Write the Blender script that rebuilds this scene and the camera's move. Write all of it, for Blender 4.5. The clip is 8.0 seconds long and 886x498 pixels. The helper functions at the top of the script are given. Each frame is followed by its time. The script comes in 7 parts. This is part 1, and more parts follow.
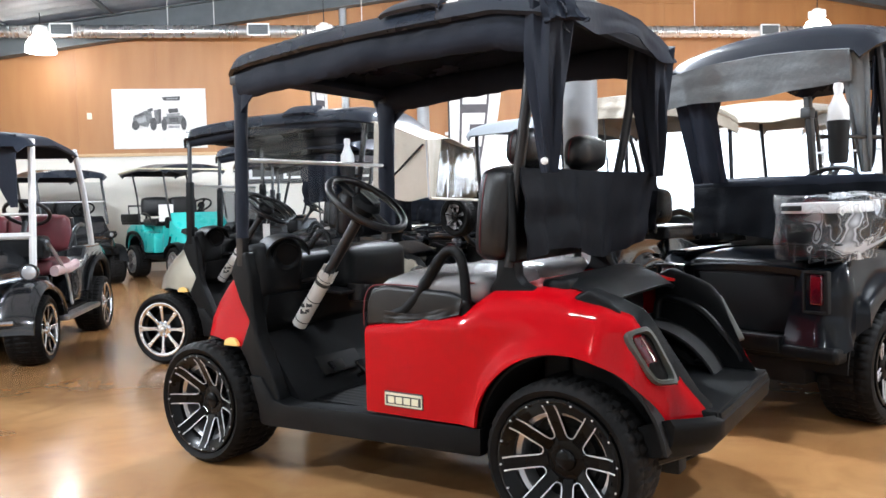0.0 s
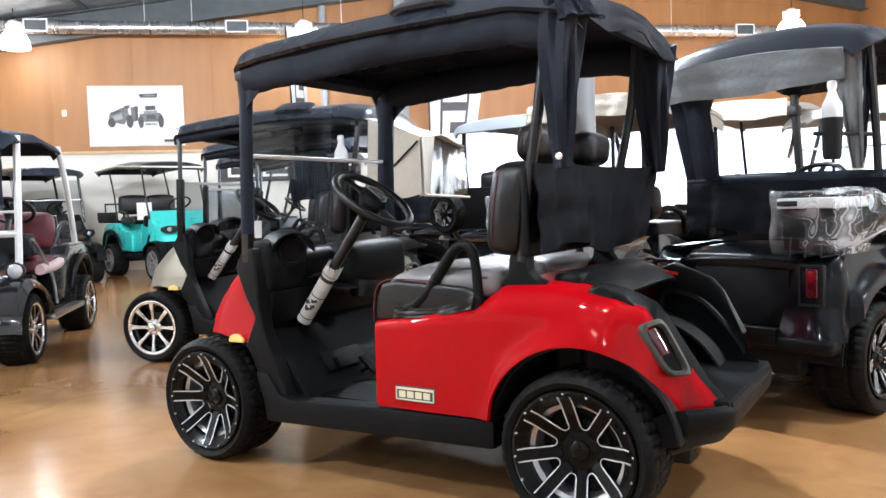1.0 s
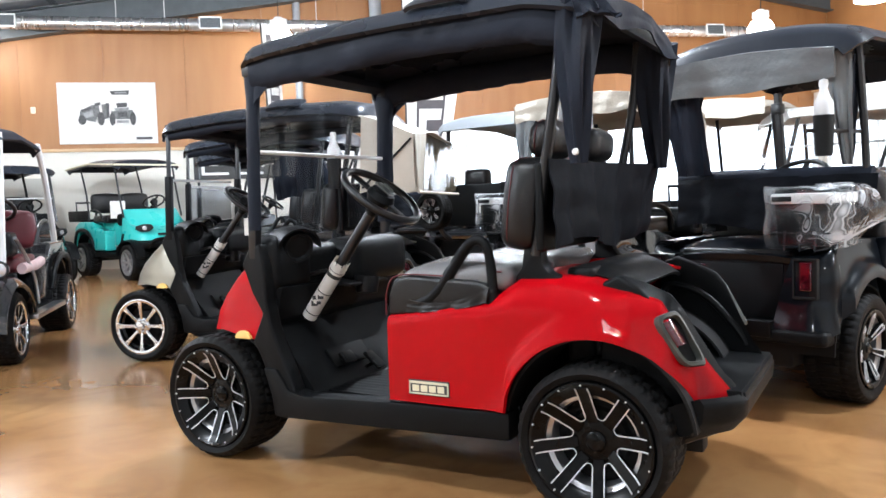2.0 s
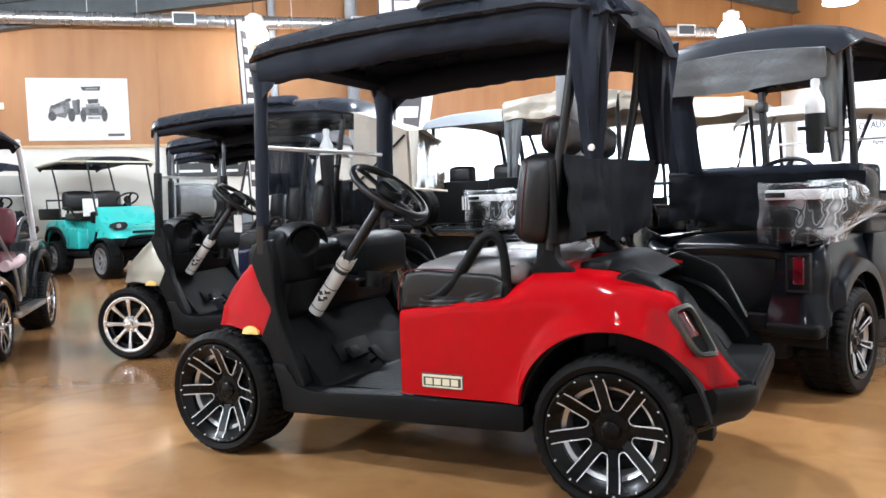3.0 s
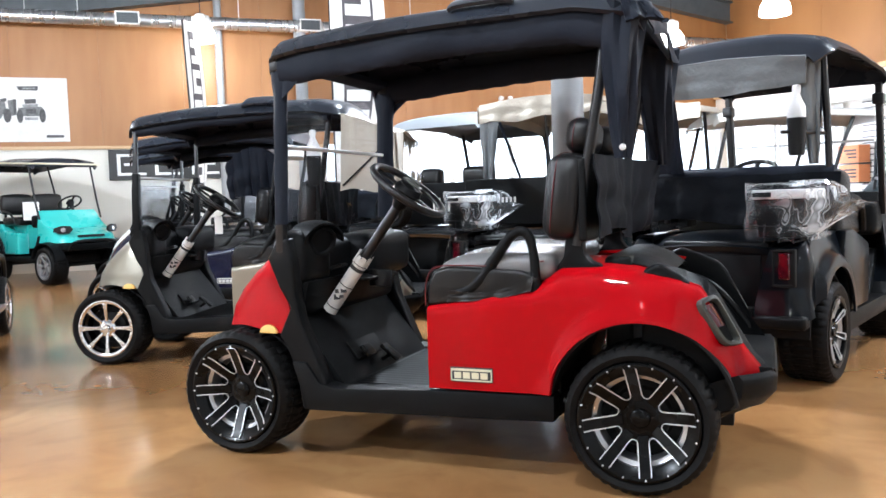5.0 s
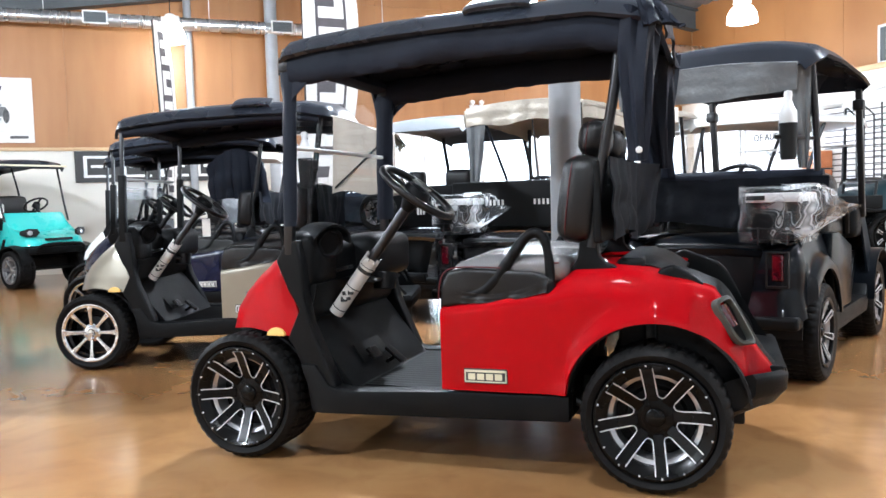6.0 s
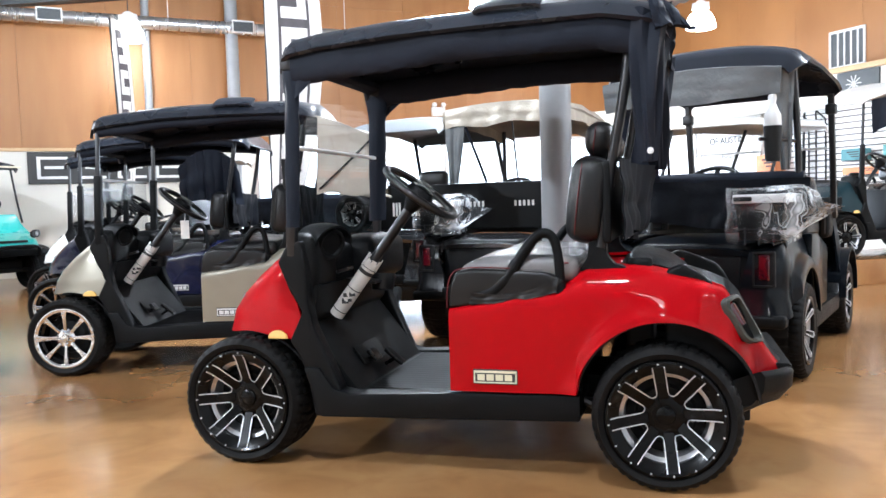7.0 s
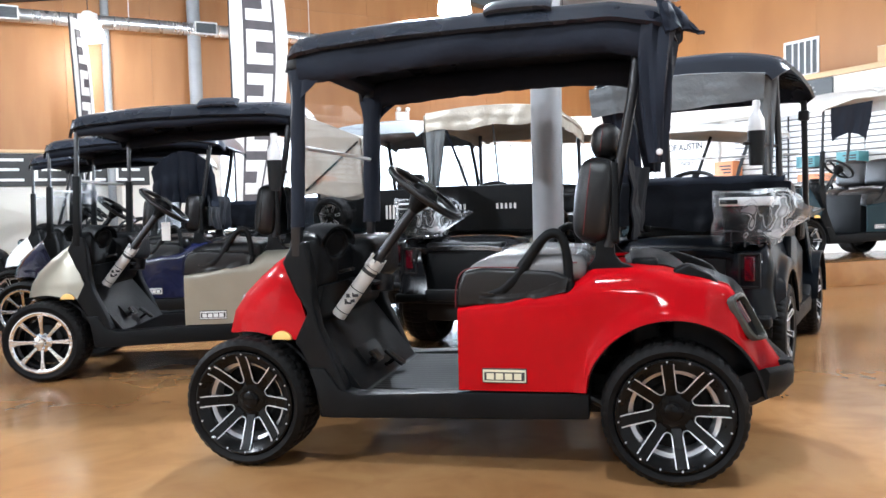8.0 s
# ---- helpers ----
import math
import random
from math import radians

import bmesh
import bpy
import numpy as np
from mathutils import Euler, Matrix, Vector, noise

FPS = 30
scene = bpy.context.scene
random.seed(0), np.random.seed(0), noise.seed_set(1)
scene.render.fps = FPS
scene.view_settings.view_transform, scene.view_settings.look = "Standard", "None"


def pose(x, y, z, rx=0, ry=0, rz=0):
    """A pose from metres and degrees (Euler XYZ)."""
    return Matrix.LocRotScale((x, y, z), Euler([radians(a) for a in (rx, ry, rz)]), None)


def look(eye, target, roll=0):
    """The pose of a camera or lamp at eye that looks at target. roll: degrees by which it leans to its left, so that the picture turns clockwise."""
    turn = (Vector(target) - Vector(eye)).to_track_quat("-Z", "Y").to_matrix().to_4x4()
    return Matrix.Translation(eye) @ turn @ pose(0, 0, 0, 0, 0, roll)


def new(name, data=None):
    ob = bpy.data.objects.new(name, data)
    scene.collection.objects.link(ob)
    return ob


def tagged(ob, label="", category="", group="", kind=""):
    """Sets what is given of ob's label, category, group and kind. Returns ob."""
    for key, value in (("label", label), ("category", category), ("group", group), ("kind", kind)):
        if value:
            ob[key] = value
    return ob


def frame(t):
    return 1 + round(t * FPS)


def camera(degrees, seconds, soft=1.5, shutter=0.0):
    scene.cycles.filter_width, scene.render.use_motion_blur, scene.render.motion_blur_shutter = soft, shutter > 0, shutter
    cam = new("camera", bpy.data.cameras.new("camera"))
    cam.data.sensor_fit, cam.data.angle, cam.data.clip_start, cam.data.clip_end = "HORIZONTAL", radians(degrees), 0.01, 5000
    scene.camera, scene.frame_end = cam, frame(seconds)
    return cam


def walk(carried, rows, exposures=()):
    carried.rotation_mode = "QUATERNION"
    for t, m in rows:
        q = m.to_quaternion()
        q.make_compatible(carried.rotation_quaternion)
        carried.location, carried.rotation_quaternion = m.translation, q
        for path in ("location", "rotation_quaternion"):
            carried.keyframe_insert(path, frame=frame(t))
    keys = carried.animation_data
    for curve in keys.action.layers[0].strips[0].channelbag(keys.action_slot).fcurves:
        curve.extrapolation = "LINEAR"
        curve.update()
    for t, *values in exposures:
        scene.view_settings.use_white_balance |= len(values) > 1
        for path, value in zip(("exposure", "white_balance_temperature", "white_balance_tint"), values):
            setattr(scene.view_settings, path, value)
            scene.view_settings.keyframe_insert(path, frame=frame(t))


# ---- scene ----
cam = camera(58.0, 8.0, soft=1.55)
PATH = [
    (0, (1.064, -2.762, 1.074), (-0.041, -1.098, 0.963), -1.6),
    (0.5, (1.02, -2.802, 1.071), (-0.059, -1.122, 0.957), -1.7),
    (1, (0.963, -2.852, 1.067), (-0.085, -1.153, 0.95), -1.7),
    (1.5, (0.901, -2.905, 1.064), (-0.113, -1.185, 0.944), -1.8),
    (3, (0.706, -3.067, 1.055), (-0.2, -1.288, 0.925), -1.8),
    (3.5, (0.64, -3.117, 1.052), (-0.23, -1.321, 0.92), -1.9),
    (4, (0.571, -3.174, 1.051), (-0.26, -1.36, 0.92), -1.9),
    (4.5, (0.493, -3.231, 1.046), (-0.297, -1.398, 0.918), -1.9),
    (6, (0.226, -3.355, 1.04), (-0.433, -1.47, 0.923), -1.7),
    (6.5, (0.132, -3.38, 1.04), (-0.475, -1.478, 0.924), -1.7),
    (7, (0.019, -3.405, 1.038), (-0.526, -1.484, 0.924), -1.7),
    (7.5, (-0.082, -3.435, 1.029), (-0.57, -1.499, 0.92), -1.6),
    (8, (-0.181, -3.467, 1.022), (-0.614, -1.517, 0.919), -1.5),
]
walk(cam, [(t, look(eye, target, roll)) for t, eye, target, roll in PATH], [(0, 0.43, 5950, 10), (8, 0.38, 5850, 10)])

# ---- world and lights ----
ROOM_TURN = 41.03
WALL_V, WALL_U = 10.67, 8.9
CU, SU = math.cos(radians(ROOM_TURN)), math.sin(radians(ROOM_TURN))


GROW = 1.14                      # the room's plan below is drawn at 1 : 1.14, round a point in the aisle
AISLE = Vector((0.45, -3.10, 1.06))
PLAN = Matrix.Rotation(radians(ROOM_TURN), 4, "Z")
ROOM = Matrix.Translation(AISLE) @ Matrix.Scale(GROW, 4) @ Matrix.Translation(-AISLE) @ PLAN


def room(u, v, z=0.0):
    """World place of room coordinates: u along the panelled wall, v towards it."""
    return ROOM @ Vector((u, v, z))


world = bpy.data.worlds.new("world")
scene.world = world
world.use_nodes = True
wn = world.node_tree
sky = wn.nodes.new("ShaderNodeTexSky")
sky.sky_type, sky.sun_disc = "NISHITA", False
sky.sun_elevation, sky.sun_rotation = radians(42), radians(200)
wn.links.new(sky.outputs["Color"], wn.nodes["Background"].inputs["Color"])
wn.nodes["Background"].inputs["Strength"].default_value = 0.12


def lamp(name, kind, m, energy, colour=(1, 1, 1), size=0.5, size_y=None):
    data = bpy.data.lights.new(name, kind)
    data.energy, data.color = energy * GROW ** 2, colour
    if kind == "AREA":
        data.size = size * GROW
        if size_y:
            data.shape, data.size_y = "RECTANGLE", size_y * GROW
    elif kind == "POINT":
        data.shadow_soft_size = size
    ob = new(name, data)
    ob.matrix_world = m
    return ob


# daylight through the glazed front below the panelling
for u0, u1 in ((0.9, 4.6), (4.7, 8.7)):
    c = room((u0 + u1) / 2, WALL_V - 0.12, 1.25)
    lamp("window_light", "AREA", look(c, c - Vector((-SU, CU, 0.12)) * 2), 300, (0.84, 0.92, 1.0), u1 - u0, 1.9)

PENDANTS = [(-5.4, 10.0), (-1.2, 9.82), (6.3, 8.8), (6.47, 6.58), (2.8, 6.45), (-4.6, 5.0), (0.2, 2.6),
            (-6.2, 0.0), (-1.6, -1.4), (2.5, -0.5), (-4.0, -4.6), (1.5, -4.6), (6.3, -2.6)]
LAMP_Z = 3.55
WATTS = (4, 40, 30, 40, 200, 480, 640, 640, 150, 320, 70, 45, 350)
for (u, v), watts in zip(PENDANTS, WATTS):
    lamp("pendant_bulb", "POINT", Matrix.Translation(room(u, v, LAMP_Z - 0.16)), watts, (0.94, 0.975, 1.0), 0.10)
# fill light added behind the camera, at a back window added with it
c = room(-0.5, -8.85, 1.35)
lamp("window_light", "AREA", look(c, c + Vector((-SU, CU, 0.02)) * 2), 20, (0.92, 0.96, 1.0), 13.0, 2.3)


# ---- materials ----
def mat(name, c1, c2=None, rough=0.5, metal=0.0, scale=6.0, bump=0.0, bscale=80.0, coat=0.0, rvar=0.08, spec=0.5, stretch=(1, 1, 1), trans=0.0, alpha=1.0, emit=None, power=1.0, sheen=0.0):
    m = bpy.data.materials.new(name)
    m.use_nodes = True
    nt = m.node_tree
    p = nt.nodes["Principled BSDF"]
    p.inputs["Roughness"].default_value, p.inputs["Metallic"].default_value = rough, metal
    p.inputs["Coat Weight"].default_value, p.inputs["Coat Roughness"].default_value = coat, 0.025
    p.inputs["Specular IOR Level"].default_value = spec
    p.inputs["Transmission Weight"].default_value, p.inputs["Alpha"].default_value = trans, alpha
    p.inputs["Sheen Weight"].default_value = sheen
    if emit:
        p.inputs["Emission Color"].default_value, p.inputs["Emission Strength"].default_value = (*emit, 1), power
    c2 = c2 or tuple(0.8 * c for c in c1)
    tc, mp = nt.nodes.new("ShaderNodeTexCoord"), nt.nodes.new("ShaderNodeMapping")
    mp.inputs["Scale"].default_value = stretch
    nt.links.new(tc.outputs["Object"], mp.inputs["Vector"])
    n1, n2 = nt.nodes.new("ShaderNodeTexNoise"), nt.nodes.new("ShaderNodeTexNoise")
    n1.inputs["Scale"].default_value, n1.inputs["Detail"].default_value = scale, 5
    n2.inputs["Scale"].default_value, n2.inputs["Detail"].default_value = bscale, 3
    for n in (n1, n2):
        nt.links.new(mp.outputs["Vector"], n.inputs["Vector"])
    mix = nt.nodes.new("ShaderNodeMix")
    mix.data_type = "RGBA"
    mix.inputs["A"].default_value, mix.inputs["B"].default_value = (*c1, 1), (*c2, 1)
    ramp = nt.nodes.new("ShaderNodeMapRange")
    ramp.inputs["From Min"].default_value, ramp.inputs["From Max"].default_value = 0.32, 0.68
    nt.links.new(n1.outputs["Fac"], ramp.inputs["Value"])
    nt.links.new(ramp.outputs["Result"], mix.inputs["Factor"])
    nt.links.new(mix.outputs["Result"], p.inputs["Base Color"])
    rr = nt.nodes.new("ShaderNodeMapRange")
    rr.inputs["To Min"].default_value, rr.inputs["To Max"].default_value = max(0, rough - rvar), min(1, rough + rvar)
    nt.links.new(n1.outputs["Fac"], rr.inputs["Value"])
    nt.links.new(rr.outputs["Result"], p.inputs["Roughness"])
    if bump:
        b = nt.nodes.new("ShaderNodeBump")
        b.inputs["Strength"].default_value, b.inputs["Distance"].default_value = bump, 0.01
        nt.links.new(n2.outputs["Fac"], b.inputs["Height"])
        nt.links.new(b.outputs["Normal"], p.inputs["Normal"])
    return m


RED = mat("red_gelcoat", (0.39, 0.0006, 0.0040), (0.365, 0.0005, 0.0036), 0.5, coat=0.34, rvar=0.03, scale=2, spec=0.03)
SILVER = mat("champagne_paint", (0.31, 0.285, 0.225), (0.28, 0.255, 0.20), 0.3, metal=0.4, coat=0.7, rvar=0.04)
NAVY = mat("navy_paint", (0.006, 0.008, 0.036), (0.005, 0.007, 0.028), 0.25, coat=0.8, rvar=0.03)
WHITE = mat("white_paint", (0.78, 0.78, 0.76), (0.72, 0.72, 0.70), 0.28, coat=0.6, rvar=0.04)
TEAL = mat("teal_paint", (0.05, 0.50, 0.455), (0.045, 0.45, 0.41), 0.28, coat=0.7, rvar=0.04)
GREY = mat("graphite_paint", (0.0048, 0.0062, 0.0086), (0.004, 0.0052, 0.0072), 0.3, coat=0.32, rvar=0.03, spec=0.06)
BLACK = mat("black_gloss_paint", (0.012, 0.012, 0.013), (0.009, 0.009, 0.010), 0.18, coat=0.8, rvar=0.04)
DEEP_GREEN = mat("dark_green_paint", (0.008, 0.026, 0.032), (0.006, 0.020, 0.026), 0.5, coat=0.12, spec=0.2)
PLASTIC = mat("textured_black_plastic", (0.0055, 0.0059, 0.0063), (0.004, 0.0044, 0.0048), 0.46, bump=0.15, bscale=260, scale=4, rvar=0.1, spec=0.13)
PLASTIC2 = mat("olive_grey_trim", (0.055, 0.058, 0.05), (0.045, 0.048, 0.042), 0.5, bump=0.2, bscale=220)
FLOOR_RUBBER = mat("black_mat_rubber", (0.004, 0.004, 0.0042), None, 0.6, spec=0.08, bump=0.1, bscale=120)
RUBBER = mat("tyre_rubber", (0.0045, 0.0045, 0.0045), (0.0075, 0.007, 0.0068), 0.58, bump=0.2, bscale=160, scale=9, spec=0.12)
VINYL = mat("black_vinyl", (0.007, 0.0068, 0.007), (0.005, 0.005, 0.0055), 0.32, bump=0.2, bscale=320, scale=5, rvar=0.1, spec=0.38)
VINYL_GREY = mat("grey_vinyl", (0.19, 0.185, 0.185), (0.13, 0.125, 0.125), 0.24, bump=0.2, bscale=300)
MAROON = mat("maroon_vinyl", (0.09, 0.012, 0.018), (0.07, 0.01, 0.014), 0.4, bump=0.2, bscale=250)
PINK_TRIM = mat("pale_pink_trim", (0.55, 0.40, 0.40), None, 0.4)
PIPING = mat("red_piping", (0.10, 0.005, 0.009), None, 0.4)
FABRIC = mat("black_enclosure_fabric", (0.0085, 0.0112, 0.0185), (0.012, 0.0155, 0.025), 0.62, bump=0.14, bscale=40, scale=3, spec=0.16)
SEAT_CLOTH = mat("black_seat_cloth", (0.0035, 0.0042, 0.006), (0.006, 0.007, 0.010), 0.7, bump=0.2, bscale=35, scale=3, spec=0.08)
FABRIC_GREY = mat("faded_grey_fabric", (0.17, 0.185, 0.19), (0.11, 0.12, 0.125), 0.55, bump=0.5, bscale=30, scale=4)
FABRIC_TAN = mat("tan_enclosure_fabric", (0.44, 0.395, 0.325), (0.36, 0.325, 0.265), 0.7, bump=0.4, bscale=30, scale=4)
ROOF_BLACK = mat("black_roof_plastic", (0.014, 0.017, 0.024), (0.018, 0.0215, 0.030), 0.28, bump=0.06, bscale=200, scale=2, spec=0.4)
ROOF_GREY = mat("grey_roof_plastic", (0.16, 0.17, 0.18), (0.13, 0.14, 0.15), 0.35, bump=0.05, bscale=150, scale=2)
ROOF_WHITE = mat("white_roof_plastic", (0.75, 0.73, 0.69), (0.68, 0.66, 0.62), 0.4)
STEEL_BLACK = mat("black_powder_coat", (0.008, 0.0085, 0.010), None, 0.38, bump=0.05, bscale=200)
GREY_STRUT = mat("pale_grey_strut_paint", (0.50, 0.49, 0.48), (0.44, 0.43, 0.42), 0.35, coat=0.3)
ALU = mat("brushed_aluminium", (0.62, 0.62, 0.62), (0.52, 0.52, 0.52), 0.3, metal=1.0, scale=20, stretch=(1, 1, 8))
MACHINED = mat("machined_rim_edge", (0.70, 0.70, 0.71), (0.60, 0.60, 0.62), 0.3, metal=0.25, scale=30)
CHROME = mat("chrome", (0.86, 0.89, 0.93), (0.76, 0.79, 0.83), 0.07, metal=1.0, rvar=0.03, bump=0.35, bscale=28)
# barrel behind the chrome spokes, the gaps' shade put into its colour
SHADED_CHROME = mat("shaded_chrome_barrel", (0.045, 0.045, 0.045), (0.02, 0.02, 0.02), 0.2, metal=1.0, scale=9)
BARREL = mat("silver_wheel_barrel", (0.56, 0.56, 0.57), (0.42, 0.42, 0.43), 0.3, metal=0.85)
RIM_BLACK = mat("gloss_black_rim", (0.003, 0.003, 0.003), None, 0.28, coat=0.06, spec=0.14)
DARK = mat("underbody_black", (0.005, 0.005, 0.005), None, 0.65, spec=0.3)
PAPER = mat("white_paper", (0.72, 0.70, 0.66), (0.62, 0.60, 0.57), 0.7, scale=12)
INK = mat("dark_print", (0.03, 0.03, 0.03), None, 0.6)
FLAG_GREY = mat("dark_grey_flag_print", (0.085, 0.075, 0.08), (0.065, 0.058, 0.062), 0.7)
INK_GREY = mat("grey_print", (0.10, 0.10, 0.10), (0.05, 0.05, 0.05), 0.7, scale=30)
POSTER_GREY = mat("pale_grey_print", (0.36, 0.36, 0.36), (0.20, 0.20, 0.20), 0.7, scale=14)
CREAM = mat("cream_decal", (0.70, 0.66, 0.48), (0.64, 0.60, 0.44), 0.4)
AMBER = mat("amber_reflector", (0.92, 0.60, 0.20), (0.85, 0.52, 0.14), 0.2, coat=0.5)
LENS_RED = mat("red_lamp_lens", (0.075, 0.003, 0.008), (0.05, 0.002, 0.006), 0.15, coat=0.8)
LENS_CLEAR = mat("clear_headlight_lens", (0.55, 0.56, 0.58), (0.40, 0.41, 0.43), 0.12, metal=0.5)
ORANGE_BOX = mat("orange_carton", (0.68, 0.24, 0.09), (0.58, 0.20, 0.07), 0.6)
BLUE_BOX = mat("teal_carton", (0.09, 0.27, 0.29), (0.06, 0.20, 0.22), 0.6)
COLUMN_GREY = mat("grey_column_paint", (0.30, 0.31, 0.32), (0.26, 0.27, 0.28), 0.45, bump=0.06, bscale=30)
DUCT = mat("galvanised_duct", (0.62, 0.62, 0.62), (0.48, 0.48, 0.48), 0.28, metal=0.9, scale=3, stretch=(6, 1, 1))
BEAM = mat("grey_painted_steel", (0.075, 0.085, 0.09), (0.06, 0.068, 0.072), 0.5)
DECK = mat("pale_metal_deck", (0.55, 0.56, 0.56), (0.45, 0.46, 0.46), 0.45, metal=0.2)
PLASTER = mat("pale_wall_paint", (0.70, 0.675, 0.61), (0.66, 0.635, 0.57), 0.7, bump=0.1, bscale=40, scale=1.2)
SLAT = mat("white_slat", (0.78, 0.77, 0.74), (0.72, 0.71, 0.68), 0.5)
# dark backing colour that carries the shade of the slat grooves
GROOVE = mat("shaded_slat_groove", (0.16, 0.15, 0.14), None, 0.7)
FRAME_WHITE = mat("white_window_frame", (0.75, 0.75, 0.74), None, 0.4)
WOOD_TRIM = mat("pale_timber", (0.55, 0.38, 0.20), (0.46, 0.30, 0.15), 0.5, scale=10, stretch=(1, 8, 8))
LAMP_GLOW = mat("lit_lamp_glass", (0.9, 0.9, 0.88), None, 0.3, emit=(1.0, 0.95, 0.86), power=14)
EXTERIOR = mat("bright_outdoors", (0.9, 0.92, 0.95), None, 0.9, emit=(0.86, 0.93, 1.0), power=2.8, scale=0.6)
OFFICE = mat("lit_office", (0.6, 0.6, 0.58), (0.35, 0.35, 0.35), 0.6, emit=(0.97, 0.98, 1.0), power=0.55, scale=1.5)
# dim glow for the sheet outside the added back window
BACK_GLOW = mat("dim_back_glow", (0.5, 0.52, 0.55), (0.35, 0.37, 0.4), 0.9, emit=(0.93, 0.97, 1.0), power=0.35, scale=0.6)


def glass(name, tint, rough=0.02, base=0.03, edge=0.5):
    """Thin clear sheet: see-through, with a reflection that grows at flat angles."""
    m = bpy.data.materials.new(name)
    m.use_nodes = True
    nt = m.node_tree
    nt.nodes.remove(nt.nodes["Principled BSDF"])
    tr, gl = nt.nodes.new("ShaderNodeBsdfTransparent"), nt.nodes.new("ShaderNodeBsdfGlossy")
    mx, lw, pw, ml = (nt.nodes.new("ShaderNode" + k) for k in ("MixShader", "LayerWeight", "Math", "Math"))
    pw.operation, ml.operation = "POWER", "MULTIPLY_ADD"
    pw.inputs[1].default_value, ml.inputs[1].default_value, ml.inputs[2].default_value = 4.0, edge, base
    tr.inputs["Color"].default_value = (*tint, 1)
    gl.inputs["Roughness"].default_value = rough
    nt.links.new(lw.outputs["Facing"], pw.inputs[0])
    nt.links.new(pw.outputs["Value"], ml.inputs[0])
    nt.links.new(ml.outputs["Value"], mx.inputs["Fac"])
    nt.links.new(tr.outputs["BSDF"], mx.inputs[1])
    nt.links.new(gl.outputs["BSDF"], mx.inputs[2])
    nt.links.new(mx.outputs["Shader"], nt.nodes["Material Output"].inputs["Surface"])
    return m


CLEAR = glass("clear_acrylic", (0.84, 0.86, 0.88), 0.03, 0.05)
TINTED = glass("smoked_acrylic", (0.62, 0.63, 0.64), 0.04, 0.005, 0.05)
WINDOW_GLASS = glass("window_glass", (0.95, 0.97, 0.97))
TAN_FILM = glass("yellowed_clear_vinyl", (0.60, 0.55, 0.47), 0.12, 0.03, 0.2)
FILM = glass("crinkled_plastic_film", (0.95, 0.96, 0.97), 0.06, 0.05, 0.55)


def creases_and_glints(m):
    """White stress lines of crumpled film, with glints and haze painted in as white."""
    nt = m.node_tree
    out = nt.nodes["Material Output"]
    clear = out.inputs["Surface"].links[0].from_socket
    tc, nz, rp, mx, df, tl, both = (nt.nodes.new("ShaderNode" + k) for k in ("TexCoord", "TexNoise", "ValToRGB", "MixShader", "BsdfDiffuse", "BsdfTranslucent", "MixShader"))
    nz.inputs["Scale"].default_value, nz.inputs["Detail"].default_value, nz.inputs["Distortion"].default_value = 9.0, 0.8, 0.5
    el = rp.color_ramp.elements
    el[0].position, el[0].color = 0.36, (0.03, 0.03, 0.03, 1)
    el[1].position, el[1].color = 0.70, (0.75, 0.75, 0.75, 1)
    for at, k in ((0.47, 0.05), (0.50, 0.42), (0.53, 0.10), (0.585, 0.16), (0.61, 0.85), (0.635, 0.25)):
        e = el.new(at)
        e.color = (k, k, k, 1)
    # more crumples and painted glints at the loose end than tight over the lid
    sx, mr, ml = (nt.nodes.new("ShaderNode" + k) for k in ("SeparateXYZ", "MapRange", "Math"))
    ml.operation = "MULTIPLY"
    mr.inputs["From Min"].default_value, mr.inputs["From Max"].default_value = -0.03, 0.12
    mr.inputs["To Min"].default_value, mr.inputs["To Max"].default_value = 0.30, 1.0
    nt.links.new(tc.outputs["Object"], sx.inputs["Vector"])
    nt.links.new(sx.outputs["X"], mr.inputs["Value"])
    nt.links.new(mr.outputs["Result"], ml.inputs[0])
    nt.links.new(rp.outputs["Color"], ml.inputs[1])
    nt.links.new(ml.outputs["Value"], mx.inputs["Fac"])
    df.inputs["Color"].default_value = tl.inputs["Color"].default_value = (0.86, 0.88, 0.9, 1)
    nt.links.new(tc.outputs["Object"], nz.inputs["Vector"])
    nt.links.new(nz.outputs["Fac"], rp.inputs["Fac"])
    nt.links.new(df.outputs["BSDF"], both.inputs[1])
    nt.links.new(tl.outputs["BSDF"], both.inputs[2])
    nt.links.new(clear, mx.inputs[1])
    nt.links.new(both.outputs["Shader"], mx.inputs[2])
    nt.links.new(mx.outputs["Shader"], out.inputs["Surface"])


creases_and_glints(FILM)


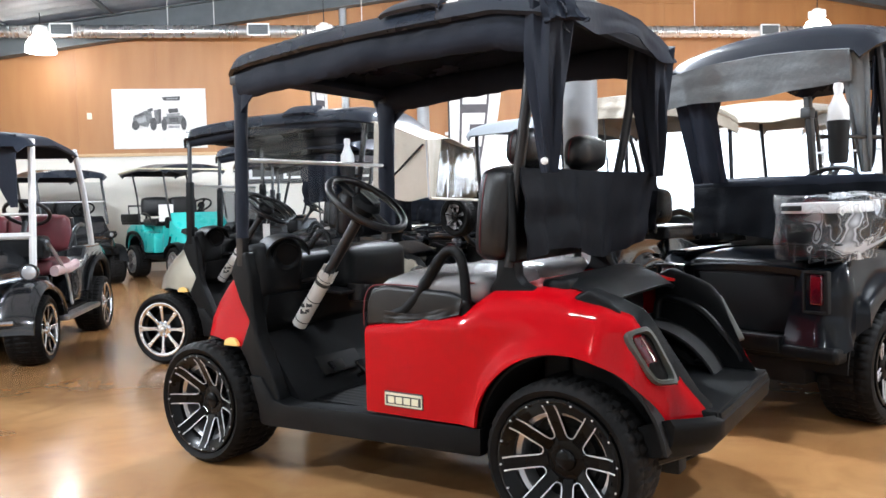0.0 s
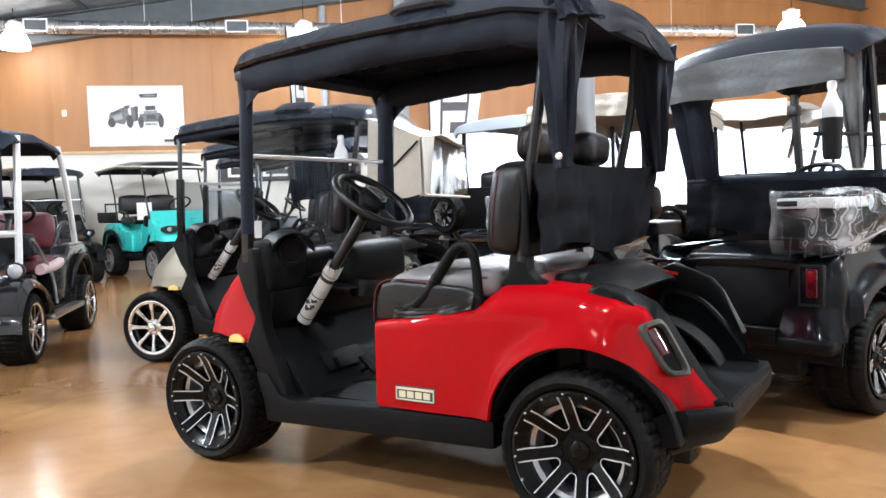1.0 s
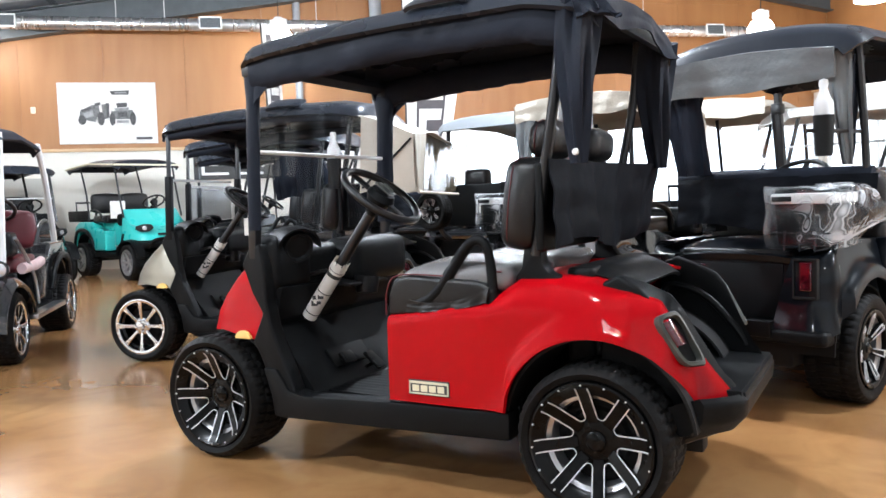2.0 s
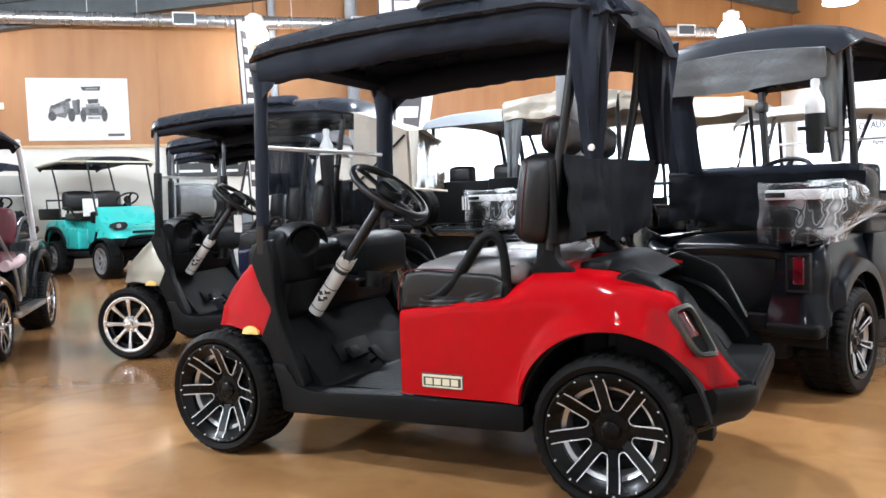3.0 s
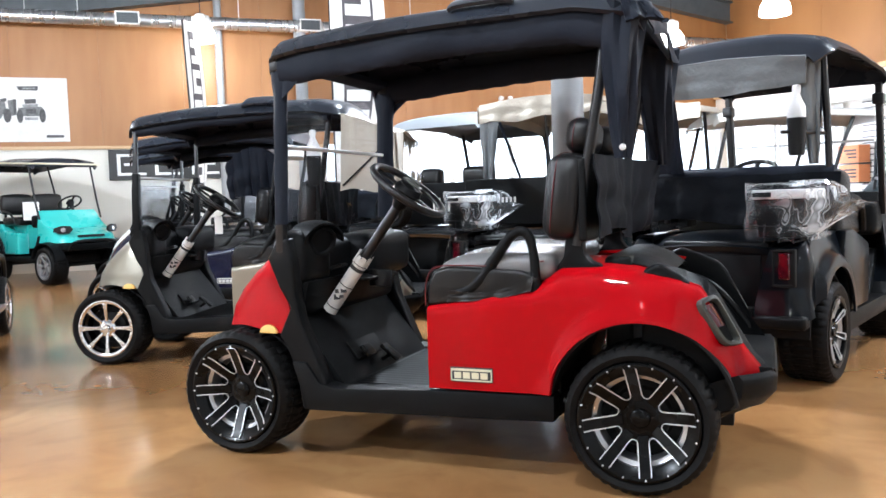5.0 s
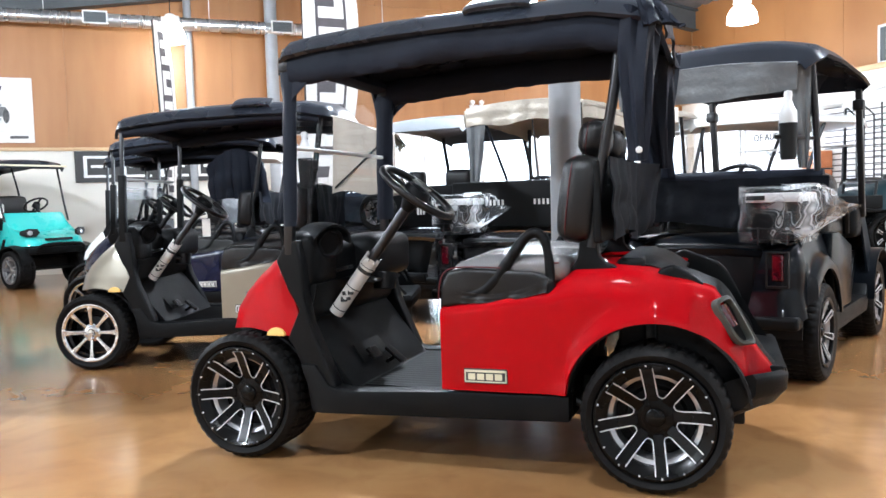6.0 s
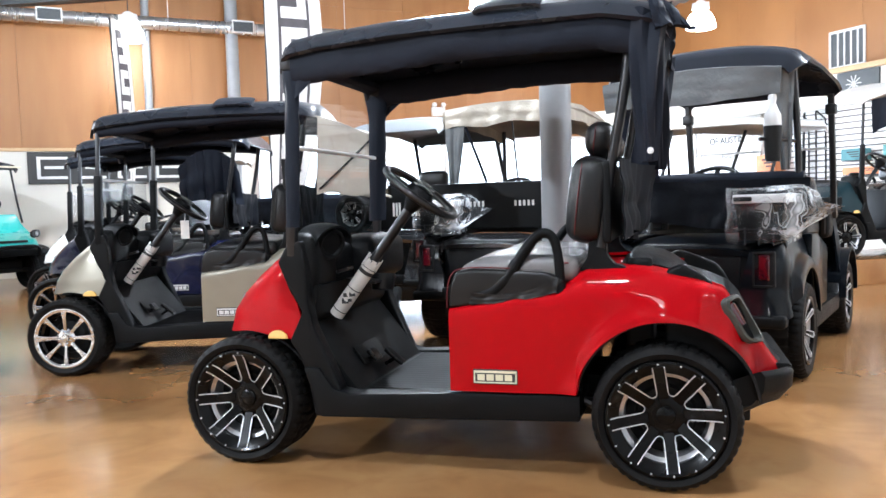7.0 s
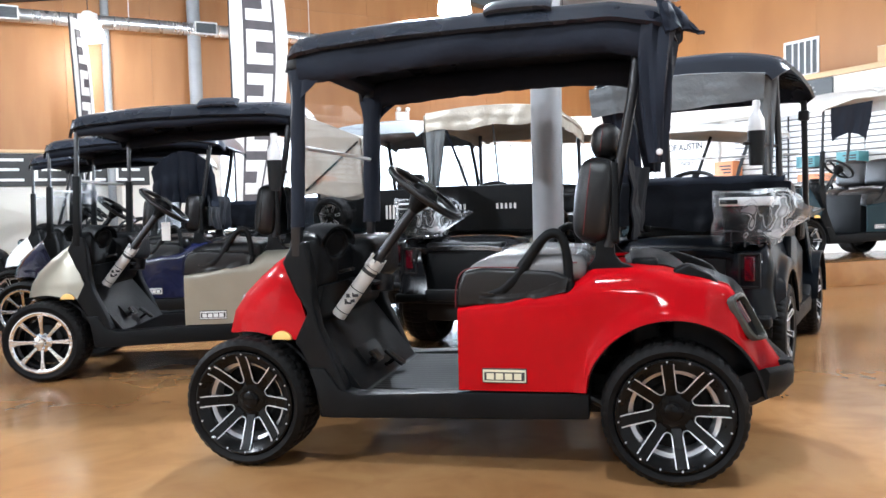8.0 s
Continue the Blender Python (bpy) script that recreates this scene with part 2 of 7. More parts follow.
def floor_material():
    m = mat("stained_concrete", (0.302, 0.141, 0.050), (0.412, 0.226, 0.094), 0.22, scale=0.9, rvar=0.05, coat=0.3, spec=0.5)
    nt = m.node_tree
    p = nt.nodes["Principled BSDF"]
    p.inputs["Coat Roughness"].default_value = 0.14
    old = p.inputs["Base Color"].links[0].from_socket
    n3 = nt.nodes.new("ShaderNodeTexNoise")
    n3.inputs["Scale"].default_value, n3.inputs["Detail"].default_value, n3.inputs["Distortion"].default_value = 3.2, 8, 1.2
    tc = nt.nodes.new("ShaderNodeTexCoord")
    nt.links.new(tc.outputs["Object"], n3.inputs["Vector"])
    mr = nt.nodes.new("ShaderNodeMapRange")
    mr.inputs["From Min"].default_value, mr.inputs["From Max"].default_value, mr.inputs["To Max"].default_value = 0.45, 0.75, 0.42
    nt.links.new(n3.outputs["Fac"], mr.inputs["Value"])
    mix = nt.nodes.new("ShaderNodeMix")
    mix.data_type = "RGBA"
    mix.inputs["B"].default_value = (0.20, 0.082, 0.026, 1)
    nt.links.new(mr.outputs["Result"], mix.inputs["Factor"])
    nt.links.new(old, mix.inputs["A"])
    nt.links.new(mix.outputs["Result"], p.inputs["Base Color"])
    b = nt.nodes.new("ShaderNodeBump")
    b.inputs["Strength"].default_value, b.inputs["Distance"].default_value = 0.012, 0.02
    n4 = nt.nodes.new("ShaderNodeTexNoise")
    n4.inputs["Scale"].default_value, n4.inputs["Detail"].default_value = 2.2, 4
    nt.links.new(tc.outputs["Object"], n4.inputs["Vector"])
    nt.links.new(n4.outputs["Fac"], b.inputs["Height"])
    nt.links.new(b.outputs["Normal"], p.inputs["Normal"])
    return m


FLOOR = floor_material()


def panel_material():
    m = mat("varnished_plywood", (0.350, 0.158, 0.050), (0.298, 0.127, 0.038), 0.5, scale=1.4, stretch=(3.0, 1, 0.5), rvar=0.08, coat=0.0, bump=0.03, bscale=60)
    nt = m.node_tree
    p = nt.nodes["Principled BSDF"]
    old = p.inputs["Base Color"].links[0].from_socket
    info, mr, mix = nt.nodes.new("ShaderNodeObjectInfo"), nt.nodes.new("ShaderNodeMapRange"), nt.nodes.new("ShaderNodeMix")
    mix.data_type, mix.blend_type = "RGBA", "MULTIPLY"
    mr.inputs["To Min"].default_value, mr.inputs["To Max"].default_value = 0.94, 1.03
    nt.links.new(info.outputs["Random"], mr.inputs["Value"])
    mix.inputs["Factor"].default_value = 1.0
    nt.links.new(old, mix.inputs["A"])
    nt.links.new(mr.outputs["Result"], mix.inputs["B"])
    nt.links.new(mix.outputs["Result"], p.inputs["Base Color"])
    return m


PANEL = panel_material()


# ---- mesh helpers ----
def finish(name, bm, material, angle=38):
    me = bpy.data.meshes.new(name)
    bmesh.ops.recalc_face_normals(bm, faces=bm.faces)
    bm.to_mesh(me)
    bm.free()
    me.materials.append(material)
    me.shade_smooth()
    me.set_sharp_from_angle(angle=radians(angle))
    return me


def part(name, bm, material, parent, label="", m=None):
    """Links a bmesh (or a mesh made before) as one mesh object under a thing or a part."""
    me = bm if isinstance(bm, bpy.types.Mesh) else finish(name, bm, material)
    ob = new(name, me)
    ob.parent = parent
    if m is not None:
        ob.matrix_basis = m
    if label:
        ob["label"] = label
    return ob


def thing(name, label, category, m=None, group="", kind=""):
    ob = new(name)
    ob.empty_display_size = 0.1
    if m is not None:
        ob.matrix_basis = m
    return tagged(ob, label, category, group, kind)


def solo(name, bm, material, label, category, m=None, group="", kind=""):
    ob = new(name, finish(name, bm, material))
    if m is not None:
        ob.matrix_basis = m
    return tagged(ob, label, category, group, kind)


def box(size, loc=(0, 0, 0), bevel=0.0, seg=2, rot=None):
    bm = bmesh.new()
    bmesh.ops.create_cube(bm, size=1)
    bmesh.ops.scale(bm, vec=size, verts=bm.verts)
    if bevel:
        bmesh.ops.bevel(bm, geom=bm.edges[:], offset=bevel, segments=seg, affect="EDGES", profile=0.6)
    m = Matrix.Translation(loc)
    if rot is not None:
        m = m @ Euler([radians(a) for a in rot]).to_matrix().to_4x4()
    bmesh.ops.transform(bm, matrix=m, verts=bm.verts)
    return bm


def span(x0, x1, y0, y1, z0, z1, bevel=0.0, seg=2):
    return box((x1 - x0, y1 - y0, z1 - z0), ((x0 + x1) / 2, (y0 + y1) / 2, (z0 + z1) / 2), bevel, seg)


def prism(profile, y0, y1, bevel=0.0, seg=2):
    """An outline in x, z, drawn out from y0 to y1."""
    bm = bmesh.new()
    a = [bm.verts.new((x, y0, z)) for x, z in profile]
    b = [bm.verts.new((x, y1, z)) for x, z in profile]
    n = len(a)
    bm.faces.new(a), bm.faces.new(b[::-1])
    for k in range(n):
        bm.faces.new((a[k], b[k], b[(k + 1) % n], a[(k + 1) % n]))
    bmesh.ops.recalc_face_normals(bm, faces=bm.faces)
    if bevel:
        bmesh.ops.bevel(bm, geom=bm.edges[:], offset=bevel, segments=seg, affect="EDGES", profile=0.6, clamp_overlap=True)
    return bm


def smooth_path(pts, n=6, closed=False):
    pts = [Vector(p) for p in pts]
    out, m = [], len(pts)
    for k in range(m if closed else m - 1):
        p1, p2 = pts[k], pts[(k + 1) % m]
        p0 = pts[k - 1] if (k or closed) else p1
        p3 = pts[(k + 2) % m] if (closed or k + 2 < m) else p2
        for j in range(n):
            t = j / n
            out.append(0.5 * (2 * p1 + (p2 - p0) * t + (2 * p0 - 5 * p1 + 4 * p2 - p3) * t * t + (3 * p1 - p0 - 3 * p2 + p3) * t ** 3))
    if not closed:
        out.append(pts[-1])
    return out


def tube(pts, r, seg=10, closed=False, flat=1.0, curve=0):
    """A round bar along a path; flat < 1 makes it an oval strap."""
    pts = smooth_path(pts, curve, closed) if curve else [Vector(p) for p in pts]
    bm, rings, n = bmesh.new(), [], len(pts)
    side = None
    for k, p in enumerate(pts):
        d = (pts[(k + 1) % n] - pts[k - 1]) if closed or 0 < k < n - 1 else (pts[1] - pts[0] if k == 0 else pts[-1] - pts[-2])
        d.normalize()
        if side is None:
            side = d.cross(Vector((0, 0, 1)) if abs(d.z) < 0.9 else Vector((0, 1, 0))).normalized()
        side = (side - d * side.dot(d)).normalized()
        up = d.cross(side)
        rad = r[min(k * len(r) // n, len(r) - 1)] if isinstance(r, (list, tuple)) else r
        rings.append([bm.verts.new(p + rad * (math.cos(a) * side + flat * math.sin(a) * up)) for a in (2 * math.pi * j / seg for j in range(seg))])
    for k in range(n if closed else n - 1):
        a, b = rings[k], rings[(k + 1) % n]
        for j in range(seg):
            bm.faces.new((a[j], a[(j + 1) % seg], b[(j + 1) % seg], b[j]))
    if not closed:
        bm.faces.new(rings[0][::-1]), bm.faces.new(rings[-1])
    return bm


def revolve(profile, n=48, closed=False, caps=True):
    """Turns an outline of (radius, y) round the y axis."""
    bm = bmesh.new()
    rings = [[bm.verts.new((r * math.cos(2 * math.pi * j / n), y, r * math.sin(2 * math.pi * j / n))) for j in range(n)] for r, y in profile]
    m = len(profile)
    for k in range(m if closed else m - 1):
        a, b = rings[k], rings[(k + 1) % m]
        for j in range(n):
            bm.faces.new((a[j], b[j], b[(j + 1) % n], a[(j + 1) % n]))
    if not closed and caps:
        for ring, (r, y) in ((rings[0], profile[0]), (rings[-1], profile[-1])):
            if r > 1e-4:
                bm.faces.new(ring)
    return bm


def sheet(fn, nu, nv, thick=0.0, closed_u=False):
    """A surface fn(u, v); thick gives it a second skin behind, with closed edges."""
    m = nu if closed_u else nu + 1
    P = [[Vector(fn(i / nu, j / nv)) for j in range(nv + 1)] for i in range(m)]
    bm = bmesh.new()

    def skin(grid):
        vs = [[bm.verts.new(p) for p in row] for row in grid]
        for i in range(nu):
            for j in range(nv):
                bm.faces.new((vs[i][j], vs[(i + 1) % m][j], vs[(i + 1) % m][j + 1], vs[i][j + 1]))
        return vs
    a = skin(P)
    if thick:
        Q = []
        for i in range(m):
            row = []
            for j in range(nv + 1):
                i0, i1 = ((i - 1) % m, (i + 1) % m) if closed_u else (max(i - 1, 0), min(i + 1, m - 1))
                n = (P[i1][j] - P[i0][j]).cross(P[i][min(j + 1, nv)] - P[i][max(j - 1, 0)])
                row.append(P[i][j] - (n.normalized() if n.length > 1e-12 else Vector((0, 0, 1))) * thick)
            Q.append(row)
        c = skin(Q)
        edges = [[(i, 0) for i in range(m)], [(i, nv) for i in range(m)]]
        if not closed_u:
            edges += [[(0, j) for j in range(nv + 1)], [(nu, j) for j in range(nv + 1)]]
        for e in edges:
            pairs = list(zip(e, e[1:])) + ([(e[-1], e[0])] if closed_u else [])
            for (i, j), (k, l) in pairs:
                bm.faces.new((a[i][j], a[k][l], c[k][l], c[i][j]))
    return bm


def join(*bms):
    out = bmesh.new()
    for b in bms:
        me = bpy.data.meshes.new("tmp")
        b.to_mesh(me)
        b.free()
        out.from_mesh(me)
        bpy.data.meshes.remove(me)
    return out


def plane_x(x, y0, y1, z0, z1, lean=0.0):
    """A thin pane across y, leaning back by lean metres at its top."""
    bm = bmesh.new()
    bm.faces.new([bm.verts.new(p) for p in ((x, y0, z0), (x, y1, z0), (x + lean, y1, z1), (x + lean, y0, z1))])
    return bm


def mirrored(bm):
    bmesh.ops.scale(bm, vec=(1, -1, 1), verts=bm.verts)
    bmesh.ops.reverse_faces(bm, faces=bm.faces)
    return bm


def moved(bm, m):
    bmesh.ops.transform(bm, matrix=m, verts=bm.verts)
    return bm


def eased(x, table):
    """Like interp, but eased between the given places, so that a surface shows no kinks."""
    for (a, p), (b, q) in zip(table, table[1:]):
        if x <= b:
            k = max(0.0, (x - a) / (b - a))
            return p + (q - p) * k * k * (3 - 2 * k)
    return table[-1][1]


def interp(x, table):
    return float(np.interp(x, [a for a, _ in table], [b for _, b in table]))


def cushion(x0, x1, y0, y1, z0, z1, r=0.03, puff=0.012):
    """A soft rounded pad."""
    bm = span(x0, x1, y0, y1, z0, z1, r, 4)
    c, h = Vector(((x0 + x1) / 2, (y0 + y1) / 2, (z0 + z1) / 2)), Vector(((x1 - x0) / 2, (y1 - y0) / 2, (z1 - z0) / 2))
    bmesh.ops.subdivide_edges(bm, edges=[e for e in bm.edges if e.calc_length() > 0.1], cuts=4, use_grid_fill=True)
    for v in bm.verts:
        d = v.co - c
        q = [min(1, abs(d[k]) / h[k]) for k in range(3)]
        for k in range(3):
            a, b = q[(k + 1) % 3], q[(k + 2) % 3]
            v.co[k] += math.copysign(puff * q[k] * (1 - a * a) * (1 - b * b), d[k])
    return bm


def hung(top, bottom, nu, nv, wave, folds, seed=0.0, thick=0.006, across=Vector((0, 1, 0))):
    """Cloth that hangs between two edges top(u) and bottom(u), in folds."""
    def f(u, v):
        p = Vector(top(u)).lerp(Vector(bottom(u)), v)
        w = wave * (0.35 + 0.65 * v) * (math.sin(folds * u * 2 * math.pi + seed) + 0.5 * math.sin(folds * 2.3 * u * 2 * math.pi + 1.7 * seed + 2 * v))
        w += wave * 0.9 * noise.noise(Vector((u * 5 + seed, v * 4, seed)))
        return p + across * w
    return sheet(f, nu, nv, thick)


def puffed(loop, x0, x1, y0, y1, z0, z1, puff):
    """Moves points of a seam out onto the soft surface of a cushion of the same bounds."""
    c, h = Vector(((x0 + x1) / 2, (y0 + y1) / 2, (z0 + z1) / 2)), Vector(((x1 - x0) / 2, (y1 - y0) / 2, (z1 - z0) / 2))
    out = []
    for p in loop:
        p = Vector(p)
        d = p - c
        q = [min(1, abs(d[k]) / h[k]) for k in range(3)]
        for k in range(3):
            a, b = q[(k + 1) % 3], q[(k + 2) % 3]
            p[k] += math.copysign(puff * q[k] * (1 - a * a) * (1 - b * b), d[k])
        out.append(p)
    return out


def seam(x, y0, y1, z0, z1, r, n=6):
    """A rounded rectangle in the plane x."""
    pts = []
    for cy, cz, a0 in ((y1 - r, z1 - r, 0), (y0 + r, z1 - r, 90), (y0 + r, z0 + r, 180), (y1 - r, z0 + r, 270)):
        for k in range(n + 1):
            a = radians(a0 + 90 * k / n)
            pts.append(Vector((x, cy + r * math.cos(a), cz + r * math.sin(a))))
        nxt = {0: (y0 + r, z1), 90: (y0, z0 + r), 180: (y1 - r, z0), 270: (y1, z1 - r)}[a0]
        last = pts[-1]
        for k in range(1, 5):
            pts.append(last.lerp(Vector((x, *nxt)), k / 5))
    return pts


# ---- the room ----
ground = solo("floor", span(-12, WALL_U + 2.5, -10.5, WALL_V + 2.4, -0.2, 0.0), FLOOR, "polished brown stained concrete showroom floor", "floor", PLAN, kind="structure")
U0 = -10.0
BAND = 2.03          # where the plywood begins
GLASS0, GLASS1 = 0.75, 8.75
# panelled wall: plain below the plywood at one end, glazed at the other
wall = thing("wall_north", "showroom wall with varnished plywood sheets above pale paint and glazing", "wall", ROOM, kind="structure")
part("wall_plain", span(U0, GLASS0, WALL_V, WALL_V + 0.2, 0, BAND), PLASTER, wall)
part("wall_plain", span(GLASS1, WALL_U + 0.2, WALL_V, WALL_V + 0.2, 0, BAND + 0.3), PLASTER, wall)
part("wall_upper", span(U0, WALL_U + 0.2, WALL_V + 0.03, WALL_V + 0.2, BAND + 0.26, 7.0), PLASTER, wall)
part("wall_upper", span(U0, GLASS0, WALL_V + 0.03, WALL_V + 0.2, BAND, BAND + 0.26), PLASTER, wall)
sheet_w = 1.22
n_sheets = 16
for k in range(n_sheets):
    u = U0 + k * sheet_w
    u1 = min(u + sheet_w, WALL_U)
    if u1 - u < 0.1:
        continue
    low = BAND if u < GLASS0 - 0.6 else BAND + 0.26
    part("panel", span(u + 0.0008, u1 - 0.0008, WALL_V - 0.012, WALL_V + 0.025, low, 4.44, 0.0015, 1), PANEL, wall)
    part("panel", span(u + 0.0008, u1 - 0.0008, WALL_V - 0.012, WALL_V + 0.025, 4.442, 6.9, 0.0015, 1), PANEL, wall)
part("rail", span(U0, GLASS0, WALL_V - 0.03, WALL_V + 0.002, BAND - 0.05, BAND, 0.004), WOOD_TRIM, wall)
part("header", span(GLASS0, GLASS1, WALL_V - 0.03, WALL_V + 0.2, BAND + 0.2, BAND + 0.256, 0.004), FRAME_WHITE, wall)

# glazing
win = thing("window_1", "long glazed shopfront with pale frames, daylight outside", "window", ROOM, kind="structure")
bays = 7
bw = (GLASS1 - GLASS0) / bays
pane_me = finish("pane", moved(plane_x(0, 0.03, bw - 0.03, 0.12, BAND + 0.2), Matrix.Translation((0, 0.06, 0)) @ Matrix.Rotation(radians(-90), 4, "Z")), WINDOW_GLASS)
post_me = finish("mullion", span(-0.03, 0.03, 0.0, 0.12, 0.1, BAND + 0.2, 0.006), FRAME_WHITE)
for k in range(bays + 1):
    part("mullion", post_me, FRAME_WHITE, win, m=Matrix.Translation((GLASS0 + k * bw, WALL_V, 0)))
    if k < bays:
        pane = part("pane", pane_me, WINDOW_GLASS, win, m=Matrix.Translation((GLASS0 + k * bw, WALL_V, 0)))
        pane.visible_shadow = False
part("sill", span(GLASS0, GLASS1, WALL_V - 0.02, WALL_V + 0.15, 0, 0.1, 0.006), FRAME_WHITE, win)
solo("backdrop", span(-2, 16, WALL_V + 3.0, WALL_V + 3.05, -0.5, 5), EXTERIOR, "overexposed daylight outside the shopfront", "outdoors", ROOM, kind="structure")

# wall with slat boards and a shelf ledge
wall_e = thing("wall_east", "showroom side wall with plywood above a pale ledge and white slat board", "wall", ROOM, kind="structure")
LEDGE = 2.88
part("wall_plain", span(WALL_U, WALL_U + 0.2, -9, WALL_V, 0, 7.0), PLASTER, wall_e)
for k in range(16):
    v1 = WALL_V - 0.05 - k * sheet_w
    part("panel", span(WALL_U - 0.03, WALL_U - 0.002, v1 - sheet_w + 0.0008, v1 - 0.0008, LEDGE + 0.06, 4.9, 0.0015, 1), PANEL, wall_e)
    part("panel", span(WALL_U - 0.03, WALL_U - 0.002, v1 - sheet_w + 0.0008, v1 - 0.0008, 4.902, 6.9, 0.0015, 1), PANEL, wall_e)
part("ledge", span(WALL_U - 0.35, WALL_U, -9, WALL_V - 0.05, LEDGE - 0.04, LEDGE + 0.04, 0.008), WOOD_TRIM, wall_e)
part("fascia", span(WALL_U - 0.30, WALL_U - 0.27, -9, WALL_V - 0.05, 2.42, LEDGE - 0.042, 0.004), PLASTER, wall_e)
part("slat_backing", span(WALL_U - 0.006, WALL_U - 0.001, 2.48, 7.36, 0.42, 2.40), GROOVE, wall_e)
slat_me = finish("slat", span(-0.020, -0.004, -2.4, 0, 0.006, 0.078, 0.003, 1), SLAT)
for k in range(21):
    for j in range(2):
        part("slat", slat_me, SLAT, wall_e, m=Matrix.Translation((WALL_U - 0.004, 7.35 - j * 2.42, 0.42 + 0.094 * k)))
wall_w = solo("wall_west", span(U0 - 0.2, U0, -9, WALL_V + 0.2, 0, 7.0), PLASTER, "pale painted showroom end wall", "wall", ROOM, kind="structure")
# opening, glazing and glowing sheet stand out of view, added as a light source
wall_s = solo("wall_south", join(span(U0, WALL_U + 0.2, -9.2, -9, 2.6, 7.0), span(U0, WALL_U + 0.2, -9.2, -9, 0, 0.15), span(U0, -7.2, -9.2, -9, 0.15, 2.6), span(6.2, WALL_U + 0.2, -9.2, -9, 0.15, 2.6)), PLASTER, "pale painted showroom back wall with an unseen opening added for light", "wall", ROOM, kind="structure")
added_win = thing("window_4", "unseen back window with white mullions, added to let in light", "window", ROOM, kind="structure")
for k in range(11):
    part("mullion", span(-7.2 + 1.34 * k - 0.03, -7.2 + 1.34 * k + 0.03, -9.15, -9.03, 0.15, 2.6, 0.006), FRAME_WHITE, added_win)
solo("backdrop", span(-12, 11, -11.55, -11.5, -0.5, 5), BACK_GLOW, "dim glowing sheet added outside the unseen back opening", "outdoors", ROOM, kind="structure")

# office windows in the side wall near the corner
for k, (v0, v1, z0, z1) in enumerate(((9.35, 10.5, 0.95, 2.35), (7.75, 9.15, 0.95, 2.35))):
    w2 = thing("window_%d" % (k + 2), "bright office window with white frame and signs", "window", ROOM, kind="structure")
    for a, b, c, d in ((v0, v1, z0 - 0.06, z0), (v0, v1, z1, z1 + 0.06), (v0 - 0.06, v0, z0 - 0.06, z1 + 0.06), (v1, v1 + 0.06, z0 - 0.06, z1 + 0.06)):
        part("window_frame", span(WALL_U - 0.06, WALL_U + 0.0, a, b, c, d, 0.006), FRAME_WHITE, w2)
    part("glazing_bar", span(WALL_U - 0.045, WALL_U - 0.005, (v0 + v1) / 2 - 0.02, (v0 + v1) / 2 + 0.02, z0, z1, 0.004), FRAME_WHITE, w2)
    part("pane", span(WALL_U - 0.03, WALL_U - 0.02, v0, v1, z0, z1), OFFICE, w2)


# ceiling: a metal deck that rises along the wall, on steel rafters and purlins
def deck_z(u):
    return 4.10 + 0.15 * (u + 5.33) if u < 4 else 4.10 + 0.15 * 9.33 - 0.15 * (u - 4)


def ribbed_deck():
    bm = bmesh.new()
    rows, step = [], 0.1
    n = int((WALL_V + 9.4) / step)
    for k in range(n + 1):
        v = -9.2 + k * step
        h = 0.03 if k % 3 == 0 else 0.0
        rows.append([bm.verts.new((u, v, deck_z(u) + h)) for u in (U0 - 0.2, -4, 0, 4, WALL_U + 0.2)])
    for a, b in zip(rows, rows[1:]):
        for j in range(4):
            bm.faces.new((a[j], a[j + 1], b[j + 1], b[j]))
    bmesh.ops.solidify(bm, geom=bm.faces[:] + bm.edges[:] + bm.verts[:], thickness=0.02)
    return bm


ceil = solo("ceiling", ribbed_deck(), DECK, "pale ribbed metal roof deck", "ceiling", ROOM, kind="structure")


def i_beam(p, q, h, w):
    """A steel beam from p to q with flanges."""
    p, q = Vector(p), Vector(q)
    d = (q - p)
    length = d.length
    bm = join(box((length, w, 0.02), (0, 0, h / 2)), box((length, w, 0.02), (0, 0, -h / 2)), box((length, 0.015, h)))
    return moved(bm, Matrix.Translation((p + q) / 2) @ d.to_track_quat("X", "Z").to_matrix().to_4x4())


for v in (WALL_V - 0.16, WALL_V - 6.2, WALL_V - 12.2):
    for a, b in ((U0, 4), (4, WALL_U)):
        solo("rafter", i_beam((a, v, deck_z(a) - 0.25), (b, v, deck_z(b) - 0.25), 0.38, 0.2), BEAM, "dark grey painted steel rafter under the roof deck", "beam", ROOM, "rafters", "structure")
for u in (-9, -7.5, -6, -4.5, -3, -1.5, 0, 1.5, 3):
    solo("purlin", box((0.07, WALL_V + 8.8, 0.05), (u, (WALL_V - 9) / 2, deck_z(u) - 0.03)), BEAM, "thin grey steel purlin below the roof deck", "beam", ROOM, "purlins", "structure")

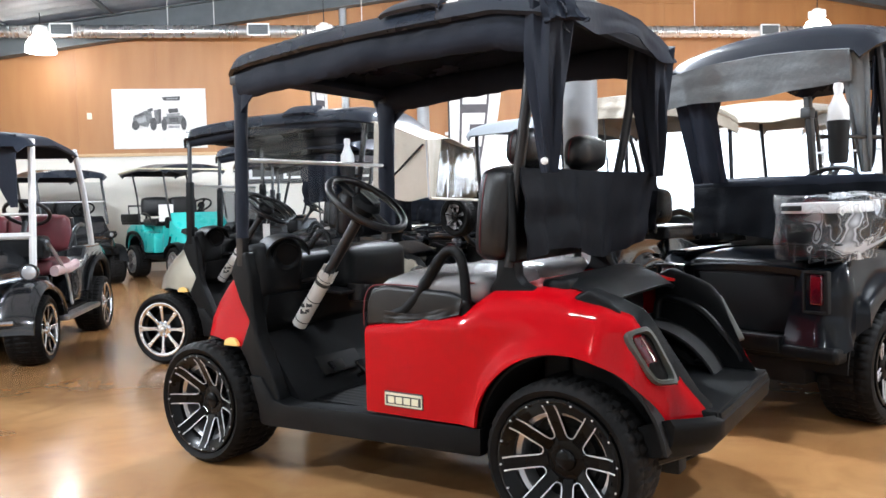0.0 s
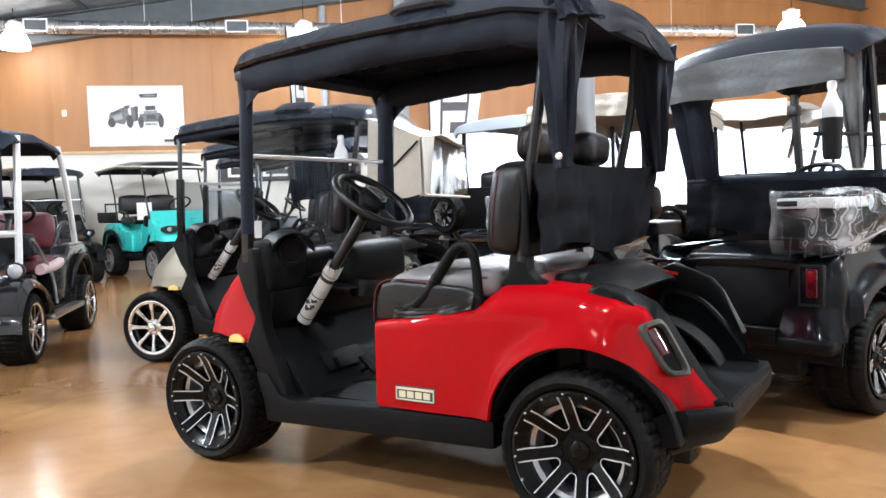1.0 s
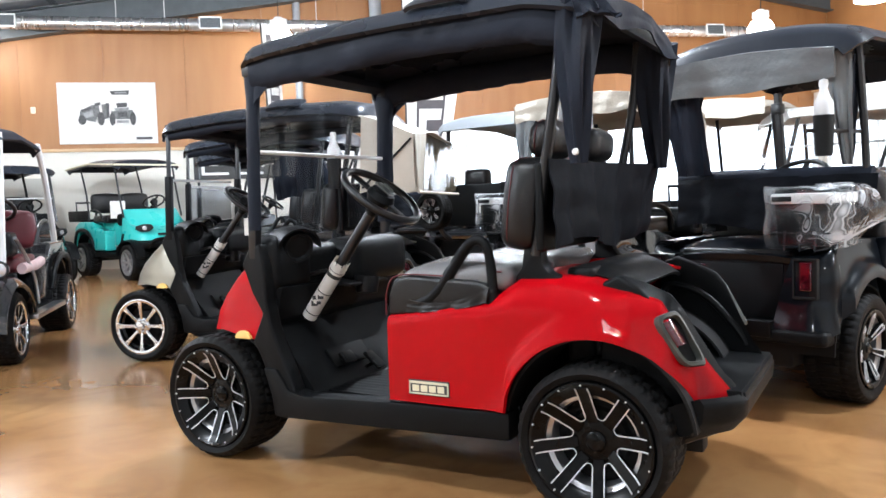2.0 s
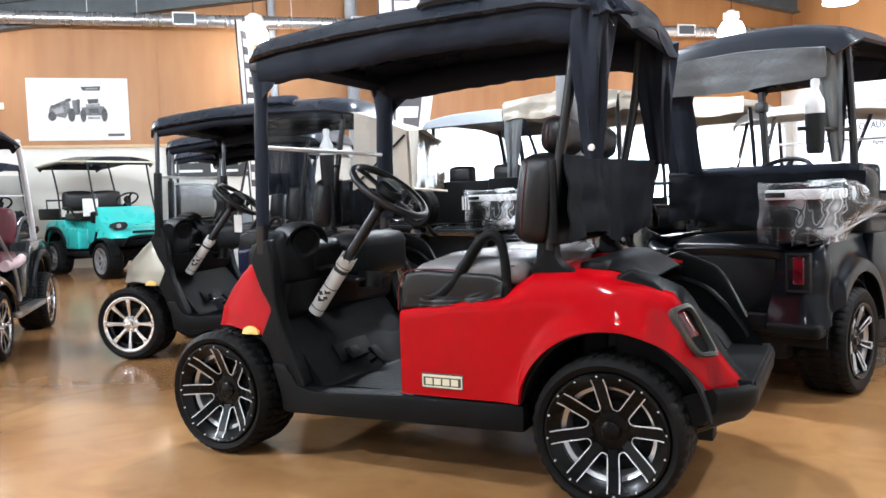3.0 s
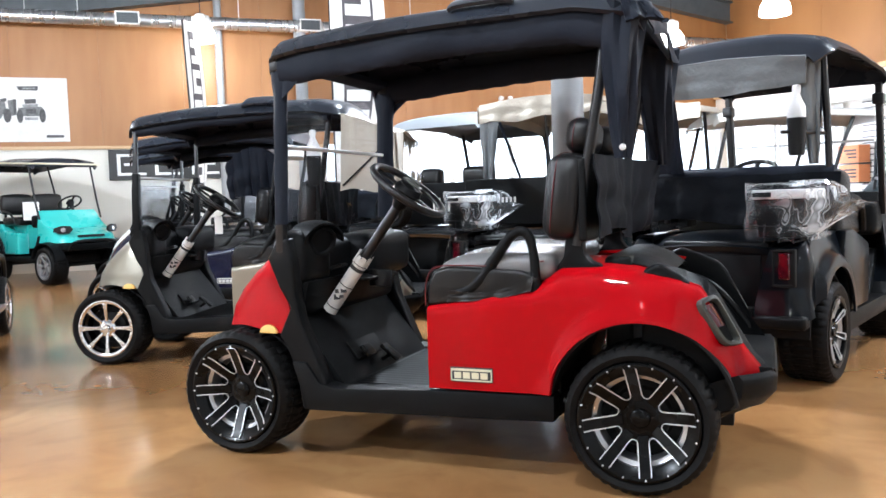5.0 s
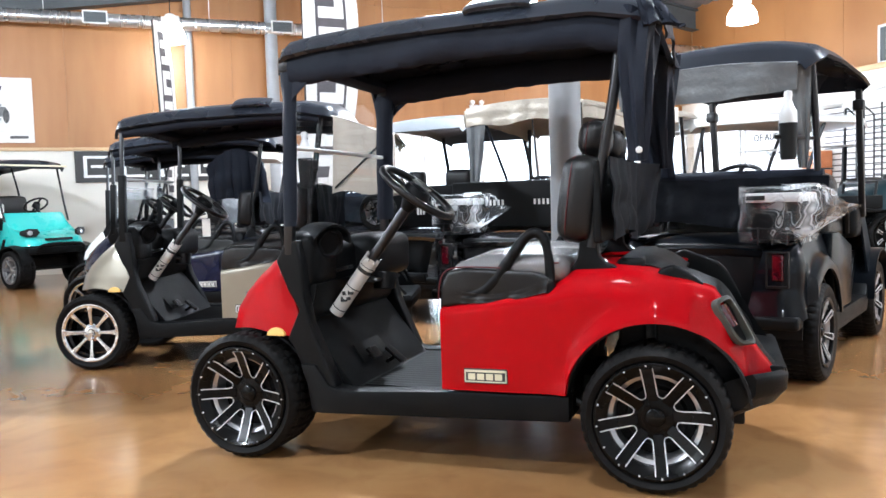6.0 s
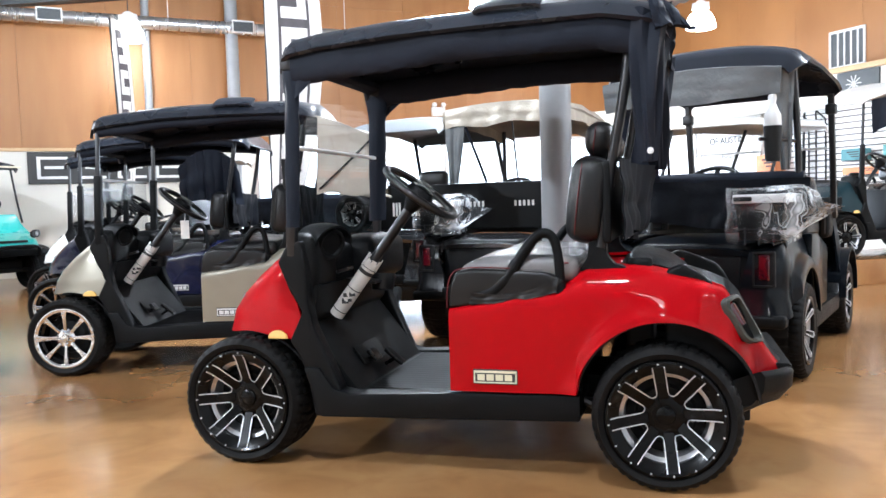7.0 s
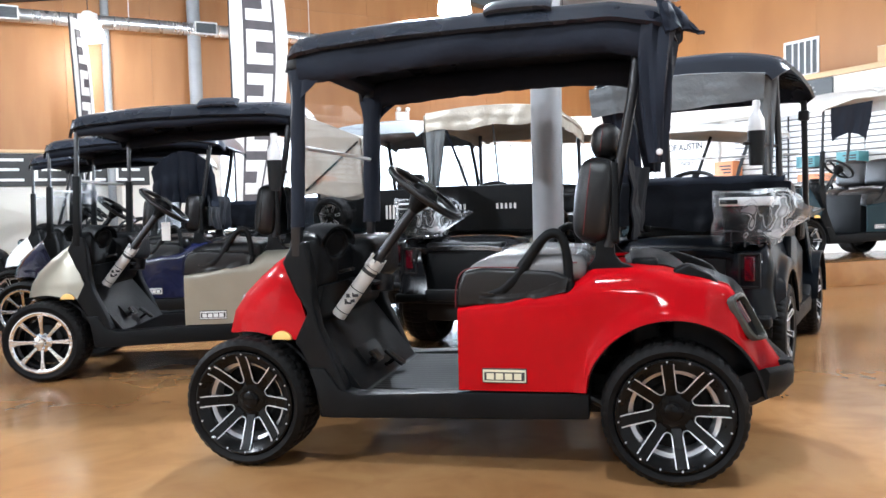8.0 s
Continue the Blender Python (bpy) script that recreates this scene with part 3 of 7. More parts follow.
# round duct with square grilles
DUCT_V, DUCT_Z = WALL_V - 0.42, 3.87
dct = thing("air_duct", "long round galvanised air duct along the wall", "duct", ROOM, kind="structure")
part("pipe", moved(revolve([(0.095, U0), (0.095, WALL_U - 0.1)], 24), Matrix.Translation((0, DUCT_V, DUCT_Z)) @ Matrix.Rotation(radians(-90), 4, "Z")), DUCT, dct)
for k in range(13):
    part("seam", moved(revolve([(0.098, -0.012), (0.104, 0), (0.098, 0.012)], 24), Matrix.Translation((U0 + 0.8 + 1.4 * k, DUCT_V, DUCT_Z)) @ Matrix.Rotation(radians(90), 4, "Z")), DUCT, dct)
for u in (-5.14, -2.22, 0.50, 3.4, 6.3):
    vent = part("grille", join(box((0.34, 0.03, 0.02), (0, 0, 0.085)), box((0.34, 0.03, 0.02), (0, 0, -0.085)), box((0.02, 0.03, 0.17), (-0.16, 0, 0)), box((0.02, 0.03, 0.17), (0.16, 0, 0))), FRAME_WHITE, dct, "white framed air grille", Matrix.Translation((u, DUCT_V - 0.11, DUCT_Z + 0.01)))
    part("louvre", join(box((0.30, 0.012, 0.15)), *[box((0.3, 0.02, 0.006), (0, -0.006, -0.06 + 0.03 * j)) for j in range(5)]), BEAM, vent)
for u in (-6.6, -3.6, -2.9, -0.6, 2.2, 5.0):
    part("hanger", tube([(u, DUCT_V, DUCT_Z + 0.09), (u, DUCT_V, deck_z(u))], 0.006, 6), FRAME_WHITE, dct)

# wall pipe, thermostat and exit sign
solo("downpipe", tube([(-0.9, WALL_V - 0.08, 0.0), (-0.9, WALL_V - 0.08, 5.0)], 0.06, 14), COLUMN_GREY, "grey steel downpipe on the plywood wall", "pipe", ROOM)
solo("thermostat", span(-4.98, -4.91, WALL_V - 0.035, WALL_V - 0.012, 2.58, 2.68, 0.006), CREAM, "small cream thermostat on the plywood", "thermostat", ROOM)
ex = thing("exit_sign", "small white emergency exit light on the plywood", "sign", ROOM)
part("housing", span(3.92, 4.18, WALL_V - 0.07, WALL_V - 0.012, 2.62, 2.78, 0.01), FRAME_WHITE, ex)
for du in (-0.09, 0.09):
    part("lamp_head", moved(revolve([(0.0, -0.05), (0.04, -0.045), (0.045, 0.0), (0.02, 0.02)], 14), Matrix.Translation((4.05 + du, WALL_V - 0.06, 2.82))), FRAME_WHITE, ex)

# column
solo("column", join(revolve([(0.085, 0.02), (0.085, 4.9)], 32), revolve([(0.14, 0.0), (0.14, 0.018)], 24)), COLUMN_GREY, "round grey painted steel column", "column",
     Matrix.Translation((-0.565, 0.955, 0)) @ Matrix.Rotation(radians(90), 4, "X"), kind="structure")


# pendant lamps
def pendant(u, v):
    p = room(u, v, LAMP_Z)
    t = thing("pendant_lamp", "glowing high bay pendant lamp with ribbed glass shade", "lamp", Matrix.Translation(p) @ Matrix.Scale(GROW, 4), "pendant lamps")
    turn = Matrix.Rotation(radians(90), 4, "X")
    sh = part("shade", moved(revolve([(0.10, 0.20), (0.15, 0.165), (0.20, 0.08), (0.215, -0.04), (0.205, -0.045), (0.19, 0.08), (0.14, 0.155), (0.10, 0.19)], 32), turn), LAMP_GLOW, t, "ribbed glass shade, lit from inside")
    part("ballast", moved(join(revolve([(0.06, 0.2), (0.075, 0.22), (0.075, 0.34), (0.05, 0.36)], 20), moved(box((0.24, 0.09, 0.10)), Matrix.Translation((0, 0.28, 0)))), turn), FRAME_WHITE, t)
    part("cord", tube([(0, 0, 0.36), (0, 0, deck_z(u) - LAMP_Z)], 0.008, 6), STEEL_BLACK, t)
    return sh


for u, v in PENDANTS:
    pendant(u, v)


# ---- wheels ----
WHEELS = {}


def wheel_set(style, r=0.26, w=0.22):
    """Meshes of a wheel, face towards -y at y = 0: rim, tyre, barrel, trim and rivets."""
    key = (style, r, w)
    if key in WHEELS:
        return WHEELS[key]
    rr = 0.208 if style == "red" else (0.192 if r < 0.275 else 0.172)
    out = {}
    # tyre: one skin, tread grooves pressed into it and notched into the shoulder
    side_a = [(rr - 0.004, 0.012), (rr + 0.007, -0.006), (rr + 0.5 * (r - rr), -0.016), (r - 0.024, -0.014), (r - 0.009, -0.003)]
    side_b = [(r - 0.009, w + 0.003), (r - 0.03, w + 0.014), (rr, w - 0.01), (rr, 0.05)]
    rows = 14
    band = [(r, w * (k + 0.5) / rows) for k in range(rows)]
    prof = side_a + band + side_b
    n, bm = 210, bmesh.new()
    rings = []
    for i in range(n):
        a = 2 * math.pi * i / n
        ring = []
        for k, (pr, py) in enumerate(prof):
            q = k - len(side_a)
            if 0 <= q < rows:
                shift = (q * 0.45 if q < rows / 2 else (rows - 1 - q) * 0.45)
                groove = q in (3, 10) or ((i + shift) % 5 < 1.3 and q not in (6, 7)) or (q in (6, 7) and (i + 2) % 10 < 1.5)
                pr -= 0.0075 if groove else (0.003 if q in (0, rows - 1) else 0.0)
            elif k in (len(side_a) - 1, len(side_a) + rows):
                pr -= 0.003 if i % 5 < 1.3 else 0.0
            ring.append(bm.verts.new((pr * math.cos(a), py, pr * math.sin(a))))
        rings.append(ring)
    m = len(prof)
    for i in range(n):
        p, q = rings[i], rings[(i + 1) % n]
        for k in range(m):
            bm.faces.new((p[k], p[(k + 1) % m], q[(k + 1) % m], q[k]))
    out["tyre"] = finish("tyre", bm, RUBBER, 28)
    turn = lambda a: Matrix.Rotation(-a, 4, "Y")
    spokes, face = {"red": (8, RIM_BLACK), "chrome": (8, CHROME), "dark": (7, RIM_BLACK)}.get(style, (7, BARREL))
    out["turns"] = [2 * math.pi * (q + 0.25) / spokes for q in range(spokes)]
    trim = []

    def blade(sections, sharp=38, bevel=0.0):
        """A spoke through sections (radius, face y, half width, depth)."""
        sp, quad = bmesh.new(), []
        for x, y, h, deep in sections:
            quad.append([sp.verts.new(p) for p in ((x, y, -h), (x, y, h), (x, y + deep, h), (x, y + deep, -h))])
        for p, q in zip(quad, quad[1:]):
            for i in range(4):
                sp.faces.new((p[i], p[(i + 1) % 4], q[(i + 1) % 4], q[i]))
        sp.faces.new(quad[0]), sp.faces.new(quad[-1][::-1])
        if bevel:
            bmesh.ops.bevel(sp, geom=sp.edges[:], offset=bevel, segments=1, affect="EDGES")
        return finish("spoke", sp, face, sharp)

    if style == "red":
        # black face with a broad sloping lip; every window is outlined by a machined edge
        inner = rr - 0.046
        rim = [revolve([(rr + 0.004, 0.010), (rr, -0.012), (rr - 0.008, -0.014), (rr - 0.016, -0.009), (inner + 0.004, 0.007), (inner, 0.012), (inner, 0.03), (rr + 0.002, 0.03)], 64, True),
               revolve([(0.0, 0.044), (0.026, 0.045), (0.033, 0.050), (0.035, 0.057), (0.064, 0.058), (0.074, 0.062), (0.076, 0.072), (0.0, 0.073)], 40)]
        path = [(0.060, 0.055, 0.0190), (inner + 0.006, 0.004, 0.0205), (rr - 0.018, -0.0125, 0.0205)]
        out["spoke"] = blade([(x, y, h, 0.026) for x, y, h in path], 30, 0.002)
        for a in out["turns"]:
            for sgn in (-1, 1):
                pts = [Vector((0.086, 0.0415, sgn * 0.0196)), Vector((path[1][0], path[1][1] - 0.0012, sgn * 0.0205)), Vector((path[2][0] - 0.002, path[2][1] - 0.0012, sgn * 0.0205))]
                for p0, p1 in zip(pts, pts[1:]):
                    d = p1 - p0
                    trim.append(moved(box((d.length, 0.004, 0.0030)), turn(a) @ Matrix.Translation((p0 + p1) / 2) @ d.to_track_quat("X", "Y").to_matrix().to_4x4()))
            mid = a + math.pi / spokes
            gap = 2 * math.pi / spokes / 2
            ends = [Vector((0.086 * math.cos(b) - z * math.sin(b), 0.0415, 0.086 * math.sin(b) + z * math.cos(b))) for b, z in ((-gap, 0.0196), (gap, -0.0196))]
            u_end = [ends[0], Vector((0.079, 0.0450, ends[0].z * 0.62)), Vector((0.0765, 0.046, 0.0)), Vector((0.079, 0.0450, ends[1].z * 0.62)), ends[1]]
            trim.append(moved(tube(u_end, 0.0017, 5, curve=3), turn(mid)))
        out["rivet"] = finish("rivet", moved(revolve([(0.0, -0.018), (0.0030, -0.0165), (0.0042, -0.010)], 8), Matrix.Translation((rr - 0.0095, 0, 0))), MACHINED)
        out["barrel"] = finish("barrel", revolve([(inner + 0.001, 0.028), (inner - 0.002, 0.031), (inner - 0.015, 0.036), (inner - 0.018, 0.045), (inner - 0.02, 0.11)], 48, caps=False), BARREL)
    else:
        hub_y = 0.006 if style == "chrome" else 0.022
        rim = [revolve([(rr + 0.004, 0.010), (rr, -0.012), (rr - 0.010, -0.014), (rr - 0.022, -0.008), (rr - 0.025, 0.004), (rr - 0.022, 0.02), (rr + 0.002, 0.02)], 48, True),
               revolve([(0.0, hub_y - 0.014), (0.022, hub_y - 0.013), (0.027, hub_y - 0.003), (0.050, hub_y), (0.060, hub_y + 0.006), (0.062, hub_y + 0.03), (0.0, hub_y + 0.04)], 32)]
        if style == "chrome":
            # paddle blades that widen towards the lip, a ring of nuts round the cap
            out["spoke"] = blade([(0.045, hub_y - 0.001, 0.013, 0.02), (0.085, hub_y - 0.007, 0.011, 0.022), (0.13, hub_y - 0.012, 0.0135, 0.024), (rr - 0.02, -0.009, 0.019, 0.02)], 20, 0.0045)
            rim += [moved(revolve([(0.0, -0.012), (0.007, -0.010), (0.008, 0.004)], 8), turn(math.pi / 2 * k + 0.4) @ Matrix.Translation((0.039, hub_y - 0.002, 0))) for k in range(4)]
        else:
            out["spoke"] = blade([(0.05, hub_y + 0.002, 0.013, 0.028), (rr - 0.02, -0.006, 0.019, 0.028)], 38, 0.003)
        r1 = rr - 0.02
        for a in out["turns"] if style == "dark" else ():
            for sgn in (-1, 1):
                p0, p1 = Vector((0.070, hub_y - 0.002, sgn * 0.010)), Vector((r1 - 0.006, -0.0072, sgn * 0.016))
                d = p1 - p0
                trim.append(moved(box((d.length, 0.005, 0.007)), turn(a) @ Matrix.Translation((p0 + p1) / 2) @ d.to_track_quat("X", "Y").to_matrix().to_4x4()))
            trim.append(moved(tube([(r1 - 0.02, -0.009, -0.014), (r1 + 0.004, -0.009, 0.0), (r1 - 0.02, -0.009, 0.014)], 0.0028, 5, True), turn(a)))
        out["barrel"] = finish("barrel", revolve([(rr - 0.024, 0.012), (rr - 0.026, 0.020), (rr - 0.041, 0.030), (rr - 0.042, 0.10)], 40, caps=False), SHADED_CHROME if style == "chrome" else BARREL)
    out["wheel"] = finish("wheel", join(*rim), face)
    out["drum"] = finish("drum", join(revolve([(0.0, 0.075), (0.10, 0.075), (0.11, 0.09), (rr - 0.045, 0.10), (rr - 0.045, 0.15), (0.0, 0.16)], 32), revolve([(0.05, 0.0745), (0.05, 0.12)], 24)), DARK)
    if trim:
        out["trim"] = finish("trim", join(*trim), MACHINED)
    WHEELS[key] = out
    return out


def put_wheels(t, style, places, r=0.26, w=0.22):
    """places: x, y of the outer face (its sign tells the side), turn of the steering, spin."""
    me = wheel_set(style, r, w)
    for x, y, steer, spin in places:
        m = Matrix.Translation((x, y, r)) @ Matrix.Rotation(radians(steer + (180 if y > 0 else 0)), 4, "Z") @ Matrix.Rotation(radians(spin), 4, "Y")
        wh = part("wheel", me["wheel"], None, t, "", m)
        for k in ("tyre", "barrel", "drum", "trim"):
            if k in me:
                part(k, me[k], None, wh)
        for a in me["turns"]:
            part("spoke", me["spoke"], None, wh, "", Matrix.Rotation(-a, 4, "Y"))
        for k in range(16 if "rivet" in me else 0):
            part("rivet", me["rivet"], None, wh, "", Matrix.Rotation(-2 * math.pi * (k + 0.5) / 16, 4, "Y"))


def plate_badge(t, x0, x1, z0, z1, y, base, mark):
    """A small rounded maker's plate with plain blocks for its marks, on a side that faces -y."""
    b = part("badge", span(x0, x1, y - 0.004, y, z0, z1, 0.0018, 1), mark, t, "maker's plate with plain blocks")
    w, h = x1 - x0, z1 - z0
    rim = join(span(x0 + 0.004, x1 - 0.004, y - 0.0055, y - 0.003, z0 + 0.004, z0 + 0.009), span(x0 + 0.004, x1 - 0.004, y - 0.0055, y - 0.003, z1 - 0.014, z1 - 0.005),
               span(x0 + 0.003, x0 + 0.008, y - 0.0055, y - 0.003, z0 + 0.004, z1 - 0.005), span(x1 - 0.008, x1 - 0.003, y - 0.0055, y - 0.003, z0 + 0.004, z1 - 0.005))
    part("border", rim, base, b)
    for k in range(4):
        a = x0 + w * (0.10 + 0.205 * k)
        part("block", span(a, a + w * 0.165, y - 0.0055, y - 0.003, z0 + h * 0.24, z0 + h * 0.66), base, b)


def steering(t, hub=(-0.965, -0.25, 1.085), low=(-1.36, -0.25, 0.575), r=0.168, tube_cover=True, tag=False):
    """Wheel on its column, a bell below it, a paper tube round the column."""
    hub, low = Vector(hub), Vector(low)
    d = (low - hub).normalized()
    m = Matrix.Translation(hub) @ d.to_track_quat("-Y", "X").to_matrix().to_4x4()
    part("steering_column", tube([hub + d * 0.03, low], 0.022, 12), STEEL_BLACK, t)
    ring = [(r * math.cos(2 * math.pi * k / 36), 0, r * math.sin(2 * math.pi * k / 36)) for k in range(36)]
    sw = part("steering_wheel", moved(tube(ring, 0.0155, 10, True), m), VINYL, t)
    sp = [box((r * 1.96, 0.012, 0.034), (0, -0.010, 0.0), 0.005), revolve([(0.0, 0.03), (0.05, 0.02), (0.062, -0.005), (0.04, -0.05), (0.024, -0.09)], 20)]
    part("spokes", moved(join(*sp), m), PLASTIC, sw)
    part("clip", moved(join(box((0.085, 0.006, 0.048), (0, 0.034, 0), 0.003), box((0.05, 0.010, 0.008), (0, 0.040, 0.018), 0.002)), m), PLASTIC2, sw)
    if tube_cover:
        a, b = low.lerp(hub, 0.0), low.lerp(hub, 0.44)
        c = part("paper_wrap", tube([a, a.lerp(b, 0.33), a.lerp(b, 0.66), b], 0.032, 18), PAPER, t, "white printed paper tube round the column")
        bands = []
        for f0, f1, rad in ((0.10, 0.115, 0.0328), (0.50, 0.515, 0.0328), (0.80, 0.86, 0.0326), (0.90, 0.91, 0.0328)):
            bands.append(tube([a.lerp(b, f0), a.lerp(b, f1)], rad, 18))
        out = Vector((0.35, -0.9, 0.2)).normalized()
        for f, off, s in ((0.25, 0.0, 0.016), (0.33, 0.012, 0.012), (0.40, -0.008, 0.014), (0.30, -0.014, 0.010)):
            side = d.cross(out).normalized()
            bands.append(moved(box((s * 1.8, s * 1.4, 0.004), bevel=0.001, seg=1), Matrix.Translation(a.lerp(b, f) + out * 0.032 + side * off) @ out.to_track_quat("Z", "Y").to_matrix().to_4x4()))
        part("print", join(*bands), INK, c)
        part("torn_edge", moved(join(*[box((0.016 + 0.006 * (k % 2), 0.002, 0.024 + 0.012 * ((k * 5) % 4)), (0.033 * math.cos(k * 0.72), 0.033 * math.sin(k * 0.72), 0.0), rot=(9 * ((k * 3) % 4) - 12, 7 * ((k * 2) % 3) - 7, math.degrees(k * 0.72) + 90)) for k in range(9)]), Matrix.Translation(b) @ (b - a).to_track_quat("Z", "Y").to_matrix().to_4x4()), PAPER, c)
    if tag:
        q = hub + Vector((0.02, -0.05, -0.16))
        part("price_tag", join(span(q.x - 0.028, q.x + 0.028, q.y, q.y + 0.002, q.z - 0.07, q.z + 0.05, 0.0008, 1), tube([q + Vector((0, 0.001, 0.045)), q + Vector((0.0, 0.03, 0.14))], 0.002, 5)), PAPER, t, "white card price tag on a string")


def roof_shell(x0, x1, half, ztab, crown=0.075, lip=0.045):
    """A moulded canopy: edge heights by x, crowned in the middle, with a rolled lip."""
    def f(u, v):
        x = x0 + (x1 - x0) * u
        s = 2 * v - 1
        edge = min(1.0, min(u, 1 - u) / 0.05)
        k = 1 - (1 - edge) ** 2
        h = half * (0.86 + 0.14 * k)
        zz = interp(x, ztab)
        a = abs(s)
        z = zz + lip * 0.0 + (crown * (1 - a ** 2.6) + 0.012) * k
        if a > 0.94:
            z = zz + 0.012 * k - lip * (a - 0.94) / 0.06
        if edge < 0.5:
            z -= lip * (0.5 - edge) * 1.6
        return Vector((x, s * h, z))
    return sheet(f, 44, 36, 0.018)


def rxv(label, paint, m, wheel_style="red", seat_top=None, open_cloth=False, name="golf_cart", ztab=None, steer=0.0, tag=False, windshield="up", r=0.26, spin=0.0, roof_mat=None, badge=True, cover=True):
    """A two-seat golf cart; rear axle at x = 0, nose towards -x, driver on the -y side."""
    t = thing(name, label, "golf cart", m)
    ztab = ztab or [(-1.47, 1.655), (-1.3, 1.68), (-1.0, 1.702), (-0.6, 1.712), (-0.2, 1.715), (0.03, 1.67)]
    seat_top = seat_top or VINYL
    # rear body sides
    arch_c, arch_r = (0.0, 0.275), 0.325
    top = [(-0.79, 0.635), (-0.6, 0.665), (-0.38, 0.705), (-0.33, 0.745), (-0.28, 0.78), (-0.12, 0.785), (-0.03, 0.775), (0.1, 0.745), (0.2, 0.712), (0.26, 0.62), (0.32, 0.525), (0.40, 0.41)]
    plan = [(-0.79, 0.505), (-0.5, 0.515), (0.0, 0.515), (0.1, 0.508), (0.21, 0.47), (0.32, 0.392), (0.40, 0.348)]

    def side(u, v):
        x = -0.79 + 1.19 * u
        low = 0.325 + 0.012 * u
        if abs(x - arch_c[0]) < arch_r - 0.02:
            low = max(low, arch_c[1] + math.sqrt(arch_r ** 2 - (x - arch_c[0]) ** 2))
        elif x > 0.29:
            low = 0.375
        zt = max(interp(x, top), low + 0.01)
        y0 = eased(x, plan)
        h = min(1.0, v / 0.86)
        z = low + (zt - low) * h
        # upright flank up to a crease, then a round shoulder that turns in to the deck
        crease = eased(x, [(-0.79, 0.60), (-0.5, 0.64), (-0.25, 0.66), (0.0, 0.655), (0.2, 0.60), (0.40, 0.36)])
        depth = eased(x, [(-0.79, 0.014), (-0.52, 0.022), (-0.24, 0.105), (0.0, 0.105), (0.24, 0.05), (0.40, 0.02)])
        q = max(0.0, min(1.0, (z - crease) / max(0.02, zt - crease)))
        inset = depth * (1 - math.sqrt(1 - 0.97 * q * q))
        edge = max(0.0, min(1.0, (arch_r + 0.07 - abs(x)) / 0.12))
        flare = 0.024 * math.exp(-((z - low) / 0.055) ** 2) * edge * edge * (3 - 2 * edge)
        y = y0 - inset + flare
        if v > 0.86:
            k = (v - 0.86) / 0.14
            y -= k * (0.004 + (0.026 + 0.7 * depth) * max(0.0, min(1.0, (0.17 - x) / 0.12)))
            z += 0.008 * math.sin(k * 1.6)
        return Vector((x, -y, z))
    for sgn in (1, -1):
        bm = sheet(side, 120, 40, 0.012)
        part("side_panel", bm if sgn == 1 else mirrored(bm), paint, t, "glossy painted rear side panel")
    part("deck", sheet(lambda u, v: Vector((-0.34 + 0.25 * u, -0.34 + 0.68 * v, 0.782 - 0.03 * (2 * v - 1) ** 4)), 8, 12, 0.02), paint, t)
    # bag well
    wellp = [(0.0, 0.735), (0.012, 0.775), (0.06, 0.797), (0.14, 0.772), (0.22, 0.737), (0.252, 0.70), (0.31, 0.585), (0.365, 0.482), (0.405, 0.435), (0.405, 0.36), (0.0, 0.36)]
    for sgn in (1, -1):
        bm = prism(wellp, -0.435, -0.368, 0.016, 3)
        for q in bm.verts:
            inner = q.co.y > -0.40
            if not inner and q.co.z > 0.42:
                q.co.z -= 0.055 * max(0.0, min(1.0, (q.co.x - 0.10) / 0.12))
            q.co.y = max(q.co.y, 0.014 - interp(q.co.x, plan) + 0.02 * max(0.0, min(1.0, 1 - q.co.x / 0.05)))
            if inner:
                q.co.y = max(q.co.y, 0.058 - interp(q.co.x, plan))
        part("bag_well_side", bm if sgn == 1 else mirrored(bm), PLASTIC, t)
        rib = tube([(0.02, -0.352, 0.66), (0.10, -0.352, 0.675), (0.20, -0.345, 0.63), (0.30, -0.335, 0.52), (0.335, -0.33, 0.445), (0.2, -0.335, 0.44), (0.04, -0.345, 0.44)], 0.016, 8, True, curve=4)
        part("rib", rib if sgn == 1 else mirrored(rib), PLASTIC, t)
    part("bag_well", join(span(-0.14, -0.04, -0.36, 0.36, 0.40, 0.815, 0.02, 3), span(-0.1, 0.43, -0.345, 0.345, 0.385, 0.43, 0.008), span(0.02, 0.10, -0.06, 0.06, 0.43, 0.66, 0.02)), PLASTIC, t)
    part("well_cover", sheet(lambda u, v: Vector((-0.16 + 0.25 * u, -0.345 + 0.69 * v, 0.79 + 0.034 * math.sin(math.pi * u) * (1 - 0.3 * (2 * v - 1) ** 4) - 0.04 * u ** 3 - 0.02 * (2 * v - 1) ** 6)), 14, 18, 0.015), PLASTIC, t)
    # bumper
    def bump(u, v):
        s = 2 * u - 1
        y = 0.455 * s
        back = 0.0 if abs(s) < 0.7 else -0.11 * ((abs(s) - 0.7) / 0.3) ** 1.6
        prof = [(0.30, 0.37), (0.36, 0.395), (0.43, 0.42), (0.445, 0.40), (0.44, 0.345), (0.40, 0.30), (0.33, 0.285), (0.30, 0.31)]
        k = v * len(prof)
        i = int(k) % len(prof)
        a, b = Vector(prof[i]), Vector(prof[(i + 1) % len(prof)])
        p = a.lerp(b, k - int(k))
        return Vector((p.x + back, y, p.y))
    bm = sheet(bump, 40, 24)
    bmesh.ops.remove_doubles(bm, verts=bm.verts, dist=0.0004)
    bmesh.ops.holes_fill(bm, edges=bm.edges)
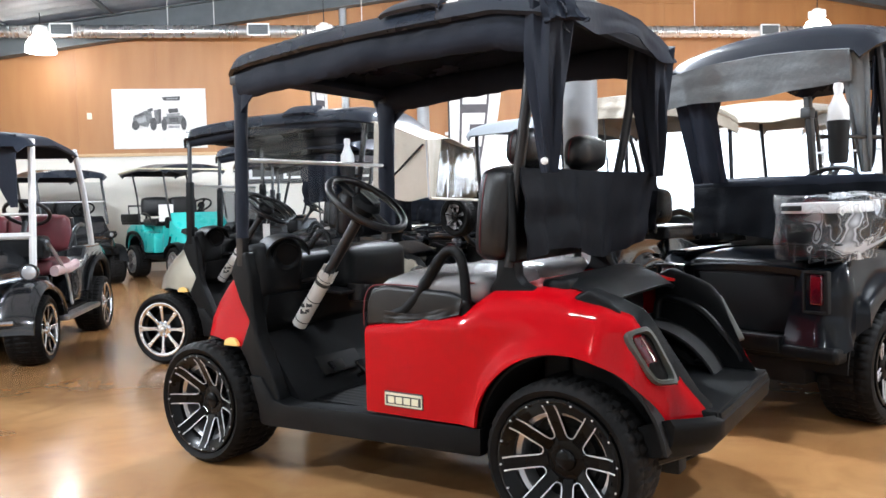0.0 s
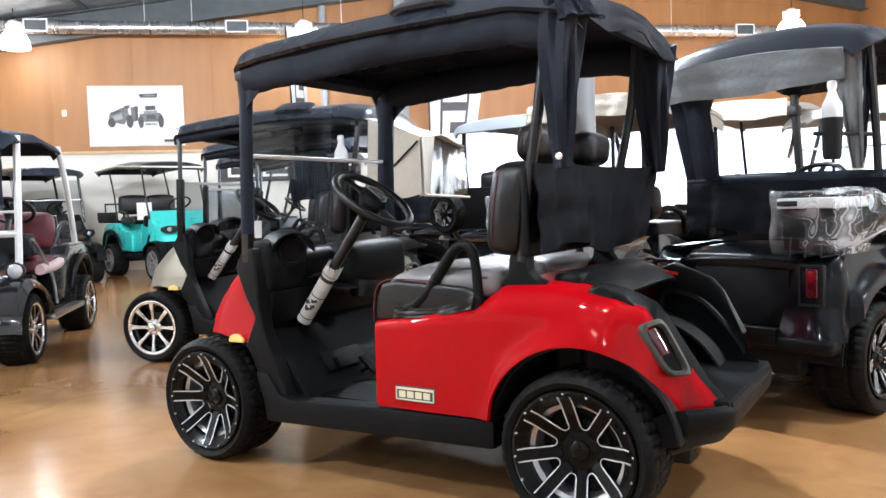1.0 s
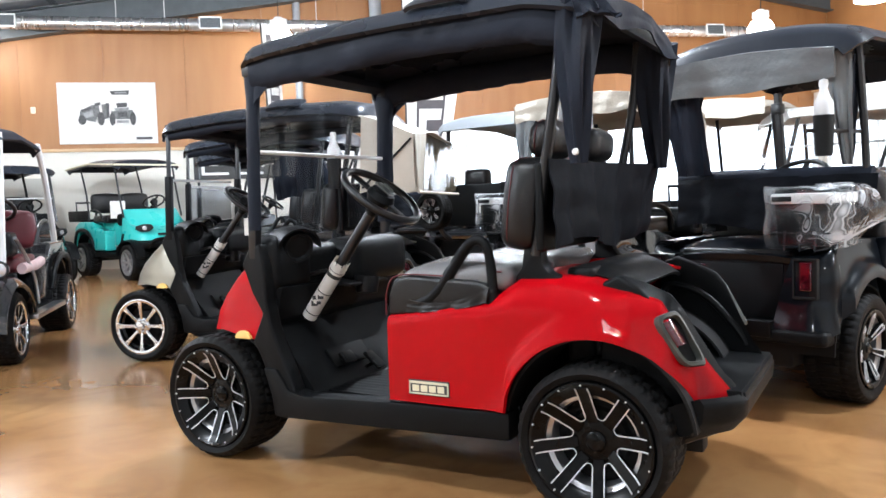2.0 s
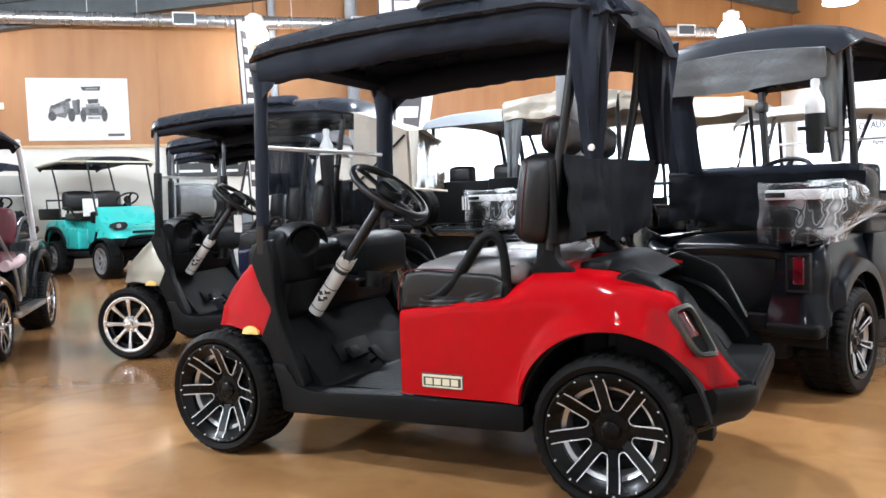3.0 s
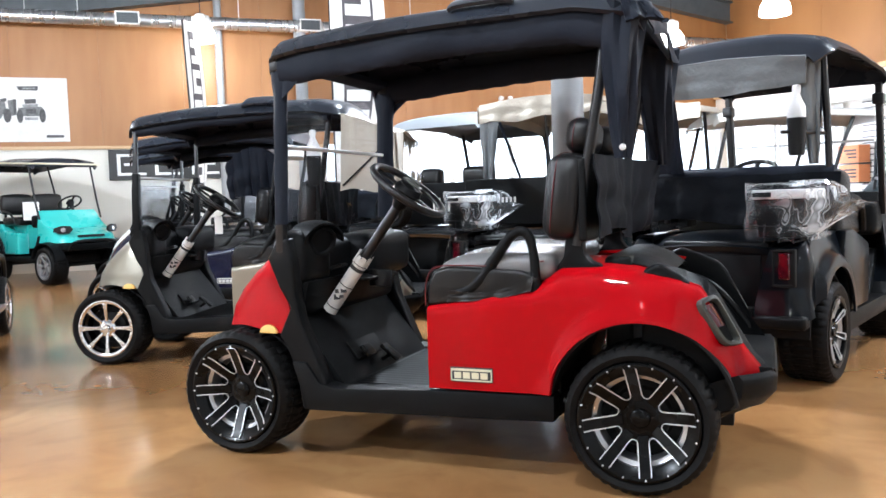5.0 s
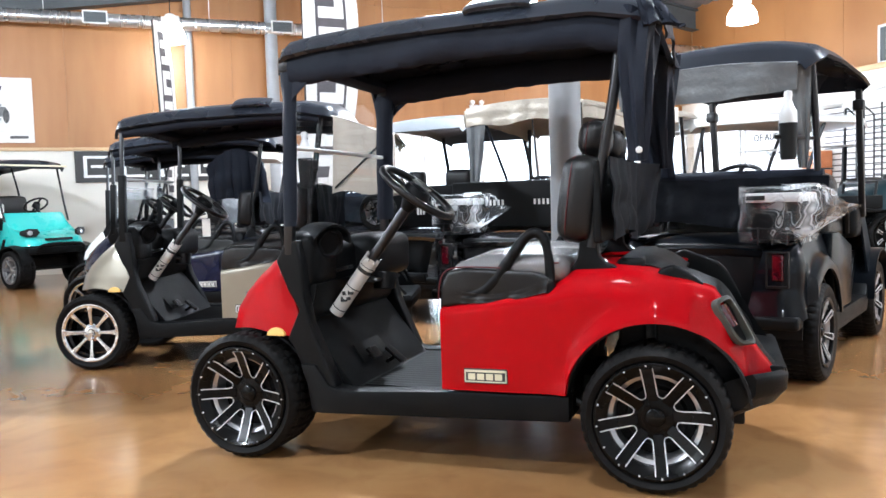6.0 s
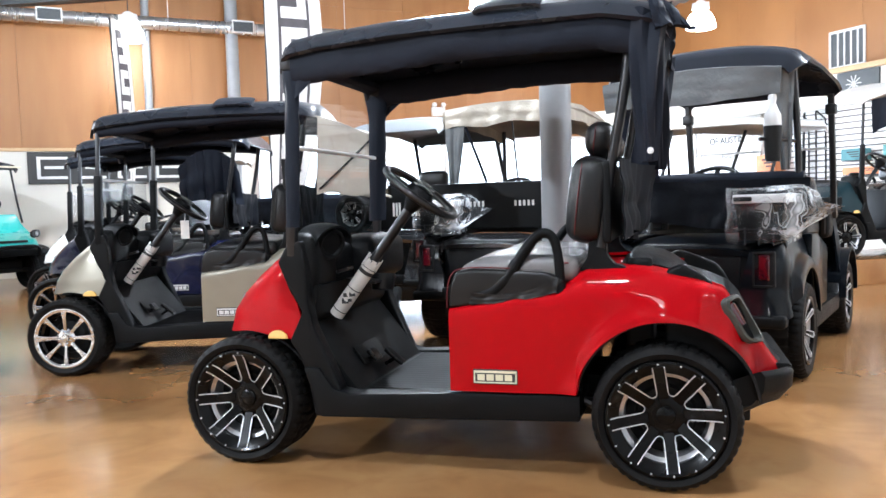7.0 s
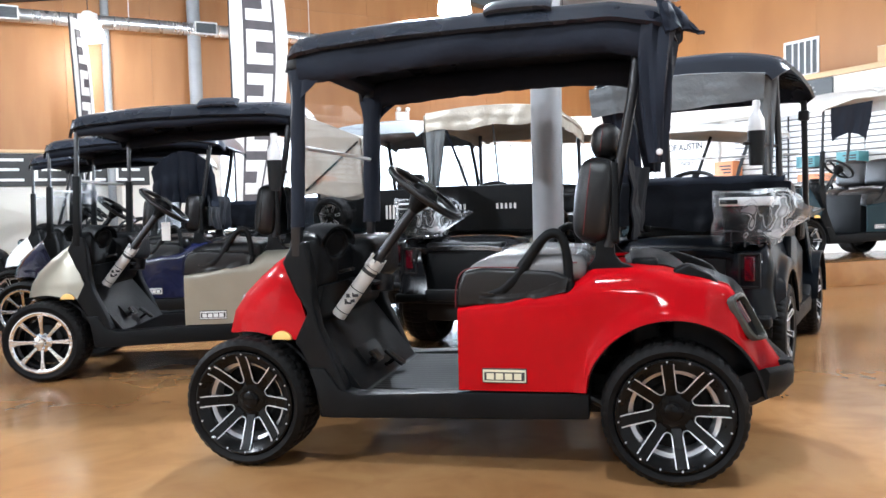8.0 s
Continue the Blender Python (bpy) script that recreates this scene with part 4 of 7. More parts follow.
    part("rear_bumper", join(bm, span(0.27, 0.44, -0.33, 0.33, 0.37, 0.425, 0.012)), PLASTIC, t, "textured grey-black bumper")
    # tail lamps in their bezels, let into the curved corner
    for sgn in (1, -1):
        tl, tr, br, bl = (Vector((a, b * sgn, c)) for a, b, c in ((0.185, -0.487, 0.672), (0.243, -0.405, 0.69), (0.335, -0.398, 0.515), (0.275, -0.455, 0.515)))
        nrm = (tr - bl).cross(tl - br).normalized() * -sgn
        nrm = nrm if nrm.x > 0 else -nrm

        def spot(a, b, d):
            """a across, b down in the lamp's own square from -1 to 1, d out of the surface."""
            u, v = (a + 1) / 2, (b + 1) / 2
            return tl.lerp(tr, u).lerp(bl.lerp(br, u), v) + nrm * (d + 0.012 * (1 - a * a))

        def ring(u, v):
            ang = 2 * math.pi * u
            q = [math.copysign(abs(f) ** 0.42, f) for f in (math.cos(ang), math.sin(ang))]
            k, d = ((1.0, -0.012), (1.0, 0.006), (0.95, 0.011), (0.76, 0.011), (0.70, 0.004), (0.68, -0.03))[round(v * 5)]
            return spot(q[0] * k, q[1] * (k if k == 1 else 1 - (1 - k) * 0.62), d)
        bez = part("tail_lamp", sheet(ring, 40, 5, 0.0, True), PLASTIC2, t, "tail lamp with olive-grey bezel")
        part("recess", sheet(lambda u, v: spot(1.6 * u - 0.8, 1.7 * v - 0.85, -0.022), 6, 6, 0.004 * sgn), DARK, bez)
        part("lens", sheet(lambda u, v: spot(-0.55 + 0.8 * u, -0.72 + 0.9 * v, -0.014 + 0.008 * math.sin(math.pi * u)), 8, 8, 0.006 * sgn), LENS_RED, bez)
    # seat base
    seatp = [(-0.795, 0.638), (-0.79, 0.72), (-0.765, 0.775), (-0.70, 0.79), (-0.42, 0.775), (-0.35, 0.745), (-0.385, 0.70), (-0.60, 0.655)]
    for sgn in (1, -1):
        bm = prism(seatp, -0.492, -0.40, 0.016, 3)
        hip = part("hip_panel", bm if sgn == 1 else mirrored(bm), VINYL, t)
        yy = -0.47 * sgn
        arm = tube([(-0.70, yy, 0.672), (-0.625, yy, 0.700), (-0.565, yy, 0.755), (-0.51, yy, 0.835), (-0.462, yy, 0.897), (-0.425, yy, 0.917), (-0.392, yy, 0.898), (-0.376, yy, 0.84), (-0.37, yy, 0.76), (-0.372, yy, 0.695)], [0.030, 0.028, 0.025, 0.021, 0.019, 0.019, 0.018, 0.017, 0.018, 0.022], 12, curve=5)
        part("arm_rest", arm, PLASTIC, t, "looped black plastic arm rest")
        pocket = hung(lambda u: (-0.70 + 0.33 * u, -0.4955 * sgn, 0.70 + 0.055 * u - 0.03 * math.sin(math.pi * u)), lambda u: (-0.71 + 0.33 * u, -0.4985 * sgn, 0.655 + 0.045 * u - 0.012 * math.sin(math.pi * u)), 24, 8, 0.0035, 2.3, 0.7 * sgn, 0.004)
        part("side_pocket", pocket, VINYL, t, "slack black pocket below the arm rest")
        part("seat_piping", tube([(-0.797, -0.497 * sgn, 0.64), (-0.793, -0.497 * sgn, 0.72), (-0.768, -0.495 * sgn, 0.777), (-0.70, -0.492 * sgn, 0.793), (-0.55, -0.49 * sgn, 0.79)], 0.0026, 6, curve=4), PIPING if paint is RED else PLASTIC, t)
    part("seat_base", span(-0.785, -0.30, -0.40, 0.40, 0.30, 0.77, 0.01), PLASTIC, t)
    for yc in (-0.235, 0.235):
        pad = cushion(-0.765, -0.31, yc - 0.225, yc + 0.225, 0.735, 0.832, 0.042, 0.018)
        for q in pad.verts:
            q.co.z -= 0.045 * max(0.0, (-0.60 - q.co.x) / 0.165) ** 2
        c = part("seat_cushion", pad, seat_top, t, "padded vinyl seat cushion")
        part("piping", tube([(-0.755, yc - 0.215, 0.765), (-0.755, yc + 0.215, 0.765), (-0.65, yc + 0.229, 0.800), (-0.34, yc + 0.229, 0.806), (-0.34, yc - 0.229, 0.806), (-0.65, yc - 0.229, 0.800)], 0.0035, 6, True), PIPING if paint is RED else PLASTIC, c)
        lean = Matrix.Translation((-0.275, 0, 0.88)) @ Matrix.Rotation(radians(7), 4, "Y") @ Matrix.Translation((0.275, 0, -0.88))
        b = part("backrest", moved(cushion(-0.355, -0.225, yc - 0.225, yc + 0.225, 0.885, 1.185, 0.05, 0.02), lean), VINYL, t, "padded black vinyl backrest")
        edge = puffed(seam(-0.318, yc - 0.2255, yc + 0.2255, 0.8845, 1.1855, 0.05), -0.355, -0.225, yc - 0.225, yc + 0.225, 0.885, 1.185, 0.02)
        part("piping", moved(tube(edge, 0.0019, 6, True), lean), PIPING if paint is RED else PLASTIC, b)
        if paint is RED:
            h = part("headrest", moved(cushion(-0.325, -0.225, yc - 0.115, yc + 0.115, 1.205, 1.325, 0.045, 0.012), lean), VINYL, t, "small padded headrest")
            part("piping", moved(tube(puffed(seam(-0.292, yc - 0.1155, yc + 0.1155, 1.2045, 1.3255, 0.045), -0.325, -0.225, yc - 0.115, yc + 0.115, 1.205, 1.325, 0.012), 0.0018, 6, True), lean), PIPING, h)
    part("seat_shell", moved(span(-0.225, -0.195, -0.455, 0.455, 0.875, 1.175, 0.012, 3), Matrix.Translation((0.012, 0, 0))), PLASTIC, t)
    for sgn in (1, -1):
        foot = [(-0.265, 0.90), (-0.205, 0.90), (-0.20, 0.83), (-0.175, 0.80), (-0.13, 0.785), (-0.13, 0.77), (-0.30, 0.77), (-0.30, 0.785), (-0.275, 0.82)]
        bm = prism(foot, -0.43, -0.365, 0.008, 2)
        part("seat_bracket", bm if sgn == 1 else mirrored(bm), PLASTIC, t)
    # floor, sill, toe board, mat
    sill = [(-1.33, 0.20), (-0.30, 0.225), (-0.30, 0.325), (-0.79, 0.318), (-1.20, 0.30), (-1.27, 0.315), (-1.33, 0.40), (-1.40, 0.40)]
    for sgn in (1, -1):
        bm = prism(sill, -0.515, -0.42, 0.014, 2)
        part("sill", bm if sgn == 1 else mirrored(bm), PLASTIC, t, "textured black plastic sill")
    part("floor_pan", prism([(-1.27, 0.21), (-0.30, 0.225), (-0.30, 0.30), (-1.20, 0.29), (-1.44, 0.60), (-1.49, 0.60), (-1.46, 0.38)], -0.42, 0.42, 0.006), PLASTIC, t)
    part("floor_mat", sheet(lambda u, v: Vector((-1.17 + 0.36 * u, -0.38 + 0.76 * v, 0.2965 + (0.0015 if int(v * 76 + 0.5) % 4 < 2 else 0.0))), 6, 76, 0.003), FLOOR_RUBBER, t)
    part("brake_pedal", join(moved(box((0.014, 0.085, 0.058), bevel=0.006), Matrix.Translation((-1.222, -0.17, 0.392)) @ Matrix.Rotation(radians(-42), 4, "Y")), tube([(-1.22, -0.17, 0.385), (-1.275, -0.17, 0.36)], 0.009, 8)), RIM_BLACK, t)
    part("accelerator", join(moved(box((0.014, 0.062, 0.105), bevel=0.006), Matrix.Translation((-1.178, -0.03, 0.358)) @ Matrix.Rotation(radians(-52), 4, "Y")), tube([(-1.18, -0.03, 0.35), (-1.24, -0.03, 0.31)], 0.009, 8)), RIM_BLACK, t)
    part("pedal_bezel", moved(box((0.008, 0.26, 0.09), bevel=0.003), Matrix.Translation((-1.268, -0.1, 0.395)) @ Matrix.Rotation(radians(-37), 4, "Y")), DARK, t)
    # nose
    def nose(u, v):
        z = 0.505 + 0.345 * v
        ang = math.pi * (u - 0.5)
        xr = interp(z, [(0.505, -1.385), (0.56, -1.40), (0.69, -1.455), (0.81, -1.505), (0.85, -1.50)])
        xf = interp(z, [(0.505, -1.875), (0.6, -1.85), (0.68, -1.79), (0.75, -1.71), (0.81, -1.62), (0.85, -1.55)])
        hw = interp(z, [(0.505, 0.49), (0.6, 0.475), (0.75, 0.44), (0.81, 0.415), (0.85, 0.38)])
        sa, ca = math.sin(ang), math.cos(ang)
        y = hw * math.copysign(abs(sa) ** 0.62, sa)
        x = xr + (xf - xr) * (abs(ca) ** 0.72)
        low = 0.0
        if v < 0.2:
            # wheel-arch cut along the lower edge
            low = 0.03 * math.exp(-((x + 1.66) / 0.14) ** 2) * (1 - v / 0.2) - 0.0
        return Vector((x, y, z + low))
    part("nose_cowl", sheet(nose, 48, 18, -0.012), paint, t, "glossy painted nose cowl")
    part("nose_cap", sheet(lambda u, v: (lambda p: Vector((p.x + (-1.50 - p.x) * v, p.y * (1 - 0.05 * v), p.z + 0.02 * v)))(nose(u, 1.0)), 48, 4, -0.012), paint, t)
    def under(u, v):
        p = nose(u, 0.0)
        return Vector((p.x + 0.03 * v + 0.030, p.y * (0.95 - 0.03 * v), p.z + 0.004 - 0.02 * v - 0.16 * v * max(0.0, 1 - abs(p.y) / 0.36)))
    part("front_bumper", sheet(lambda u, v: under(0.2 + 0.6 * u, v), 48, 8, -0.012), PLASTIC, t)
    for sgn in (1, -1):
        moon = prism([(-1.512 + 0.043 * math.cos(math.pi * k / 12), 0.510 + 0.036 * math.sin(math.pi * k / 12)) for k in range(13)], -0.504, -0.488, 0.005, 2)
        part("reflector", moon if sgn == 1 else mirrored(moon), AMBER, t, "half-moon amber side reflector")
        part("headlight", moved(revolve([(0.0, -0.016), (0.03, -0.012), (0.042, 0.0), (0.04, 0.02)], 20), Matrix.Translation((-1.762, -0.30 * sgn, 0.635)) @ Matrix.Rotation(radians(-62 if sgn == 1 else -118), 4, "Z")), LENS_CLEAR, t)
        inner = [(-1.46, 0.50), (-1.40, 0.62), (-1.45, 0.70), (-1.50, 0.82), (-1.46, 0.89), (-1.40, 0.905), (-1.38, 0.80), (-1.375, 0.66), (-1.355, 0.56), (-1.30, 0.44), (-1.245, 0.315), (-1.26, 0.20), (-1.36, 0.20), (-1.385, 0.36), (-1.43, 0.46)]
        bm = prism(inner, -0.502, -0.43, 0.013, 3)
        part("cowl_side", bm if sgn == 1 else mirrored(bm), PLASTIC, t)
        lin = sheet(lambda u, v: Vector((-1.665 + (0.285 + 0.006 * v) * math.cos(math.pi * (0.44 + 0.46 * u)) * -1, (-0.435 + 0.28 * v), 0.25 + 0.28 * math.sin(math.pi * (0.44 + 0.46 * u)))), 24, 3, 0.01)
        part("wheel_arch", lin if sgn == 1 else mirrored(lin), DARK, t)
        lin = sheet(lambda u, v: Vector((-0.325 * math.cos(math.pi * (0.04 + 0.92 * u)), (-0.49 + 0.32 * v), 0.275 + 0.325 * math.sin(math.pi * (0.04 + 0.92 * u)))), 24, 3, 0.01)
        part("wheel_arch", lin if sgn == 1 else mirrored(lin), DARK, t)
    # dash
    part("dash", join(cushion(-1.50, -1.375, -0.44, 0.44, 0.66, 0.875, 0.035, 0.012), cushion(-1.47, -1.27, -0.02, 0.43, 0.70, 0.895, 0.055, 0.014), prism([(-1.47, 0.72), (-1.35, 0.72), (-1.385, 0.58), (-1.45, 0.52)], -0.43, 0.43, 0.012), cushion(-1.495, -1.365, -0.455, -0.20, 0.70, 0.925, 0.05, 0.012)), PLASTIC, t)
    aim = Matrix.Translation((-1.335, -0.335, 0.882)) @ Matrix.Rotation(radians(62), 4, "Z") @ Matrix.Rotation(radians(16), 4, "X")
    pod = part("gauge_pod", moved(revolve([(0.048, 0.002), (0.053, -0.010), (0.062, -0.012), (0.066, -0.004), (0.066, 0.08), (0.055, 0.12), (0.0, 0.125)], 32), aim), PLASTIC, t, "round barrel-shaped black pod")
    hood = part("pod_hood", moved(sheet(lambda u, v: Vector((0.088 * math.cos(math.pi * u), -0.02 + 0.13 * v, 0.078 * math.sin(math.pi * u) * (1 - 0.35 * v * v))), 24, 8, 0.008), aim), PLASTIC, t)
    part("vent", moved(join(revolve([(0.0, 0.03), (0.049, 0.03), (0.049, 0.034), (0.0, 0.034)], 24), *[moved(box((0.094, 0.012, 0.004), (0, 0.022, 0)), Matrix.Rotation(radians(36 * k), 4, "Y")) for k in range(5)]), aim), DARK, pod)
    part("cup_holder", moved(revolve([(0.046, -0.005), (0.048, 0.004), (0.056, 0.004), (0.058, -0.006), (0.050, -0.07), (0.0, -0.075)], 28), Matrix.Translation((-1.245, 0.03, 0.722)) @ Matrix.Rotation(radians(90), 4, "X") @ Matrix.Rotation(radians(-8), 4, "X")), VINYL, t)
    part("tray", join(box((0.16, 0.30, 0.014), (-1.31, 0.03, 0.706), 0.005, rot=(0, 6, 0)), box((0.13, 0.06, 0.014), (-1.37, -0.2, 0.755), 0.004, rot=(0, -14, 0))), VINYL, t)
    part("key_plate", moved(box((0.004, 0.09, 0.06), bevel=0.0015, seg=1), Matrix.Translation((-1.372, -0.10, 0.80))), DARK, t)
    steering(t, tag=tag, tube_cover=cover)
    # frame below
    part("frame", join(span(-1.6, 0.3, -0.30, -0.22, 0.20, 0.27, 0.01), span(-1.6, 0.3, 0.22, 0.30, 0.20, 0.27, 0.01), tube([(0, -0.4, r), (0, 0.4, r)], 0.04, 12), tube([(-1.665, -0.42, r), (-1.665, 0.42, r)], 0.028, 10), span(-0.7, 0.25, -0.2, 0.2, 0.19, 0.34, 0.03)), DARK, t)
    for sgn in (1, -1):
        part("leaf_spring", tube([(-0.36, -0.36 * sgn, 0.30), (-0.18, -0.36 * sgn, 0.22), (0.0, -0.36 * sgn, 0.20), (0.2, -0.36 * sgn, 0.24), (0.36, -0.36 * sgn, 0.31)], 0.016, 8, curve=4), STEEL_BLACK, t)
        part("shackle", span(-0.34, -0.31, -0.40 * sgn - 0.01, -0.40 * sgn + 0.01, 0.24, 0.325, 0.003), BARREL, t)
    put_wheels(t, wheel_style, [(0, -0.55, 0, 4 + spin), (0, 0.55, 0, 20), (-1.665, -0.54, steer, 11 + spin), (-1.665, 0.54, steer, 0)], r)
    if badge:
        plate_badge(t, -0.697, -0.528, 0.358, 0.414, -0.5145, CREAM if paint is RED else FRAME_WHITE, INK)
    # canopy struts
    zf, zr = interp(-1.42, ztab), interp(-0.12, ztab)
    for sgn in (1, -1):
        y = -0.485 * sgn
        thick = 0.040 if paint is RED else 0.025
        f = part("front_strut", moved(box((thick, thick * 0.9, zf - 0.83), bevel=thick * 0.2), Matrix.Translation((-1.425, y, (zf + 0.85) / 2)) @ Matrix.Rotation(radians(2), 4, "Y")), STEEL_BLACK, t)
        if paint is RED:
            part("bracket", box((0.055, 0.055, 0.06), (-1.418, y, zf - 0.055), 0.01), STEEL_BLACK, f)
        else:
            part("sleeve", moved(box((0.046, 0.042, 0.44), bevel=0.01), Matrix.Translation((-1.431, y, 1.06)) @ Matrix.Rotation(radians(2), 4, "Y")), PLASTIC, f)
        part("rear_strut", tube([(-0.225, -0.42 * sgn, 0.86), (-0.19, -0.43 * sgn, 1.1), (-0.125, -0.45 * sgn, 1.45), (-0.10, -0.44 * sgn, zr)], 0.019, 10, curve=4), STEEL_BLACK, t)
    part("roof", roof_shell(-1.47, 0.03, 0.545, ztab), roof_mat or ROOF_BLACK, t, "moulded black canopy roof")
    for sgn in (1, -1):
        bm = sheet(lambda u, v: Vector((-0.66 + 0.25 * u, -0.535 + 0.10 * v, interp(-0.66 + 0.25 * u, ztab) + 0.018 + 0.055 * v ** 0.7 + 0.012 * math.sin(math.pi * u) ** 0.3)), 12, 6, 0.015)
        part("grip", bm if sgn == 1 else mirrored(bm), roof_mat or ROOF_BLACK, t)
    # windshield
    if windshield == "up":
        lo = part("windshield", plane_x(-1.435, -0.45, 0.45, 0.875, 1.275, 0.012), CLEAR, t, "clear folding acrylic windshield")
        up = part("upper_pane", plane_x(-1.423, -0.45, 0.45, 1.285, 1.62, 0.010), CLEAR, lo)
        # white bar: the lit look of the clear acrylic edge put into its colour
        part("hinge_bar", tube([(-1.423, -0.45, 1.279), (-1.423, 0.45, 1.279)], 0.009, 10), FRAME_WHITE, lo)
        lo.visible_shadow = up.visible_shadow = False
    elif windshield == "folded":
        lo = part("windshield", plane_x(-1.46, -0.43, 0.43, 0.91, 1.25), TINTED, t, "folded smoked acrylic windshield")
        part("hinge_bar", box((0.02, 0.86, 0.016), (-1.46, 0, 1.255), 0.004), FRAME_WHITE, lo)
        lo.visible_shadow = False
    return t


def rolled_enclosure(t, ztab):
    """Black cloth of a rain enclosure: rolled up along the roof, gathered at the rear corners."""
    for sgn, drop in ((1, 0.10), (-1, 0.10)):
        def top(u):
            x = -1.40 + 1.22 * u
            return Vector((x, -0.52 * sgn, interp(x, ztab) - 0.01))
        def roll(u, v):
            x = -1.40 + 1.33 * u
            a = 2 * math.pi * v
            rx, rz = 0.030 + 0.004 * math.sin(17 * u), (0.056 if sgn == -1 else 0.070) + 0.007 * math.sin(5 * u + 1) + 0.012 * u
            w = 0.006 * noise.noise(Vector((u * 22, v * 5, sgn)))
            return Vector((x, -0.488 * sgn + (rx + w) * math.cos(a), interp(x, ztab) - 0.032 - rz * 0.55 + (rz + w) * math.sin(a)))
        bm = sheet(roll, 60, 16)
        bmesh.ops.remove_doubles(bm, verts=bm.verts, dist=0.0005)
        bmesh.ops.holes_fill(bm, edges=bm.edges)
        part("rolled_side", bm, FABRIC, t, "rolled black enclosure cloth")
        # gathered corner
        def gather(u, v):
            a = 2 * math.pi * u
            zt = interp(0.0, ztab) + 0.0
            z = zt - v * (zt - 1.165)
            wx = (0.026 * (1 - v) ** 1.3 + 0.042 - 0.018 * v * v + 0.006 * math.sin(3 * v)) * (1.0 if sgn == 1 else 1.10 + 0.15 * v)
            wy = 0.030 * (1 - v) + 0.036 - 0.014 * v
            fold = 1 + 0.16 * math.sin(5 * a + 3 * v) + 0.10 * math.sin(9 * a - 4 * v)
            cx = -0.066 + 0.02 * v + 0.035 * (1 - v) ** 3 + (0.0 if sgn == 1 else 0.02 * v)
            return Vector((cx + wx * fold * math.cos(a), (-0.475 + 0.01 * v) * sgn + wy * fold * math.sin(a), z + 0.02 * math.sin(2 * a) * (1 - v)))
        bm = sheet(gather, 40, 30, 0.0, True)
        bmesh.ops.holes_fill(bm, edges=bm.edges)
        g = part("corner_drape", bm, FABRIC, t, "gathered black cloth hanging at the rear corner")
        part("snap", join(*[moved(revolve([(0.0, -0.010), (0.010, -0.008), (0.012, 0.0)], 12), Matrix.Translation((x, -0.518 * sgn, z)) @ Matrix.Rotation(radians(0 if sgn == 1 else 180), 4, "Z")) for x, z in ((-0.040, 1.20),)]), FRAME_WHITE, g)
        # cloth bound round the front strut
        fat = 0.031 if sgn == 1 else 0.047
        wrap = sheet(lambda u, v: Vector((-1.435 + 0.03 * v + (fat * (0.92 + 0.55 * max(0.0, v - 0.82) / 0.18) + 0.004 * noise.noise(Vector((7 * v, 2 * math.sin(2 * math.pi * u), sgn)))) * math.cos(2 * math.pi * u) * (1 + 0.10 * math.sin(3 * 2 * math.pi * u + 5 * v)),
                                          -0.485 * sgn + 0.75 * fat * math.sin(2 * math.pi * u), 0.96 + 0.63 * v)), 20, 36, 0.0, True)
        bmesh.ops.holes_fill(wrap, edges=wrap.edges)
        part("strut_cloth", wrap, FABRIC, t, "black cloth bound round the front strut")
        part("hook", tube([(-1.385, -0.485 * sgn, 1.60), (-1.345, -0.487 * sgn, 1.585), (-1.335, -0.487 * sgn, 1.555), (-1.36, -0.486 * sgn, 1.54), (-1.40, -0.485 * sgn, 1.55)], 0.004, 6, curve=4), STEEL_BLACK, t)
        # front gusset by the strut
        part("gusset", hung(lambda u: (-1.42 + 0.14 * u, -0.50 * sgn, interp(-1.42 + 0.14 * u, ztab) - 0.02), lambda u: (-1.42 + 0.14 * u, -0.497 * sgn, 1.40 + 0.16 * u ** 0.6), 12, 8, 0.003, 1.3, 1.0 + sgn), FABRIC, t)
    # rear flap and the cloth over the seat back
    part("rear_flap", hung(lambda u: (0.035 - 0.02 * (2 * u - 1) ** 4, -0.53 + 1.06 * u, interp(0.0, ztab) + 0.055 * (1 - (2 * u - 1) ** 2)), lambda u: (0.04, -0.53 + 1.06 * u, interp(0.0, ztab) - 0.04 - 0.025 * math.sin(9 * u)), 40, 10, 0.006, 2.2, 0.4, across=Vector((1, 0, 0))), FABRIC, t)
    part("ear_flap", hung(lambda u: (-0.05 + 0.085 * u, -0.535 + 0.05 * u, 1.74 - 0.04 * u), lambda u: (-0.02 + 0.13 * u + 0.01 * math.sin(9 * u), -0.55 + 0.05 * u, 1.61 + 0.05 * u * (1 - u) - 0.01 * u), 16, 12, 0.014, 1.3, 2.0, 0.012), FABRIC, t)
    part("seat_back_cloth", hung(lambda u: (-0.155 + 0.015 * math.sin(8 * u) + 0.10 * u * u, -0.475 + 0.985 * u, 1.185), lambda u: (-0.145 + 0.03 * math.sin(6 * u) + 0.07 * u * u, -0.46 + 0.93 * u, 0.885 + 0.03 * math.sin(7 * u)), 60, 16, 0.014, 3.4, 0.9, across=Vector((1, 0, 0))), SEAT_CLOTH, t, "black cloth hanging behind the seat")
    part("front_header", prism([(-1.445, 1.655), (-1.39, 1.655), (-1.39, 1.625), (-1.445, 1.60)], -0.48, 0.48, 0.006), FABRIC, t)


def at(x, y, deg, z=0.0):
    return Matrix.Translation((x, y, z)) @ Matrix.Rotation(radians(deg), 4, "Z")


